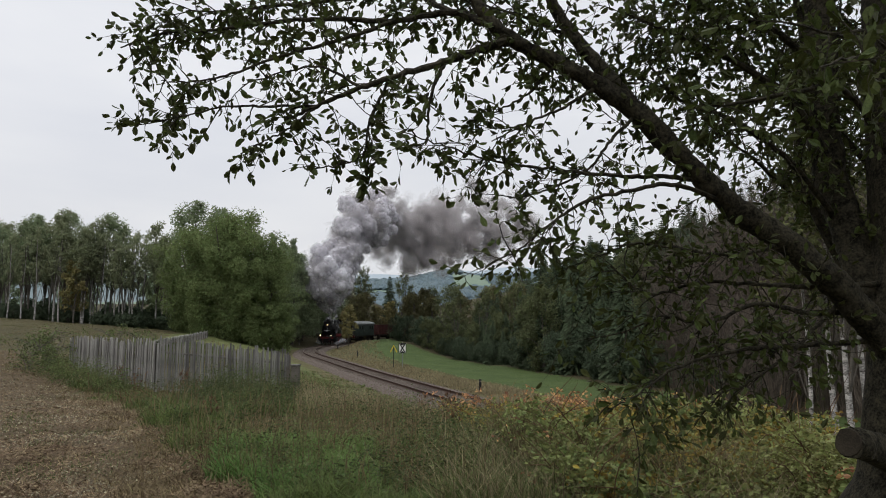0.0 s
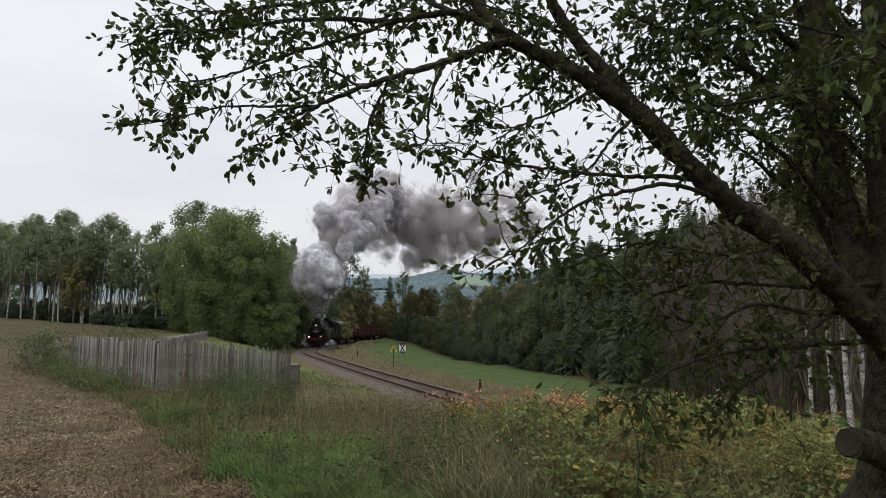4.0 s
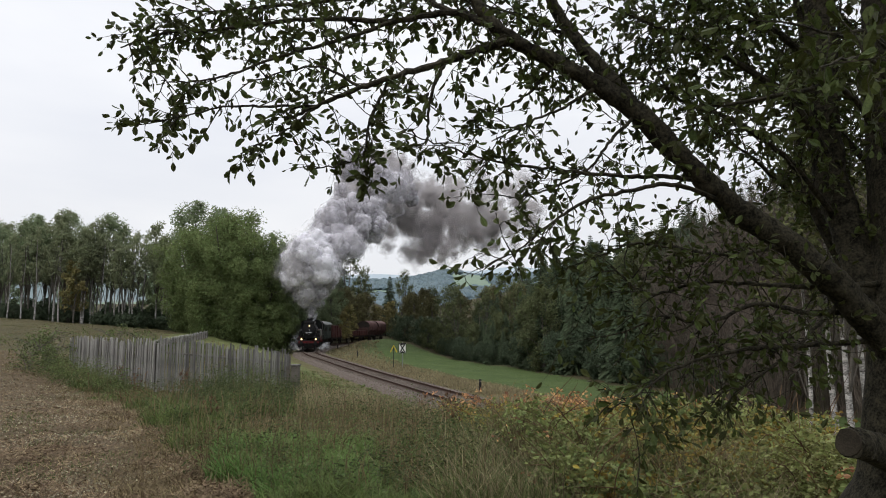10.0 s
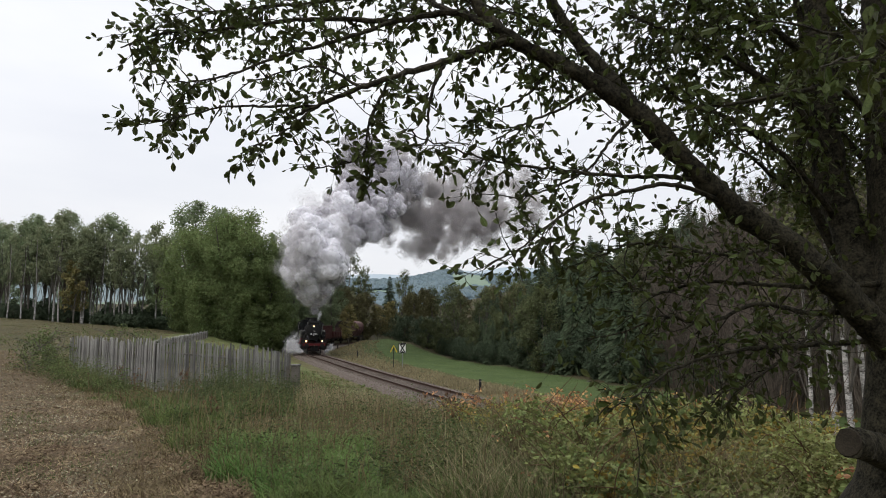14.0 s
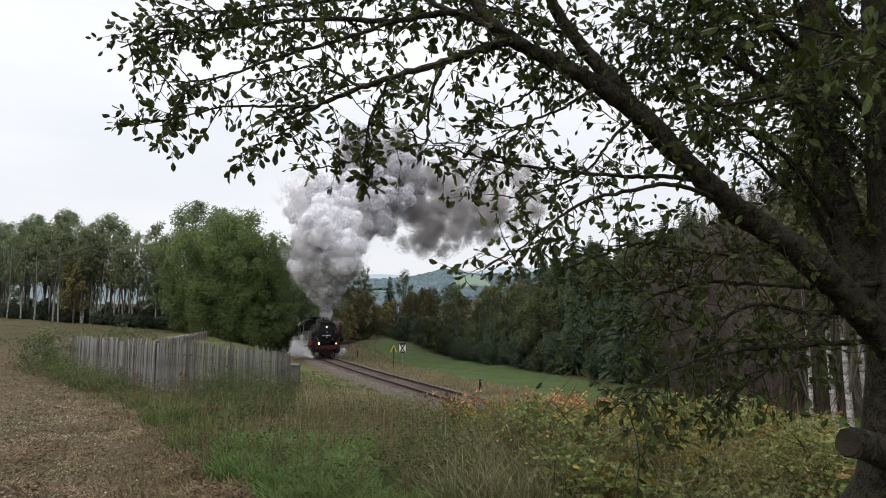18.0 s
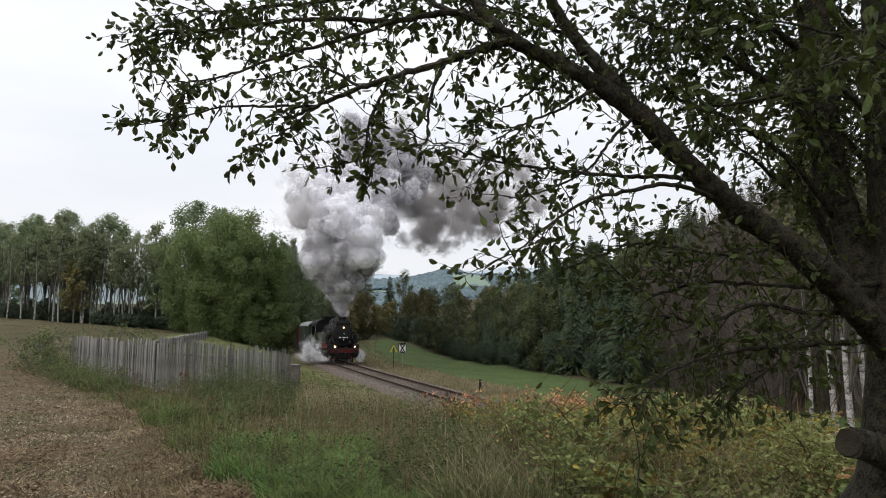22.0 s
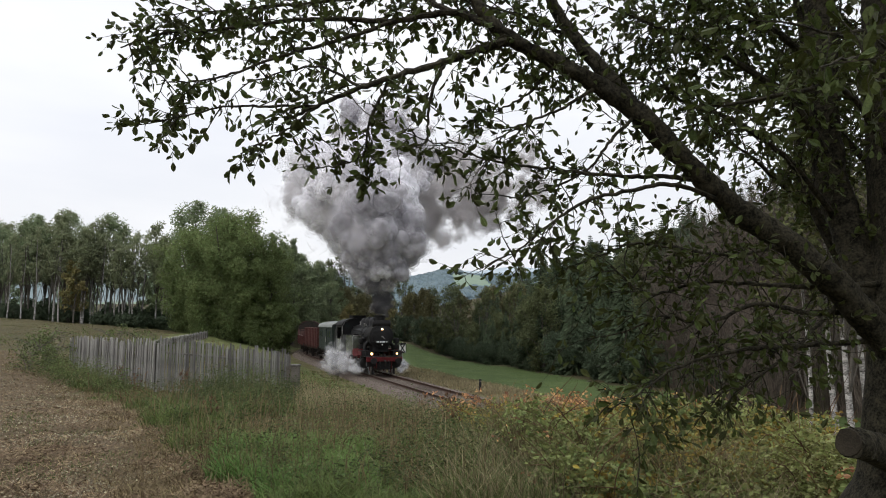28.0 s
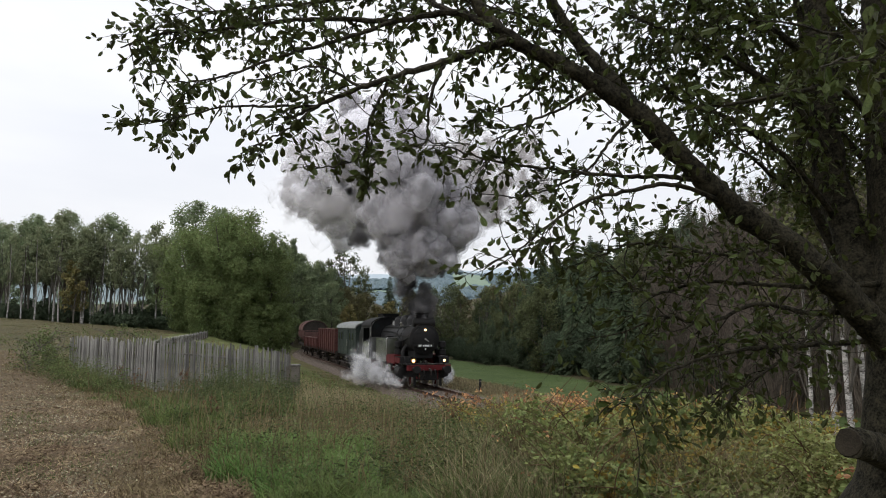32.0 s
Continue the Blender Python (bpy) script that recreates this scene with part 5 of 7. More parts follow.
SOFT_OLD = [billow_mesh("billow", 20 + k, SMOKE_OLD, False) for k in range(3)]
SOFT_THIN = [billow_mesh("billow", 60 + k, SMOKE_THIN, False) for k in range(3)]
SOFT_STEAM = [billow_mesh("billow", 30 + k, STEAM, False, 50) for k in range(3)]


def chimney_at(t):
    m = vehicle_pose(engine_front(t), 13.82)
    return m @ Vector((0, -4.75, 4.15))


def smoke_height(born):
    """How far the smoke of a moment climbs: highest where the engine works hardest in the bend."""
    return float(np.interp(born, [-30, -12, -5, 2, 7, 13, 20, 32], [16.0, 17.0, 20.0, 18.5, 13.5, 12.5, 11.5, 9.8]))


def smoke_rise(age, born):
    return smoke_height(born) * (1 - math.exp(-age / 3.3)) + (0.3 if born < 3 else 0.12) * age


def smoke_age(high, born):
    """The age at which smoke has climbed so high."""
    return -3.3 * math.log(1 - min(0.9, high / smoke_height(born)))


def smoke_path(puff, born, start, drift, held, age0):
    """A puff rides in the head of the plume until it is let go; then it slows, rises and stays behind."""
    stops = sorted(set([0.0] + [float(q) for q in range(33)] + ([born, born + 0.5] if 0 <= born < 31.4 else [])))
    breeze = Vector((float(np.interp(born, [-30, -8, 0, 5, 9, 12, 16], [1.5, 4.0, 8.5, 8.0, 5.0, 2.0, 0.0])), 0, 0))
    speed = (chimney_at(born + 0.5) - chimney_at(born - 0.5)) * 0.9
    rows = []
    for t in stops:
        if t < born - 1e-6:
            p = vehicle_pose(engine_front(t), 13.82) @ held
        else:
            gone = t - born
            p = start + drift * gone + breeze * (1 - math.exp(-gone / 4.5)) + speed * 0.9 * (1 - math.exp(-gone / 0.9)) + Vector((0, 0, smoke_rise(gone + age0, born)))
        rows.append((t, Matrix.Translation(p)))
    walk(puff, rows)


def fill_puff(puff, rng, born, shapes, n, s0, s1, r0, r1, pace=4.0):
    """Billows of a puff, spreading from a radius r0 to r1."""
    first = max(0.0, born)
    for j in range(n):
        d = Vector((rng.gauss(0, 1), rng.gauss(0, 1), rng.gauss(0, 1) * 0.85)).normalized() * (rng.random() ** 0.45)
        size = rng.uniform(s0, s1)
        b = tagged(part("billow", rng.choice(shapes), None, puff), kind="stuff")
        b.scale = (size, size, size * 0.95)
        spin = Euler((rng.uniform(0, 6), rng.uniform(0, 6), rng.uniform(0, 6))).to_matrix().to_4x4()
        rows = []
        for t in sorted(set([0.0, first] + [min(32.0, first + q) for q in (0.8, 2, 4, 7, 11, 16, 22, 32)])):
            gone = max(0.0, t - born)
            wide = r0 + (r1 - r0) * (1 - math.exp(-gone / pace)) + 0.09 * gone
            rows.append((t, Matrix.Translation(d * wide) @ Matrix.Rotation(0.04 * gone, 4, "X") @ spin))
        walk(b, rows)


def move_smoke():
    rng = random.Random(77)
    top = Vector((0, -4.75, 4.15))
    # small soft puffs straight from the chimney
    born = -3.0
    while born < 32.0:
        dark = born > 26.2
        puff = thing("smoke_puff", "small puff of dark smoke leaving the chimney" if dark else "small puff of grey smoke leaving the chimney", "smoke", "smoke plume")
        smoke_path(puff, born, chimney_at(born), Vector((0, 0, 0)), Vector((0, -2.0, 2.4)), 0.0)
        fill_puff(puff, rng, born, SOFT_DARK if dark else (SOFT_MID if born < 15 else SOFT_GREY), 4, 0.5, 1.05, 0.1, 3.0, 1.35)
        born += 0.23
    # large puffs: they form the head of the plume above the engine and are left behind one by one
    born = -27.0
    while born < 36.5:
        u = rng.random()
        drift = Vector((rng.uniform(-0.05, 0.12), rng.uniform(-0.08, 0.08), rng.uniform(-0.06, 0.1)))
        if born < -6:
            puff = thing("smoke_puff", "brownish-grey smoke hanging in the air", "smoke", "smoke plume")
            start = chimney_at(born) + Vector((0, 0, rng.uniform(-6.5, 2.0)))
            smoke_path(puff, born, start, drift, top, 2.0)
            fill_puff(puff, rng, born, SOFT_OLD, 12, 2.4, 4.4, 2.0, 6.4, 8.0)
            born += 1.25
            continue
        grey = born < 9 or born > 29.0
        high = (4.6 + 3.2 * u) if born < 9 else 2.4 + 5.0 * u ** 0.8
        wide = 0.2 + (0.6 if born > 29 else 0.68) * high
        puff = thing("smoke_puff", "billowing puff of grey smoke" if grey else "billowing puff of bright white smoke", "smoke", "smoke plume")
        smoke_path(puff, born, chimney_at(born), drift, top + Vector((0, 0.04 * high, high)), smoke_age(high, born))
        fill_puff(puff, rng, born, BILLOWS_MID if born > 29 else (BILLOWS_GREY if grey else BILLOWS), 9 if born < 9 else 7, 0.34 * wide, 0.56 * wide, 0.62 * wide, min(4.8, 1.5 * wide))
        if born < 4:
            fill_puff(puff, rng, born, SOFT_OLD, 6, 1.6, 3.2, 1.5, 6.0, 5.0)
        fill_puff(puff, rng, born, SOFT_GREY if grey else SOFT_THIN, 4, 0.5 * wide, 0.75 * wide, 0.6 * wide, min(5.2, 2.0 * wide))
        born += 0.9 if born < 9 else 1.15
    # thin smoke that lingers behind
    born = 4.0
    while born < 28.0:
        puff = thing("smoke_puff", "thin grey smoke lingering behind the engine", "smoke", "smoke plume")
        smoke_path(puff, born, chimney_at(born), Vector((rng.uniform(-0.12, 0.12), 0, rng.uniform(-0.05, 0.1))), top + Vector((0, 0.3, 6.0)), smoke_age(6.0, born))
        fill_puff(puff, rng, born, SOFT_THIN, 6, 1.5, 2.6, 1.6, 5.0, 6.0)
        born += 2.0


def move_steam():
    rng = random.Random(5)
    wisp = thing("steam_wisp", "thin white wisp of steam above the boiler", "steam", "cylinder steam")
    walk(wisp, [(float(t), vehicle_pose(engine_front(t), 13.82)) for t in range(33)])
    for j in range(9):
        b = tagged(part("billow", rng.choice(SOFT_STEAM), None, wisp), kind="stuff")
        s = 0.14 + 0.03 * j
        b.scale = (s, s, s * 1.2)
        ph = rng.uniform(0, 6.28)
        walk(b, [(t, Matrix.Translation((0.45 + 0.05 * j + 0.05 * math.sin(t * 2 + ph), -3.7 + 0.1 * j, 3.75 + 0.13 * j)) @ Matrix.Rotation(0.3 * t + ph, 4, "Z")) for t in [float(q) * 2 for q in range(17)]])
    for s, n in ((-1, 70), (1, 18)):
        cloud = thing("steam_cloud", "white steam blown from the cylinder beside the rails", "steam", "cylinder steam")
        walk(cloud, [(float(t), vehicle_pose(engine_front(t), 13.82)) for t in range(33)])
        for j in range(n):
            u = (j + rng.random()) / n
            if s < 0:
                p = Vector((-1.5 - 1.1 * u + rng.gauss(0, 0.3), -5.6 + 7.8 * u, 0.15 + rng.random() ** 2.0 * (0.25 + 1.8 * u)))
                size = 0.3 + 0.6 * u * rng.uniform(0.7, 1.2)
            else:
                p = Vector((1.35 + 0.9 * u, -5.2 + 2.0 * u, 0.2 + 0.6 * rng.random() * u))
                size = 0.25 + 0.32 * u
            b = tagged(part("billow", rng.choice(SOFT_STEAM), None, cloud), kind="stuff")
            b.scale = (size, size, size * 0.85)
            ph = rng.uniform(0, 6.28)
            walk(b, [(t, Matrix.Translation(p + Vector((0.15 * math.sin(t * 1.3 + ph), 0.2 * math.cos(t * 1.1 + ph), 0.1 * math.sin(t * 0.9 + ph) + 0.1))) @ Matrix.Rotation(0.3 * t + ph, 4, "Y")) for t in [float(q) * 2 for q in range(17)]])


# ---------------------------------------------------------------- the great tree beside the camera
def leaf_blades(anchors, size, rng, v, f, width=0.5):
    """Pointed oval leaves, folded along the rib. anchors: (place, direction)."""
    for c, d in anchors:
        s = size * rng.uniform(0.6, 1.25)
        d = d.normalized()
        w = d.cross(Vector((rng.gauss(0, 1), rng.gauss(0, 1), rng.gauss(0, 1))))
        if w.length < 1e-3:
            continue
        w = w.normalized() * s * width * 0.5
        n = d.cross(w).normalized() * s * 0.10
        curl = n * rng.uniform(-1.5, 1.5)
        o = len(v)
        v += [c, c + d * s * 0.22 + w * 0.6 + n * 0.6, c + d * s * 0.5 + w + n + curl * 0.3, c + d * s * 0.8 + w * 0.75 + n + curl * 0.7, c + d * s + curl, c + d * s * 0.8 - w * 0.75 + n + curl * 0.7, c + d * s * 0.5 - w + n + curl * 0.3, c + d * s * 0.22 - w * 0.6 + n * 0.6, c + d * s * 0.5 + curl * 0.3]
        f += [(o, o + 1, o + 8), (o + 1, o + 2, o + 8), (o + 2, o + 3, o + 8), (o + 3, o + 4, o + 8), (o + 4, o + 5, o + 8), (o + 5, o + 6, o + 8), (o + 6, o + 7, o + 8), (o + 7, o, o + 8)]


def build_great_tree():
    rng = random.Random(9)
    tree = thing("goat_willow", "old willow with a dark mossy trunk and overhanging leafy boughs", "tree")
    lv, lf = [], []
    tw = Build()

    def twig(p, d, length, r, leaves, size):
        """A thin wandering shoot with leaves along it."""
        q, pts = Vector(p), [Vector(p)]
        d = d.normalized()
        n = 5
        for k in range(n):
            d = (d + Vector((rng.gauss(0, 0.17), rng.gauss(0, 0.17), rng.gauss(-0.05, 0.15)))).normalized()
            q = q + d * length / n
            pts.append(q.copy())
        tw.tube(pts, [r * (1 - 0.8 * k / n) for k in range(n + 1)], 4, False)
        an = []
        for _ in range(leaves):
            t = rng.uniform(0.15, 1.0) * n
            i = min(int(t), n - 1)
            c = pts[i].lerp(pts[i + 1], t - i)
            e = (pts[i + 1] - pts[i]).normalized() * 0.5 + Vector((rng.gauss(0, 0.6), rng.gauss(0, 0.6), rng.gauss(-0.25, 0.6)))
            an.append((c, e))
        an.append((pts[-1], d))
        leaf_blades(an, size, rng, lv, lf)
        return pts

    def bough(points, r0, r1, shoots, length=0.42, leaves=7, size=0.054, first=0.1, sides=8, name="branch", down=0.0):
        pts = catmull(points, 8 if r0 < 0.04 else 26)
        for i in range(1, len(pts) - 1 if r0 < 0.04 else 0):
            pts[i] = pts[i] + Vector((rng.gauss(0, 1), rng.gauss(0, 1), rng.gauss(0, 1))) * 0.003
        n = len(pts) - 1
        rad = [(r0 + (r1 - r0) * (i / n) ** 0.8) * (1 + (0.07 if r0 < 0.04 else 0.0) * math.sin(i * 1.9)) for i in range(n + 1)]
        wood = Build().tube(pts, rad, sides)
        if r0 > 0.04:
            wood.v = [tuple(Vector(q) + Vector((noise.noise(Vector(q) * 7), noise.noise(Vector(q) * 7 + Vector((7, 0, 0))), noise.noise(Vector(q) * 7 + Vector((0, 7, 0))))) * r0 * 0.16 + Vector((noise.noise(Vector(q) * 24), noise.noise(Vector(q) * 24 + Vector((5, 0, 0))), noise.noise(Vector(q) * 24 + Vector((0, 5, 0))))) * r0 * 0.10) for q in wood.v]
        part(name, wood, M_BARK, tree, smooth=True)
        for _ in range(shoots):
            t = first + (1 - first) * rng.random() ** 0.8
            i = min(int(t * n), n - 1)
            along = (pts[i + 1] - pts[i]).normalized()
            d = along * rng.uniform(0.1, 0.9) + Vector((rng.gauss(0, 0.6), rng.gauss(0, 0.6), rng.gauss(-down, 0.6)))
            sp = twig(pts[i], d, length * 0.8 * rng.uniform(0.5, 1.35), 0.0042, max(2, leaves - 4), size)
            for _ in range(3):
                k = rng.randrange(1, 5)
                twig(sp[k], (sp[k] - sp[k - 1]) + Vector((rng.gauss(0, 0.05), rng.gauss(0, 0.05), rng.gauss(0, 0.05))), length * 0.45 * rng.uniform(0.5, 1.3), 0.0024, max(2, leaves // 2), size)

    # trunk, second stem, sawn stub
    trunk = catmull([(2.7, 4.3, 0.27), (2.8, 4.3, 0.91), (2.89, 4.3, 1.57), (2.98, 4.35, 2.44), (3.04, 4.4, 3.37), (3.14, 4.5, 4.44)], 8)
    bark = Build()
    sides = 26
    rad = [0.50 - 0.037 * min(i, 5.5) for i in range(len(trunk))]
    bark.tube(trunk, rad, sides)
    rings = len(trunk)
    for i in range(rings):
        for k in range(sides):
            a = 2 * math.pi * k / sides
            x, y, z = bark.v[i * sides + k]
            c = trunk[i]
            g = 1 + 0.05 * noise.noise((math.cos(a) * 3, math.sin(a) * 3, z * 1.2)) + 0.06 * math.sin(a * 5 + z) * max(0, 1.2 - z)
            bark.v[i * sides + k] = (c.x + (x - c.x) * g, c.y + (y - c.y) * g, z)
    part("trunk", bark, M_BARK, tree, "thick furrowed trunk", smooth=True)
    bough([(2.7, 4.3, 1.44), (2.64, 4.5, 2.11), (2.55, 4.6, 2.68), (2.54, 4.6, 3.26), (2.56, 4.6, 4.01)], 0.12, 0.09, 26, 0.55, 9, first=0.3, sides=24, name="stem")
    bough([(2.88, 4.8, 1.71), (2.54, 4.9, 2.62), (2.53, 4.9, 3.15), (2.58, 4.9, 3.74), (2.52, 4.9, 4.16)], 0.04, 0.02, 18, 0.5, 8, first=0.2)
    bough([(2.61, 4.12, 0.9), (2.43, 4.02, 0.96), (2.27, 3.93, 1.01), (2.17, 3.88, 1.03)], 0.10, 0.078, 0, name="sawn_stub", sides=14)
    part("sawn_end", Build().lathe([(0, 0.076), (0.012, 0.072), (0.014, 0.03)], (2.172, 3.881, 1.03), (-0.1, -0.05, 0.02), 14), M_CUT, tree, "weathered sawn face of the stub")
    # the great leaning bough
    bough([(2.73, 4.25, 1.44), (2.52, 4.2, 1.66), (2.24, 4.1, 1.92), (1.97, 4.05, 2.13), (1.67, 4.0, 2.32), (1.38, 3.95, 2.58), (1.1, 3.9, 2.85), (0.89, 3.9, 3.01), (0.64, 3.85, 3.12), (0.4, 3.8, 3.23), (0.24, 3.8, 3.37), (0.13, 3.8, 3.57)], 0.10, 0.028, 34, 0.45, 7, first=0.35, sides=24, name="bough")
    bough([(1.06, 3.9, 2.9), (0.93, 3.95, 3.1), (0.78, 4.0, 3.32), (0.67, 4.0, 3.49), (0.59, 4.0, 3.7)], 0.048, 0.03, 16, 0.45, 8, sides=10)
    bough([(0.38, 3.8, 3.23), (0.2, 3.75, 3.16), (0.02, 3.7, 3.07), (-0.19, 3.65, 2.99), (-0.43, 3.6, 2.89), (-0.66, 3.6, 2.79), (-0.81, 3.6, 2.72)], 0.03, 0.008, 18, 0.38, 8)
    bough([(0.02, 3.7, 3.07), (-0.05, 3.65, 2.91), (-0.08, 3.65, 2.75), (-0.09, 3.6, 2.6), (-0.23, 3.6, 2.56)], 0.012, 0.003, 4, 0.25, 4)
    bough([(0.24, 3.8, 3.33), (0.05, 3.9, 3.44), (-0.27, 3.9, 3.39), (-0.6, 3.9, 3.4), (-0.98, 3.9, 3.38), (-1.34, 3.9, 3.33), (-1.63, 3.9, 3.31), (-1.84, 3.9, 3.23)], 0.025, 0.004, 40, 0.34, 8)
    bough([(-0.27, 3.9, 3.39), (-0.55, 3.8, 3.24), (-0.89, 3.8, 3.14), (-1.2, 3.8, 3.03), (-1.42, 3.8, 2.99), (-1.56, 3.8, 3.0)], 0.014, 0.003, 17, 0.32, 8)
    bough([(-0.66, 3.6, 2.79), (-0.9, 3.6, 2.79), (-1.13, 3.6, 2.79), (-1.34, 3.6, 2.74), (-1.48, 3.6, 2.71)], 0.009, 0.003, 11, 0.26, 7)
    bough([(-0.66, 3.6, 2.79), (-0.79, 3.55, 2.66), (-0.9, 3.5, 2.58), (-1.02, 3.5, 2.51)], 0.007, 0.003, 8, 0.22, 6)
    bough([(-0.28, 3.65, 2.96), (-0.38, 3.6, 2.72), (-0.41, 3.6, 2.54), (-0.53, 3.55, 2.47), (-0.68, 3.5, 2.43)], 0.009, 0.003, 9, 0.24, 6)
    bough([(-0.39, 3.6, 2.66), (-0.35, 3.6, 2.51), (-0.38, 3.6, 2.44), (-0.4, 3.6, 2.4)], 0.005, 0.002, 6, 0.16, 5)
    bough([(0.05, 3.9, 3.44), (-0.22, 4.1, 3.65), (-0.63, 4.1, 3.61), (-1.04, 4.1, 3.57), (-1.31, 4.1, 3.54), (-1.55, 4.1, 3.54)], 0.02, 0.004, 34, 0.34, 9)
    bough([(-0.43, 3.6, 2.89), (-0.65, 3.7, 3.04), (-0.9, 3.7, 3.0), (-1.08, 3.7, 2.94)], 0.009, 0.003, 8, 0.3, 8)
    bough([(1.47, 3.97, 2.48), (1.16, 3.9, 2.48), (0.85, 3.8, 2.47), (0.6, 3.75, 2.49), (0.32, 3.7, 2.51), (0.05, 3.65, 2.58), (-0.2, 3.6, 2.65)], 0.016, 0.003, 17, 0.36, 7)
    bough([(1.63, 4.0, 2.34), (1.28, 3.8, 2.41), (0.98, 3.7, 2.36), (0.72, 3.6, 2.28), (0.53, 3.55, 2.15), (0.38, 3.5, 2.03), (0.22, 3.5, 1.95)], 0.016, 0.003, 18, 0.34, 7)
    bough([(0.89, 3.9, 3.01), (0.67, 3.8, 2.85), (0.45, 3.75, 2.74), (0.26, 3.7, 2.63)], 0.012, 0.003, 11, 0.35, 7)
    bough([(1.1, 3.9, 2.85), (0.92, 3.8, 2.66), (0.79, 3.8, 2.5), (0.53, 3.7, 2.36), (0.35, 3.7, 2.32)], 0.012, 0.003, 11, 0.34, 7)
    bough([(0.64, 3.85, 3.12), (0.49, 3.8, 2.94), (0.33, 3.75, 2.83), (0.2, 3.7, 2.75)], 0.01, 0.003, 9, 0.3, 7)
    bough([(0.78, 4.0, 3.32), (0.5, 4.1, 3.5), (0.27, 4.2, 3.62), (-0.01, 4.2, 3.73)], 0.015, 0.004, 40, 0.4, 8)
    # the dense right-hand side
    bough([(2.59, 4.6, 2.68), (2.17, 4.3, 3.04), (1.75, 4.1, 3.22), (1.38, 4.0, 3.35), (1.05, 4.0, 3.49)], 0.035, 0.008, 62, 0.45, 9)
    bough([(2.59, 4.6, 3.26), (2.12, 4.3, 3.48), (1.73, 4.2, 3.58), (1.39, 4.2, 3.73)], 0.03, 0.008, 65, 0.45, 9)
    bough([(2.65, 4.6, 2.23), (2.15, 4.3, 2.65), (1.73, 4.1, 2.86), (1.4, 4.0, 2.94), (1.21, 4.0, 3.15)], 0.025, 0.006, 41, 0.45, 9)
    bough([(2.81, 4.3, 2.61), (2.12, 3.6, 2.86), (1.78, 3.4, 2.81), (1.48, 3.3, 2.72), (1.26, 3.3, 2.69)], 0.02, 0.006, 16, 0.4, 7, size=0.07)
    bough([(2.96, 4.4, 3.3), (2.13, 3.4, 3.1), (1.85, 3.2, 3.01), (1.53, 3.0, 2.98)], 0.016, 0.005, 12, 0.4, 7, size=0.07)
    bough([(2.93, 4.4, 2.85), (1.92, 3.0, 2.75), (1.56, 2.6, 2.66), (1.32, 2.4, 2.55)], 0.012, 0.004, 7, 0.3, 6, size=0.075)
    bough([(3.44, 5.0, 2.28), (3.13, 5.1, 2.79), (2.79, 5.1, 3.3), (2.51, 5.1, 3.69), (2.32, 5.1, 4.04)], 0.03, 0.008, 65, 0.6, 9)
    bough([(3.67, 5.2, 3.03), (3.47, 5.3, 3.5), (3.23, 5.3, 3.91), (2.9, 5.3, 4.28)], 0.03, 0.008, 73, 0.6, 9)
    bough([(3.42, 5.0, 2.04), (2.94, 5.1, 2.37), (2.54, 5.1, 2.62), (2.18, 5.0, 2.89), (1.94, 5.0, 3.06)], 0.025, 0.006, 36, 0.55, 8)
    # unseen crown of boughs overhead, added to shade the right-hand side and trunk
    for x, y, z in ((1.6, 3.2, 4.75), (2.3, 2.6, 4.9), (3.2, 3.0, 5.0), (3.6, 4.6, 5.2), (2.4, 5.4, 5.1), (1.3, 4.6, 4.9)):
        bough([(3.08, 4.45, 4.0), ((3.1 + x) / 2, (4.45 + y) / 2, 4.55), (x, y, z)], 0.035, 0.006, 44, 0.6, 9, first=0.2)
    # low drooping branches
    bough([(2.7, 4.3, 1.91), (2.26, 4.2, 1.88), (1.81, 4.0, 1.88), (1.42, 3.9, 1.89), (1.11, 3.8, 1.82), (0.9, 3.8, 1.97)], 0.02, 0.004, 26, 0.5, 7, down=0.1)
    bough([(2.72, 4.3, 1.76), (2.22, 4.2, 1.72), (1.77, 4.0, 1.77), (1.44, 3.9, 1.66), (1.19, 3.8, 1.7), (0.95, 3.8, 1.61)], 0.02, 0.004, 26, 0.5, 7, down=0.2)
    bough([(2.74, 4.3, 1.57), (2.09, 4.1, 1.54), (1.62, 3.9, 1.52), (1.21, 3.7, 1.44), (0.98, 3.5, 1.34), (0.77, 3.4, 1.25)], 0.018, 0.003, 30, 0.42, 7, down=0.2)
    bough([(2.39, 4.2, 1.84), (1.95, 4.0, 1.51), (1.64, 3.9, 1.34), (1.42, 3.8, 1.29)], 0.014, 0.003, 20, 0.4, 7, down=0.3)
    bough([(1.97, 4.05, 2.13), (1.64, 3.9, 2.04), (1.3, 3.8, 2.06), (1.0, 3.7, 2.08), (0.8, 3.6, 2.0)], 0.014, 0.003, 25, 0.42, 7, down=0.2)
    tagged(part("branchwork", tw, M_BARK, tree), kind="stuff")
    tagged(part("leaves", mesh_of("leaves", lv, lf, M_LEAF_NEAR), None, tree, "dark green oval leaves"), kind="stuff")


build_great_tree()


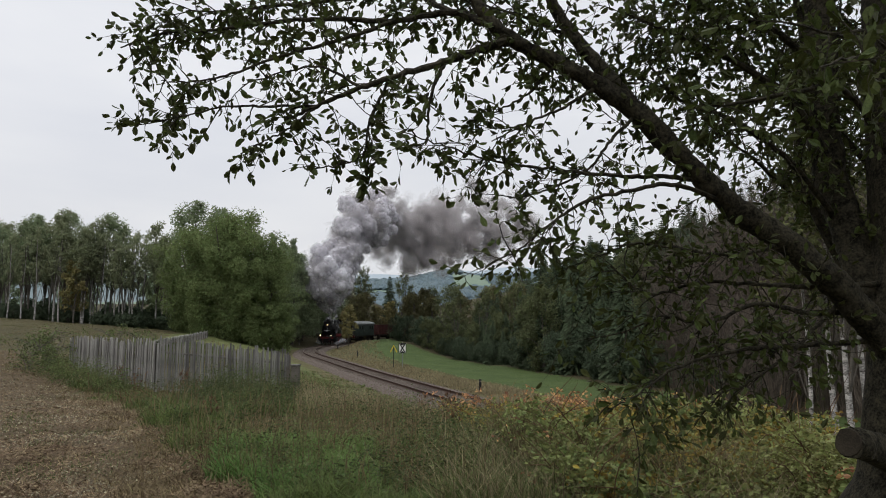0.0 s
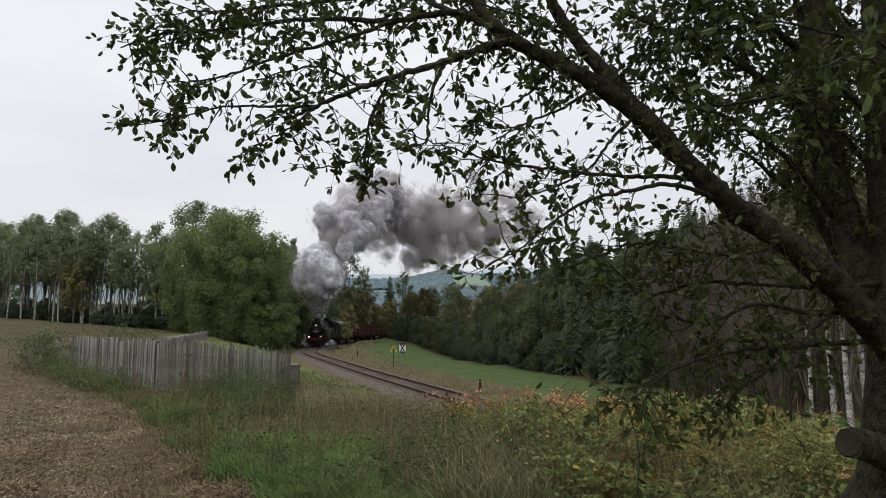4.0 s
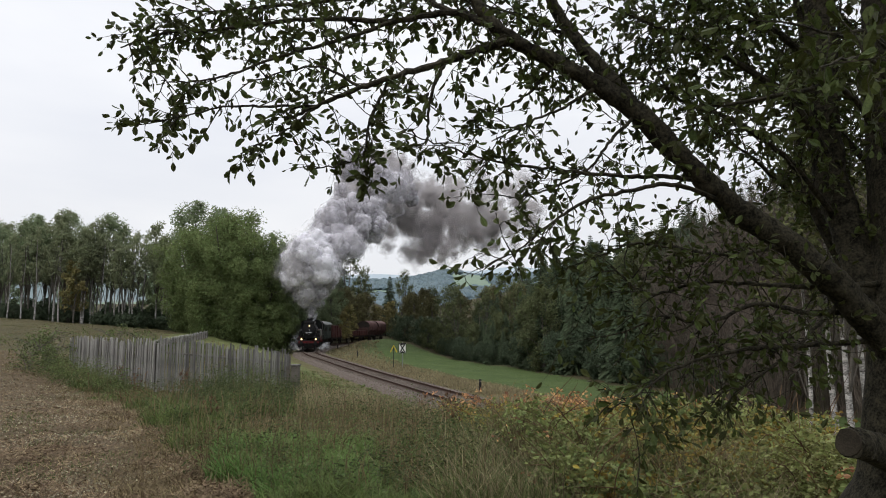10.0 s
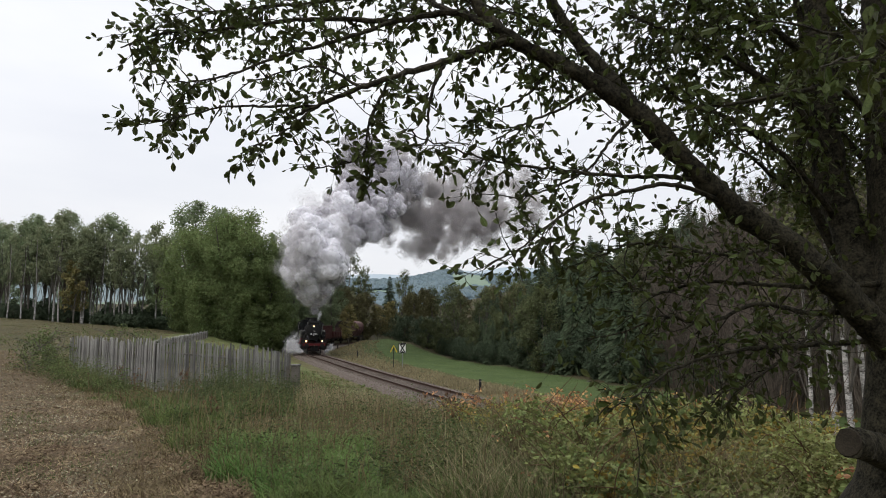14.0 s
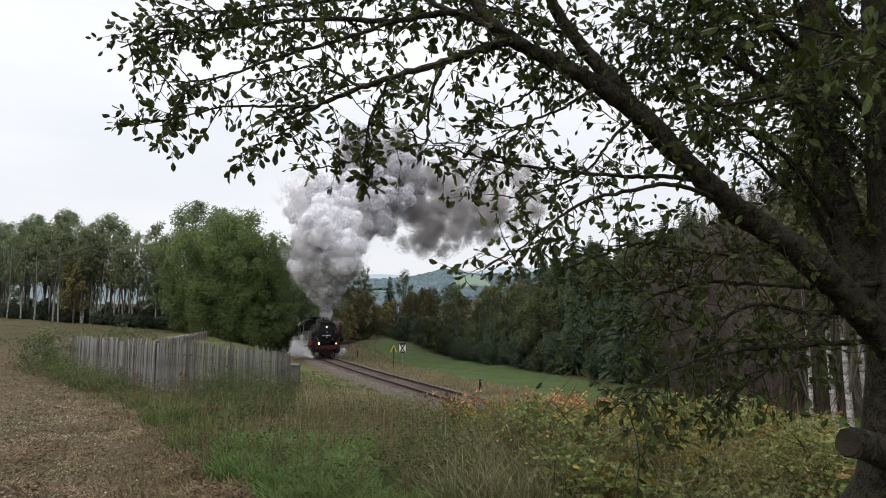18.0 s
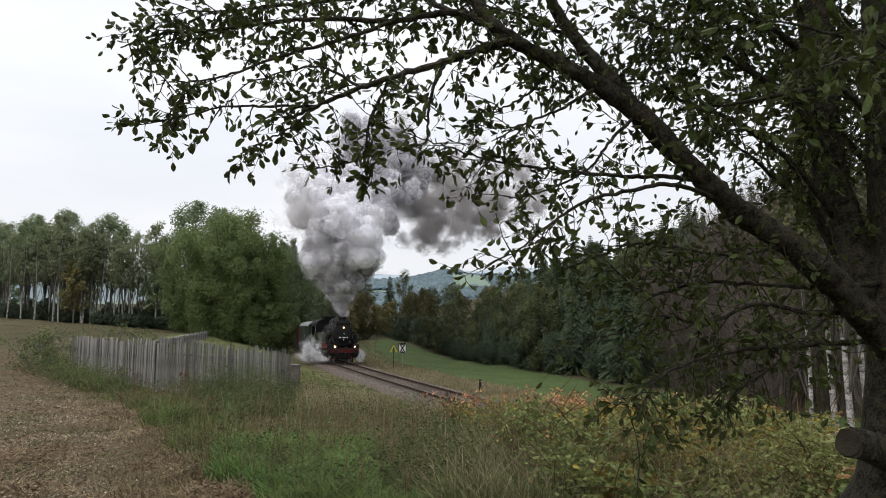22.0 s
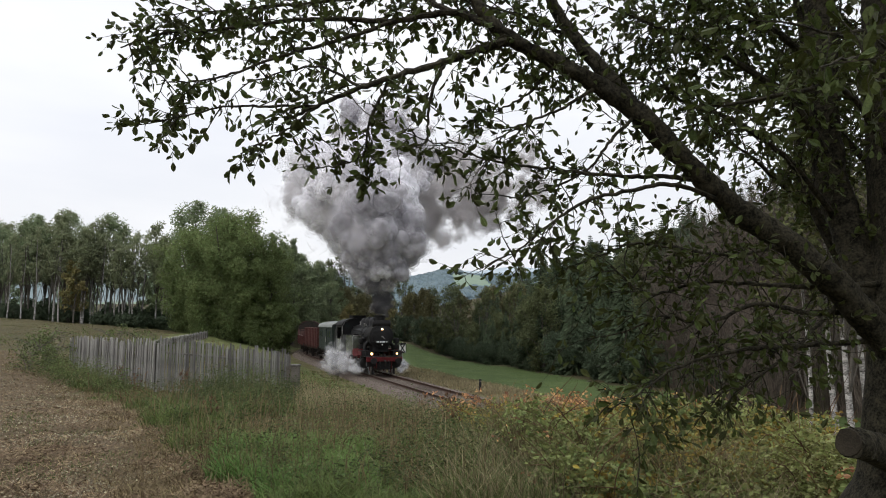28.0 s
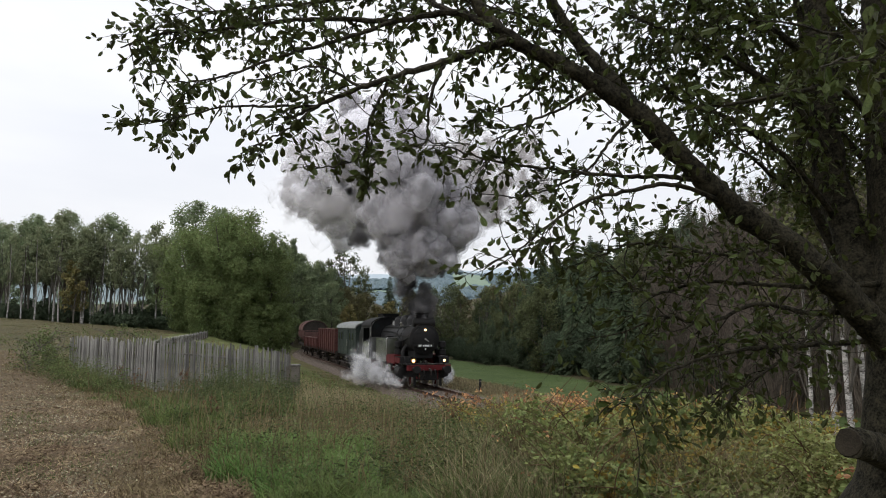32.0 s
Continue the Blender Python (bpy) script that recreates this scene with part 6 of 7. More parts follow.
# ---------------------------------------------------------------- fence, posts and signals
def build_fence(a, b, spacing, width, height, label, seed):
    rng = random.Random(seed)
    fence = thing("picket_fence", label, "fence", at=pose(*a[:2], 0))
    length = math.hypot(b[0] - a[0], b[1] - a[1])
    ang = math.degrees(math.atan2(b[1] - a[1], b[0] - a[0]))
    meshes = [Build().prism([(-width / 2, 0), (width / 2, 0), (width / 2, height * k), (width * 0.1, height * k + width * 0.35), (-width / 2, height * k)], -0.012, 0.012).mesh("picket", M_PICKET) for k in (0.95, 1.0, 1.04)]
    def level(t):
        return a[2] + (b[2] - a[2]) * t
    n = int(length / spacing)
    for k in range(n + 1):
        t = k / n
        x, y = (b[0] - a[0]) * t, (b[1] - a[1]) * t
        part("picket", rng.choice(meshes), None, fence, at=pose(x, y, level(t) + rng.uniform(-0.05, 0.05), rng.gauss(0, 1.0), rng.gauss(0, 0.8), ang))
    for z in (height * 0.25, height * 0.75):
        part("fence_rail", Build().tube([(0.05, 0.06, level(0) + z), (b[0] - a[0], b[1] - a[1] + 0.06, level(1) + z)], 0.035, 6), M_POST, fence)
    m = max(2, int(length / 2.6))
    for k in range(m + 1):
        t = k / m
        x, y = (b[0] - a[0]) * t, (b[1] - a[1]) * t
        part("fence_post", Build().tube([(x, y + 0.12, level(t) - 0.4), (x, y + 0.12, level(t) + height * 0.92)], 0.06, 8), M_POST, fence)


build_fence((-15.11, 29.0, -0.17), (-8.44, 21.0, -0.2), 0.105, 0.075, 1.36, "weathered grey wooden picket fence along the field", 1)
build_fence((-8.33, 20.9, -0.22), (-4.93, 22.8, -0.64), 0.062, 0.048, 1.48, "weathered grey picket fence of thin slats among weeds", 2)
build_fence((-18.66, 46.0, -0.33), (-28.41, 86.0, 0.0), 0.34, 0.30, 0.95, "long grey board fence running up to the wood", 3)

post = thing("old_gate_post", "squat weathered timber gate post", "post", at=pose(*(-4.56, 22.2, -0.58)))
part("shaft", Build().box(-0.125, 0.125, -0.11, 0.11, -0.4, 1.0, 0.03), M_BARKFAR, post)
part("cap", Build().box(-0.145, 0.145, -0.13, 0.13, 1.0, 1.05, 0.015), M_PICKET, post, "pale splintered top")
post = thing("old_gate_post", "dark rotten timber post beside the fence", "post", at=pose(*(-4.83, 22.4, -0.6)))
part("shaft", Build().tube([(0, 0, -0.4), (0.02, 0, 0.4), (0, 0.01, 1.0)], [0.08, 0.075, 0.06], 9), M_BARKFAR, post)


def ground_at(x, y):
    return pose(x, y, ground_z(x, y))


sign = thing("cross_board", "white trackside board with a black cross on a grey post", "railway sign", at=ground_at(-3.85, 68.0))
part("mast", Build().tube([(0, 0, -0.3), (0, 0, 2.5)], 0.035, 8), M_GALV, sign)
board = part("board", Build().box(-0.36, 0.36, -0.06, -0.04, 1.42, 2.36, 0.008), M_SIGNBLACK, sign, "white board with a black border")
part("white_field", Build().box(-0.31, 0.31, -0.066, -0.061, 1.47, 2.31), M_WHITE, board, "white field")
for s in (-1, 1):
    part("cross_bar", Build().add([(s * -0.31, -0.07, 1.49), (s * -0.17, -0.07, 1.49), (s * 0.31, -0.07, 2.29), (s * 0.17, -0.07, 2.29)], [(0, 1, 2, 3)]), M_SIGNBLACK, board)
for z, w in ((1.47, 1), (2.31, -1)):
    part("cross_bar", Build().add([(-0.2, -0.071, z), (0.2, -0.071, z), (0, -0.071, z + 0.18 * w)], [(0, 1, 2)]), M_SIGNBLACK, board)
arrow = thing("speed_marker", "yellow arrow-shaped marker on a thin black post", "railway sign", at=ground_at(-4.55, 66.0))
part("mast", Build().tube([(0, 0, -0.3), (0, 0, 2.05)], 0.035, 8), M_SIGNBLACK, arrow)
for s in (-1, 1):
    part("arrow_bar", Build().add([(0, -0.05, 2.0), (0, -0.05, 2.13), (s * 0.34, -0.05, 1.5), (s * 0.27, -0.05, 1.44), (0, -0.02, 2.0), (0, -0.02, 2.13), (s * 0.34, -0.02, 1.5), (s * 0.27, -0.02, 1.44)], [(0, 1, 2, 3), (4, 7, 6, 5), (0, 3, 7, 4), (1, 5, 6, 2), (2, 6, 7, 3)]), M_YELLOW, arrow, "yellow bar")
for x, y in ((2.17, 42.0), (-9.9, 83.0), (-15.6, 106.0)):
    st = thing("marker_post", "short black marker post with a pale top beside the track", "marker post", "marker posts", at=ground_at(x, y))
    part("shaft", Build().box(-0.07, 0.07, -0.05, 0.05, -0.2, 0.80, 0.01), M_SIGNBLACK, st)
    part("tip", Build().box(-0.04, 0.04, -0.058, -0.051, 0.64, 0.70), M_PICKET, st, "small white mark")


# ---------------------------------------------------------------- grass, weeds, brambles, hay
def scatter(rng, n, d0, d1, b0, b1, keep):
    """Places round the camera's bank, as dense near as far: bearings b0 to b1, distances d0 to d1."""
    out = []
    tries = 0
    while len(out) < n and tries < n * 8:
        tries += 1
        d = d0 * (d1 / d0) ** rng.random()
        b = rng.uniform(b0, b1)
        x, y = b * d, d
        if keep(x, y):
            out.append((x, y, ground_z(x, y), d))
    return out


def blades(places, rng, h0, h1, w, bend=0.5, per=3, short=False):
    v, f = [], []
    for x, y, z, d in places:
        k = 1 + d / 22
        tall = 1.0
        if short:
            clump = 0.8 + 0.75 * noise.noise((x * 1.5, y * 0.9, 77))
            q = from_line(x, y)[0]
            tall = (0.45 + 0.55 * smooth01((q - 6) / 5)) * clump
            if 16 < y < 23 and -9.8 < x < -6.9:
                tall *= 0.5
        for _ in range(per):
            a = rng.uniform(0, 6.28)
            h = rng.uniform(h0, h1) * tall
            lean = Vector((math.cos(a), math.sin(a), 0)) * h * bend * rng.uniform(0.2, 1.0)
            side = Vector((-math.sin(a + rng.uniform(-1, 1)), math.cos(a), 0)) * w * k * rng.uniform(0.6, 1.3)
            p = Vector((x + rng.gauss(0, 0.06), y + rng.gauss(0, 0.06), z - 0.03))
            o = len(v)
            v += [p - side, p + side, p + lean * 0.35 + Vector((0, 0, h * 0.6)) + side * 0.7, p + lean * 0.35 + Vector((0, 0, h * 0.6)) - side * 0.7, p + lean + Vector((0, 0, h * rng.uniform(0.85, 1.0)))]
            f += [(o, o + 1, o + 2, o + 3), (o + 3, o + 2, o + 4)]
    return v, f


def in_verge(x, y):
    q = from_line(x, y)[0]
    return q > 2.1 and field_edge(x, y) < 0.02 + 0.4 * max(0, noise.noise((x * 1.1, y * 1.1, 12))) and y < 80


def green_patch(x, y):
    return in_verge(x, y) and noise.noise((x * 0.35, y * 0.3, 8)) + 0.25 * noise.noise((x, y, 3)) > -0.05


def dry_patch(x, y):
    return in_verge(x, y) and (noise.noise((x * 0.35, y * 0.3, 8)) < 0.12 or from_line(x, y)[0] < 7)


def is_bramble(x, y):
    q = from_line(x, y)[0]
    if q > 2.5 and ((x - 0.75) / 0.8) ** 2 + ((y - 15.0) / 1.2) ** 2 < 1 + 0.5 * noise.noise((x, y, 44)):
        return True
    return 2.5 < q and y < (19 if x < 3 else 31) and x > -0.2 + 0.05 * y - 0.9 * noise.noise((y * 0.4, x * 0.4, 1)) and x > -0.6 + 0.045 * (y - 7) and x > 0.115 * (y - 8.5) - 0.25 and (y < 8 or x > 0.072 * y) and x > 0.95 - 0.11 * (y - 7) + 0.5 * noise.noise((x * 0.9, y * 0.9, 14))


def build_plants():
    rng = random.Random(3)
    far = lambda x, y: not is_bramble(x, y)
    g = scatter(rng, 16500, 3.0, 60, -0.66, 0.6, lambda x, y: green_patch(x, y) and far(x, y))
    new_stuff("long_grass", blades(g, rng, 0.10, 0.42, 0.0055, 1.0, 6, True), M_GRASS, "long green grass on the bank", "grass")
    g = scatter(rng, 4200, 5.4, 75, -0.62, 0.5, lambda x, y: dry_patch(x, y) and far(x, y))
    new_stuff("dry_grass", blades(g, rng, 0.2, 0.55, 0.0035, 0.8, 4, True), M_DRY, "tall dry grass and stalks on the bank", "grass")
    g = scatter(rng, 1300, 6.5, 45, -0.6, 0.4, lambda x, y: in_verge(x, y) and far(x, y))
    new_stuff("tall_stalks", blades(g, rng, 0.5, 0.95, 0.004, 0.3, 2, True), M_DRY, "scattered tall dry stalks on the bank", "grass")
    g = scatter(rng, 5200, 40, 115, -0.25, 0.3, lambda x, y: -9 < from_line(x, y)[0] < -2.6)
    new_stuff("trackside_grass", blades(g, rng, 0.08, 0.3, 0.005, 0.7, 4), M_STRAW, "straw-coloured grass beside the track", "grass")
    g = scatter(rng, 5200, 30, 120, -0.25, 0.35, lambda x, y: from_line(x, y)[0] < -5 and (x + 5.6) * 0.95 + (y - 110) * 0.31 < 3)
    new_stuff("meadow_grass", blades(g, rng, 0.04, 0.10, 0.004, 0.5, 3), M_GRASS, "short green meadow grass", "grass")
    g = scatter(rng, 2600, 5.8, 10.2, -0.31, -0.16, lambda x, y: in_verge(x, y) and noise.noise((x * 1.1, y * 0.8, 51)) > -0.22)
    new_stuff("lush_grass", blades(g, rng, 0.08, 0.28, 0.007, 1.1, 6), M_LUSH, "bright green lush grass tufts on the bank", "grass")
    g = scatter(rng, 3600, 6.3, 9.6, -0.3, -0.1, lambda x, y: in_verge(x, y) and noise.noise((x * 1.3, y * 0.9, 53)) > -0.15)
    new_stuff("bright_grass", blades(g, rng, 0.1, 0.34, 0.006, 1.1, 5), M_LUSH, "bright green tussocks along the edge of the field", "grass")
    g = scatter(rng, 160, 7.0, 24, -0.45, 0.05, lambda x, y: in_verge(x, y) and noise.noise((x * 0.8, y * 0.6, 54)) > 0.25)
    new_stuff("rusty_grass", blades(g, rng, 0.2, 0.55, 0.004, 0.9, 7), M_DOCK, "rust-brown withered tussocks on the bank", "grass")
    g = scatter(rng, 2600, 12.5, 30, -0.2, 0.0, lambda x, y: in_verge(x, y) and noise.noise((x * 0.7, y * 0.5, 52)) > -0.2)
    new_stuff("seed_grass", blades(g, rng, 0.25, 0.6, 0.0028, 0.6, 4), M_STRAW, "pale seeding grass above the track", "grass")
    g = scatter(rng, 7000, 26, 104, -0.75, -0.2, lambda x, y: field_edge(x, y) > 0 and noise.noise((x * 0.2, y * 0.12, 33)) > -0.3)
    new_stuff("field_tufts", blades(g, rng, 0.04, 0.13, 0.004, 1.2, 4), M_DRY, "brown and faded grass tufts on the far field", "grass")
    g = scatter(rng, 4000, 40, 104, -0.75, -0.2, lambda x, y: field_edge(x, y) > 0 and noise.noise((x * 0.15, y * 0.1, 34)) > 0.0)
    new_stuff("field_aftergrowth", blades(g, rng, 0.03, 0.1, 0.004, 1.0, 4), M_GRASS, "green aftergrowth on the far field", "grass")
    # cut hay on the field
    v, f = [], []
    for x, y, z, d in scatter(rng, 84000, 3.0, 34, -0.75, 0.05, lambda x, y: field_edge(x, y) > -0.4 and noise.noise((x * 0.9, y * 0.6, 21)) + 0.6 * noise.noise((x * 3, y * 2, 22)) > -0.75 + 0.7 * rng.random()):
        a = rng.uniform(0, 6.28)
        ln = rng.uniform(0.01, 0.05) * (1 + d / 30)
        dv = Vector((math.cos(a), math.sin(a), rng.gauss(0.1, 0.3))) * ln
        sd = Vector((-math.sin(a), math.cos(a), rng.gauss(0, 0.5))) * 0.0018 * (1 + d / 12)
        p = Vector((x, y, z + 0.01 + 0.10 * max(0, noise.noise((x * 1.3, y * 1.3, 4))) * rng.random()))
        o = len(v)
        v += [p - sd, p + sd, p + dv + sd, p + dv - sd]
        f += [(o, o + 1, o + 2, o + 3)]
    for hx, hy, hr, hh in ((-2.6, 8.1, 0.42, 0.13), (-2.15, 7.1, 0.38, 0.15), (-3.3, 8.6, 0.35, 0.10), (-1.95, 6.75, 0.3, 0.12), (-4.1, 10.8, 0.5, 0.12), (-3.4, 10.0, 0.4, 0.10), (-4.9, 9.0, 0.45, 0.09), (-6.2, 13.0, 0.6, 0.12), (-7.4, 15.5, 0.7, 0.12), (-5.2, 7.4, 0.4, 0.08), (-8.6, 17.5, 0.7, 0.14), (-4.0, 7.2, 0.35, 0.08)):
        for _ in range(1100):
            a, r = rng.uniform(0, 6.28), hr * math.sqrt(rng.random()) * rng.uniform(0.8, 1.25)
            x, y = hx + math.cos(a) * r * 1.4, hy + math.sin(a) * r
            p = Vector((x, y, ground_z(x, y) + hh * max(0.0, 1 - (r / hr) ** 2) * rng.uniform(0.3, 1.0) + 0.01))
            a = rng.uniform(0, 6.28)
            dv = Vector((math.cos(a), math.sin(a), rng.gauss(0, 0.5))) * rng.uniform(0.04, 0.13)
            sd = Vector((-math.sin(a), math.cos(a), rng.gauss(0, 0.6))) * 0.0022
            o = len(v)
            v += [p - sd, p + sd, p + dv + sd, p + dv - sd]
            f += [(o, o + 1, o + 2, o + 3)]
    lv, lf = [], []
    for x, y, z, d in scatter(rng, 9000, 5.2, 30, -0.75, 0.0, lambda x, y: field_edge(x, y) > -0.1 and noise.noise((x * 0.7, y * 0.5, 91)) > -0.25 + 0.4 * rng.random()):
        leaf_blades([(Vector((x, y, z + rng.uniform(0.02, 0.06))), Vector((rng.gauss(0, 1), rng.gauss(0, 1), rng.gauss(0.1, 0.4))))], 0.022 * (1 + d / 22), rng, lv, lf, 0.55)
    new_stuff("leaf_litter", (lv, lf), M_LITTER, "pale dry leaf litter scattered over the stubble", "litter")
    new_stuff("cut_hay", (v, f), M_HAY, "brown cut hay and stubble lying on the field", "hay")
    g = scatter(rng, 2600, 5.2, 40, -0.75, 0.0, lambda x, y: field_edge(x, y) > 0 and noise.noise((x * 0.8, y * 0.5, 31)) > 0.12)
    new_stuff("field_grass", blades(g, rng, 0.03, 0.10, 0.003, 1.0, 4), M_GRASS, "short green grass sprouting on the mown field", "grass")
    g = scatter(rng, 5200, 5.2, 30, -0.75, 0.1, lambda x, y: -0.9 < field_edge(x, y) < 0.9 + 0.8 * noise.noise((x, y, 40)))
    new_stuff("dead_grass", blades(g, rng, 0.04, 0.15, 0.003, 1.9, 6), M_DRY, "brown dead grass along the edge of the field", "grass")
    # leafy weeds
    v, f = [], []
    for x, y, z, d in scatter(rng, 2300, 6, 32, -0.55, 0.35, lambda x, y: in_verge(x, y) and far(x, y) and noise.noise((x * 0.5, y * 0.5, 6)) > -0.25):
        h = rng.uniform(0.2, 0.6)
        pts = [Vector((x + rng.gauss(0, 0.12), y + rng.gauss(0, 0.12), z + h * rng.random() ** 0.7)) for _ in range(14)]
        leaf_blades([(p, Vector((rng.gauss(0, 1), rng.gauss(0, 1), rng.uniform(-0.2, 0.8)))) for p in pts], 0.036, rng, v, f, 0.4)
    # nettles along the foot of the fence
    for k in range(900):
        t = rng.random()
        if k % 2:
            x, y = -14.9 + 6.7 * t, 27.4 - 7.0 * t
        else:
            x, y = -8.3 + 3.4 * t, 20.3 + 2.0 * t
        off = rng.uniform(0.15, 1.3)
        x, y = x - off * 0.35, y - off
        z = ground_z(x, y)
        if (not k % 2 and t < 0.5) or (k % 2 and t > 0.93):
            continue
        h = rng.uniform(0.35, 1.05)
        pts = [Vector((x + rng.gauss(0, 0.1), y + rng.gauss(0, 0.1), z + h * rng.random())) for _ in range(16)]
        leaf_blades([(p, Vector((rng.gauss(0, 1), rng.gauss(0, 1), rng.uniform(-0.4, 0.6)))) for p in pts], 0.06, rng, v, f, 0.4)
    # ranker clumps here and there
    rv, rf = [], []
    by_fence = scatter(rng, 130, 13.5, 21.2, -0.36, -0.21, lambda x, y: in_verge(x, y) and y < 20.6 + 0.55 * (x + 8.3))
    for x0, y0, z0, d in by_fence + scatter(rng, 150, 6.2, 28, -0.5, 0.35, lambda x, y: in_verge(x, y) and far(x, y)):
        big = rng.uniform(0.4, 1.25)
        for _ in range(int(120 * big)):
            a, r = rng.uniform(0, 6.28), 0.42 * big * math.sqrt(rng.random())
            p = Vector((x0 + math.cos(a) * r, y0 + math.sin(a) * r, z0 + 0.7 * big * rng.random() * (1.1 - r)))
            leaf_blades([(p, Vector((rng.gauss(0, 1), rng.gauss(0, 1), rng.uniform(-0.3, 0.7))))], 0.046, rng, rv, rf, 0.35)
    new_stuff("rank_weeds", (rv, rf), M_RANK, "dark rank weeds in clumps on the bank", "weeds")
    dv, df = [], []
    for x0, y0, z0, d in scatter(rng, 7, 7, 24, -0.5, 0.2, in_verge) + [(*(-5.66, 16.5, -0.38), 0), (*(-6.59, 18.5, -0.12), 0), (*(-3.79, 11.5, -0.25), 0)]:
        for _ in range(9):
            a, r = rng.uniform(0, 6.28), rng.uniform(0, 0.22)
            h = rng.uniform(0.35, 0.85)
            for _ in range(16):
                p = Vector((x0 + math.cos(a) * r, y0 + math.sin(a) * r, z0 + h * rng.uniform(0.25, 1.0))) + Vector((rng.gauss(0, 0.02), rng.gauss(0, 0.02), 0))
                leaf_blades([(p, Vector((rng.gauss(0, 0.6), rng.gauss(0, 0.6), 1)))], 0.06, rng, dv, df, 0.4)
    new_stuff("dock_stalks", (dv, df), M_DOCK, "rust-brown seed stalks of dock on the bank", "weeds")
    new_stuff("weeds", (v, f), M_WEED, "leafy green weeds and nettles among the grass", "weeds")
    # brambles
    sets = {"bramble": (M_BRAMBLE, [], [], "green and yellowing bramble leaves over the bank"), "yellow_bramble": (M_BRAMBLE_Y, [], [], "yellow autumn bramble leaves"), "red_bramble": (M_BRAMBLE_R, [], [], "orange-red autumn bramble leaves")}
    canes = Build()
    for x, y, z, d in scatter(rng, 12500, 5.4, 31, -0.1, 0.75, is_bramble):
        top = 0.58 + 0.4 * noise.noise((x * 0.6, y * 0.6, 9)) + 0.3 * noise.noise((x * 1.7, y * 1.7, 2))
        top = max(0.25, top) * (1 + 0.75 * smooth01((x - 1) / 4)) * (0.75 if x < 1.3 and y > 12 else 1.0)
        hue = noise.noise((x * 0.8, y * 0.5, 15)) + 0.5 * noise.noise((x * 2.6, y * 2.6, 3)) + rng.gauss(0, 0.14)
        kind = "bramble"
        if hue > 0.3:
            kind = "yellow_bramble"
        if hue < -0.72 or (y > 12 and hue < -0.5) or (y > 9.5 and 0.115 < x / y < 0.26 and noise.noise((x * 1.1, y * 0.6, 61)) + rng.gauss(0, 0.15) > -0.02):
            kind = "red_bramble"
        for _ in range(6):
            hh = top * (rng.random() ** 0.7)
            p = Vector((x + rng.gauss(0, 0.12), y + rng.gauss(0, 0.12), z + hh))
            leaf_blades([(p + Vector((rng.gauss(0, 0.03), rng.gauss(0, 0.03), 0)), Vector((rng.gauss(0, 1), rng.gauss(-0.3, 1), rng.gauss(0, 0.5)))) for _ in range(3)], rng.choice((0.028, 0.038, 0.048, 0.06)), rng, sets[kind][1], sets[kind][2], 0.62)
        if rng.random() < 0.06:
            a = rng.uniform(0, 6.28)
            e = Vector((x + math.cos(a) * 0.5, y + math.sin(a) * 0.5, z + top * rng.uniform(0.9, 1.35)))
            canes.tube(catmull([Vector((x, y, z)), Vector((x + math.cos(a) * 0.15, y + math.sin(a) * 0.15, z + top * 0.8)), e], 3), [0.006, 0.006, 0.005, 0.005, 0.004, 0.004, 0.002], 4, False)
    g = scatter(rng, 5200, 6.0, 30, -0.1, 0.75, lambda x, y: is_bramble(x, y) and noise.noise((x * 0.9, y * 0.7, 71)) > -0.15)
    new_stuff("bramble_straw", blades(g, rng, 0.4, 1.0, 0.0028, 0.8, 4), M_DRY, "straw-coloured grass stems growing through the brambles", "grass")
    g = scatter(rng, 4200, 6.0, 22, -0.1, 0.75, lambda x, y: is_bramble(x, y) and noise.noise((x * 0.8, y * 0.6, 72)) > -0.1)
    new_stuff("bramble_grass", blades(g, rng, 0.4, 0.9, 0.004, 0.9, 4), M_GRASS, "green grass growing through the brambles", "grass")
    g = scatter(rng, 1300, 5.3, 8.6, 0.0, 0.62, lambda x, y: from_line(x, y)[0] > 3)
    new_stuff("near_straw", blades(g, rng, 0.3, 0.8, 0.0026, 1.0, 4), M_STRAW, "pale straw tangled before the brambles", "grass")
    g = scatter(rng, 2200, 5.3, 8.2, 0.0, 0.62, lambda x, y: from_line(x, y)[0] > 3 and noise.noise((x * 1.2, y, 75)) > -0.1)
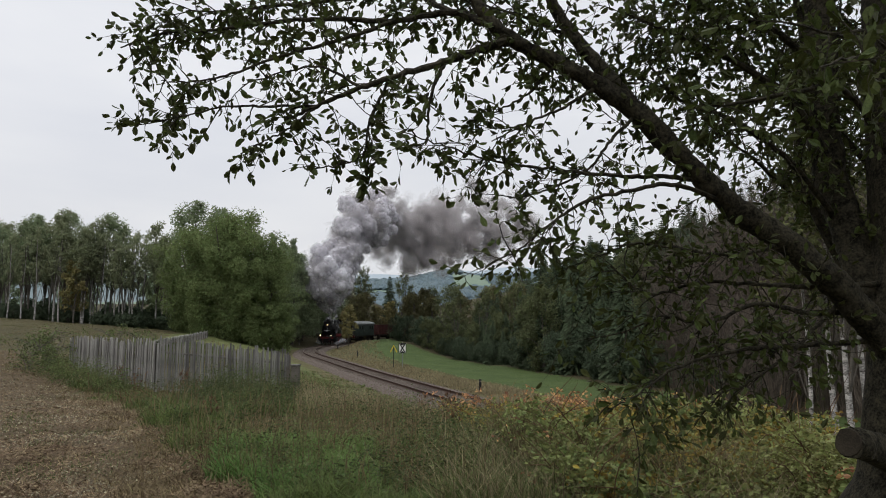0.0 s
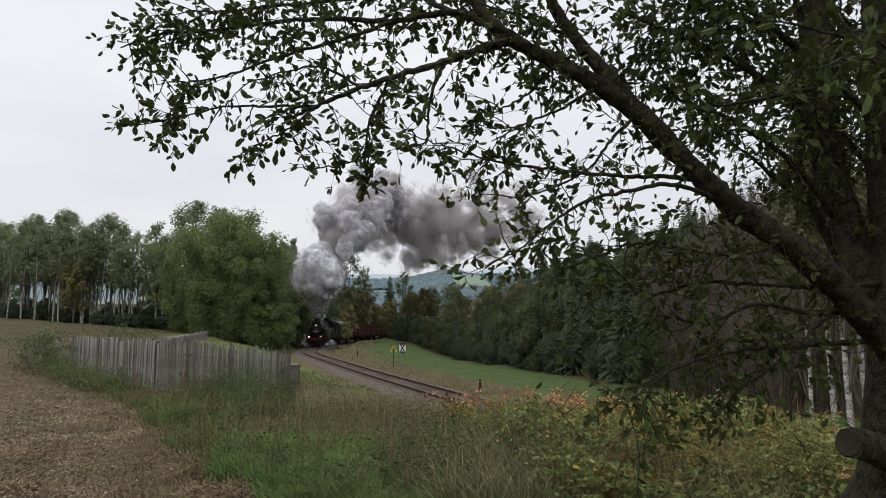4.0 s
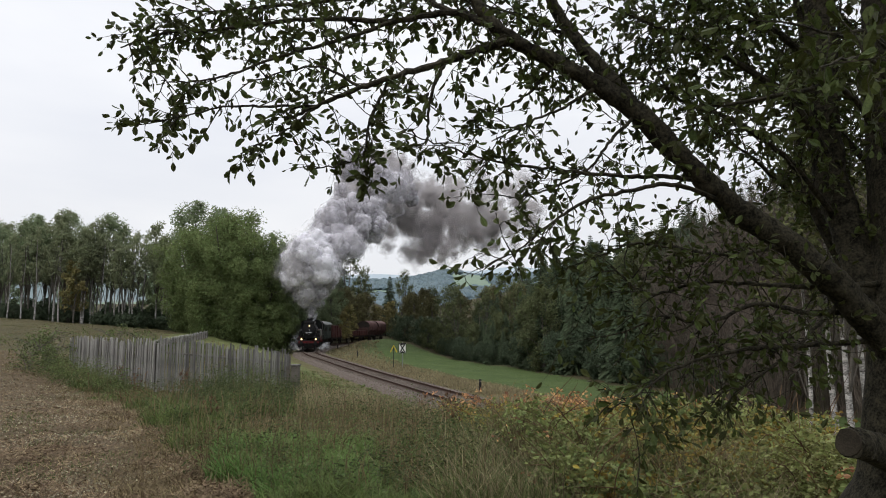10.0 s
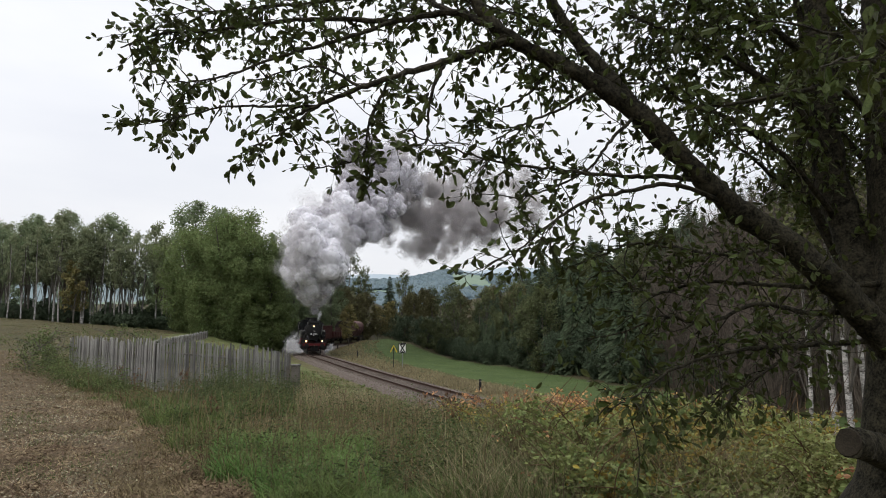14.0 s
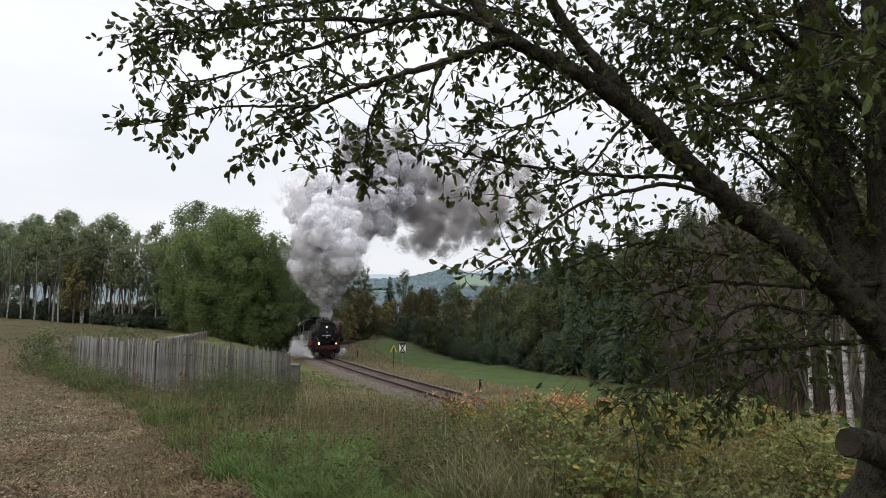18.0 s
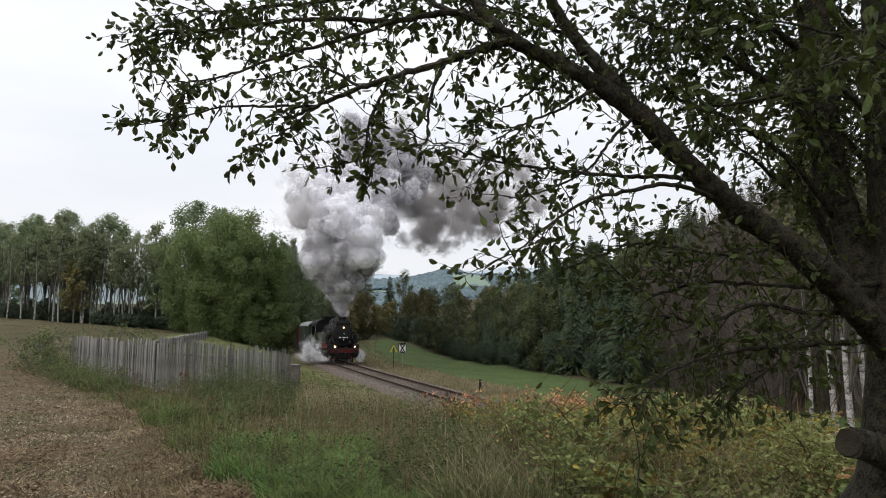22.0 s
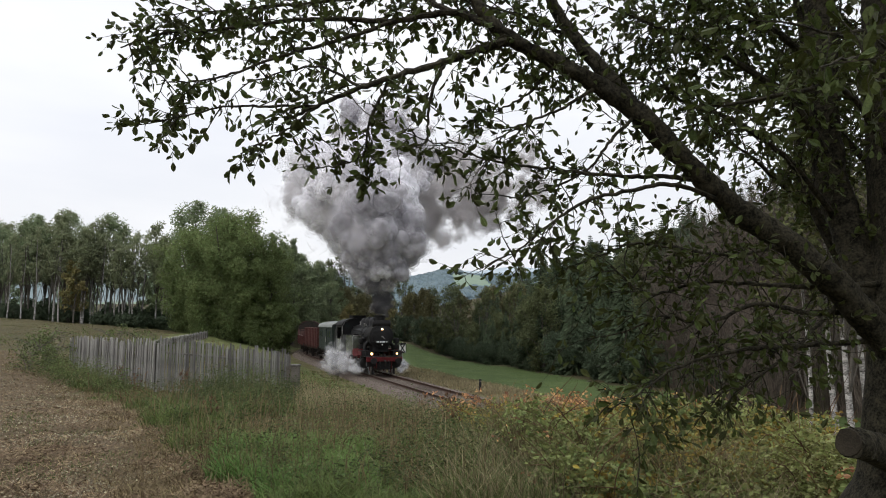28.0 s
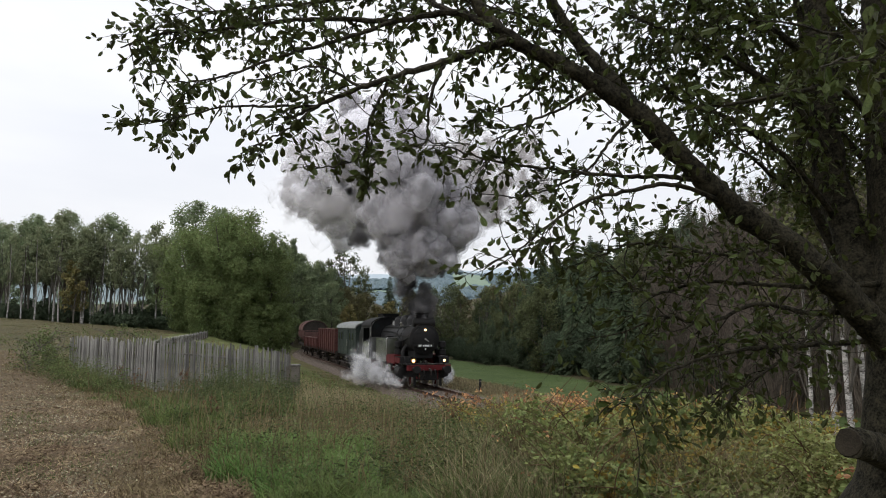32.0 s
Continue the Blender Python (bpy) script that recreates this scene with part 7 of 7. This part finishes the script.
    new_stuff("near_grass", blades(g, rng, 0.25, 0.6, 0.004, 1.0, 4), M_GRASS, "green grass tangled before the brambles", "grass")
    # turned leaves along the top of the bramble bank
    for c, n in ((Vector((1.28, 15.0, 0.12)), 60), (Vector((2.08, 15.5, 0.02)), 110), (Vector((2.81, 16.0, 0.04)), 120), (Vector((3.71, 16.0, -0.02)), 90), (Vector((4.77, 15.0, 0.03)), 45), (Vector((1.59, 13.0, 0.05)), 40), (Vector((0.2, 15.2, 0.02)), 45), (Vector((0.75, 15.2, 0.08)), 60)):
        foot = ground_z(c.x, c.y)
        for _ in range(n):
            p = c + Vector((rng.gauss(0, 0.34), rng.gauss(0, 0.3), rng.gauss(-0.05, 0.12)))
            leaf_blades([(p, Vector((rng.gauss(0, 1), rng.gauss(-0.3, 1), rng.gauss(0, 0.6)))) for _ in range(3)], 0.075, rng, sets["red_bramble"][1], sets["red_bramble"][2], 0.55)
        for _ in range(7):
            q = c + Vector((rng.gauss(0, 0.3), rng.gauss(0, 0.3), rng.uniform(-0.1, 0.15)))
            canes.tube([Vector((q.x, q.y, foot)), (q + Vector((q.x, q.y, foot))) * 0.5 + Vector((0.05, 0, 0)), q], [0.007, 0.006, 0.003], 4, False)
    for k, (m, v, f, lb) in sets.items():
        new_stuff(k, (v, f), m, lb, "brambles")
    new_stuff("bramble_canes", (canes.v, canes.f), M_DOCK, "bare brown bramble canes", "brambles")


def new_stuff(name, data, mat, label, category):
    return tagged(new(name, mesh_of(name, data[0], data[1], mat)), label, category, kind="stuff")


build_plants()
field_bush = make_tree("rose_bush", 51, 1.7, 0.1, 1.1, 800, 0.06, M_WEED, M_BARKFAR, "scrubby bush with small dull green leaves behind the fence", "round", 30, 0.03, stems=4, spread=0.8)
stand(field_bush, [(-13.6, 31.5, 0.9), (-15.0, 32, 0.95), (-12.2, 29.5, 0.8), (-15.9, 29.0, 1.0), (-15.4, 28.0, 0.9), (-16.3, 28.2, 0.85)], "bushes at the fence", 19)


def motions():
    """All that moves: the train, its smoke and its steam."""
    move_train()
    move_smoke()
    move_steam()


motions()
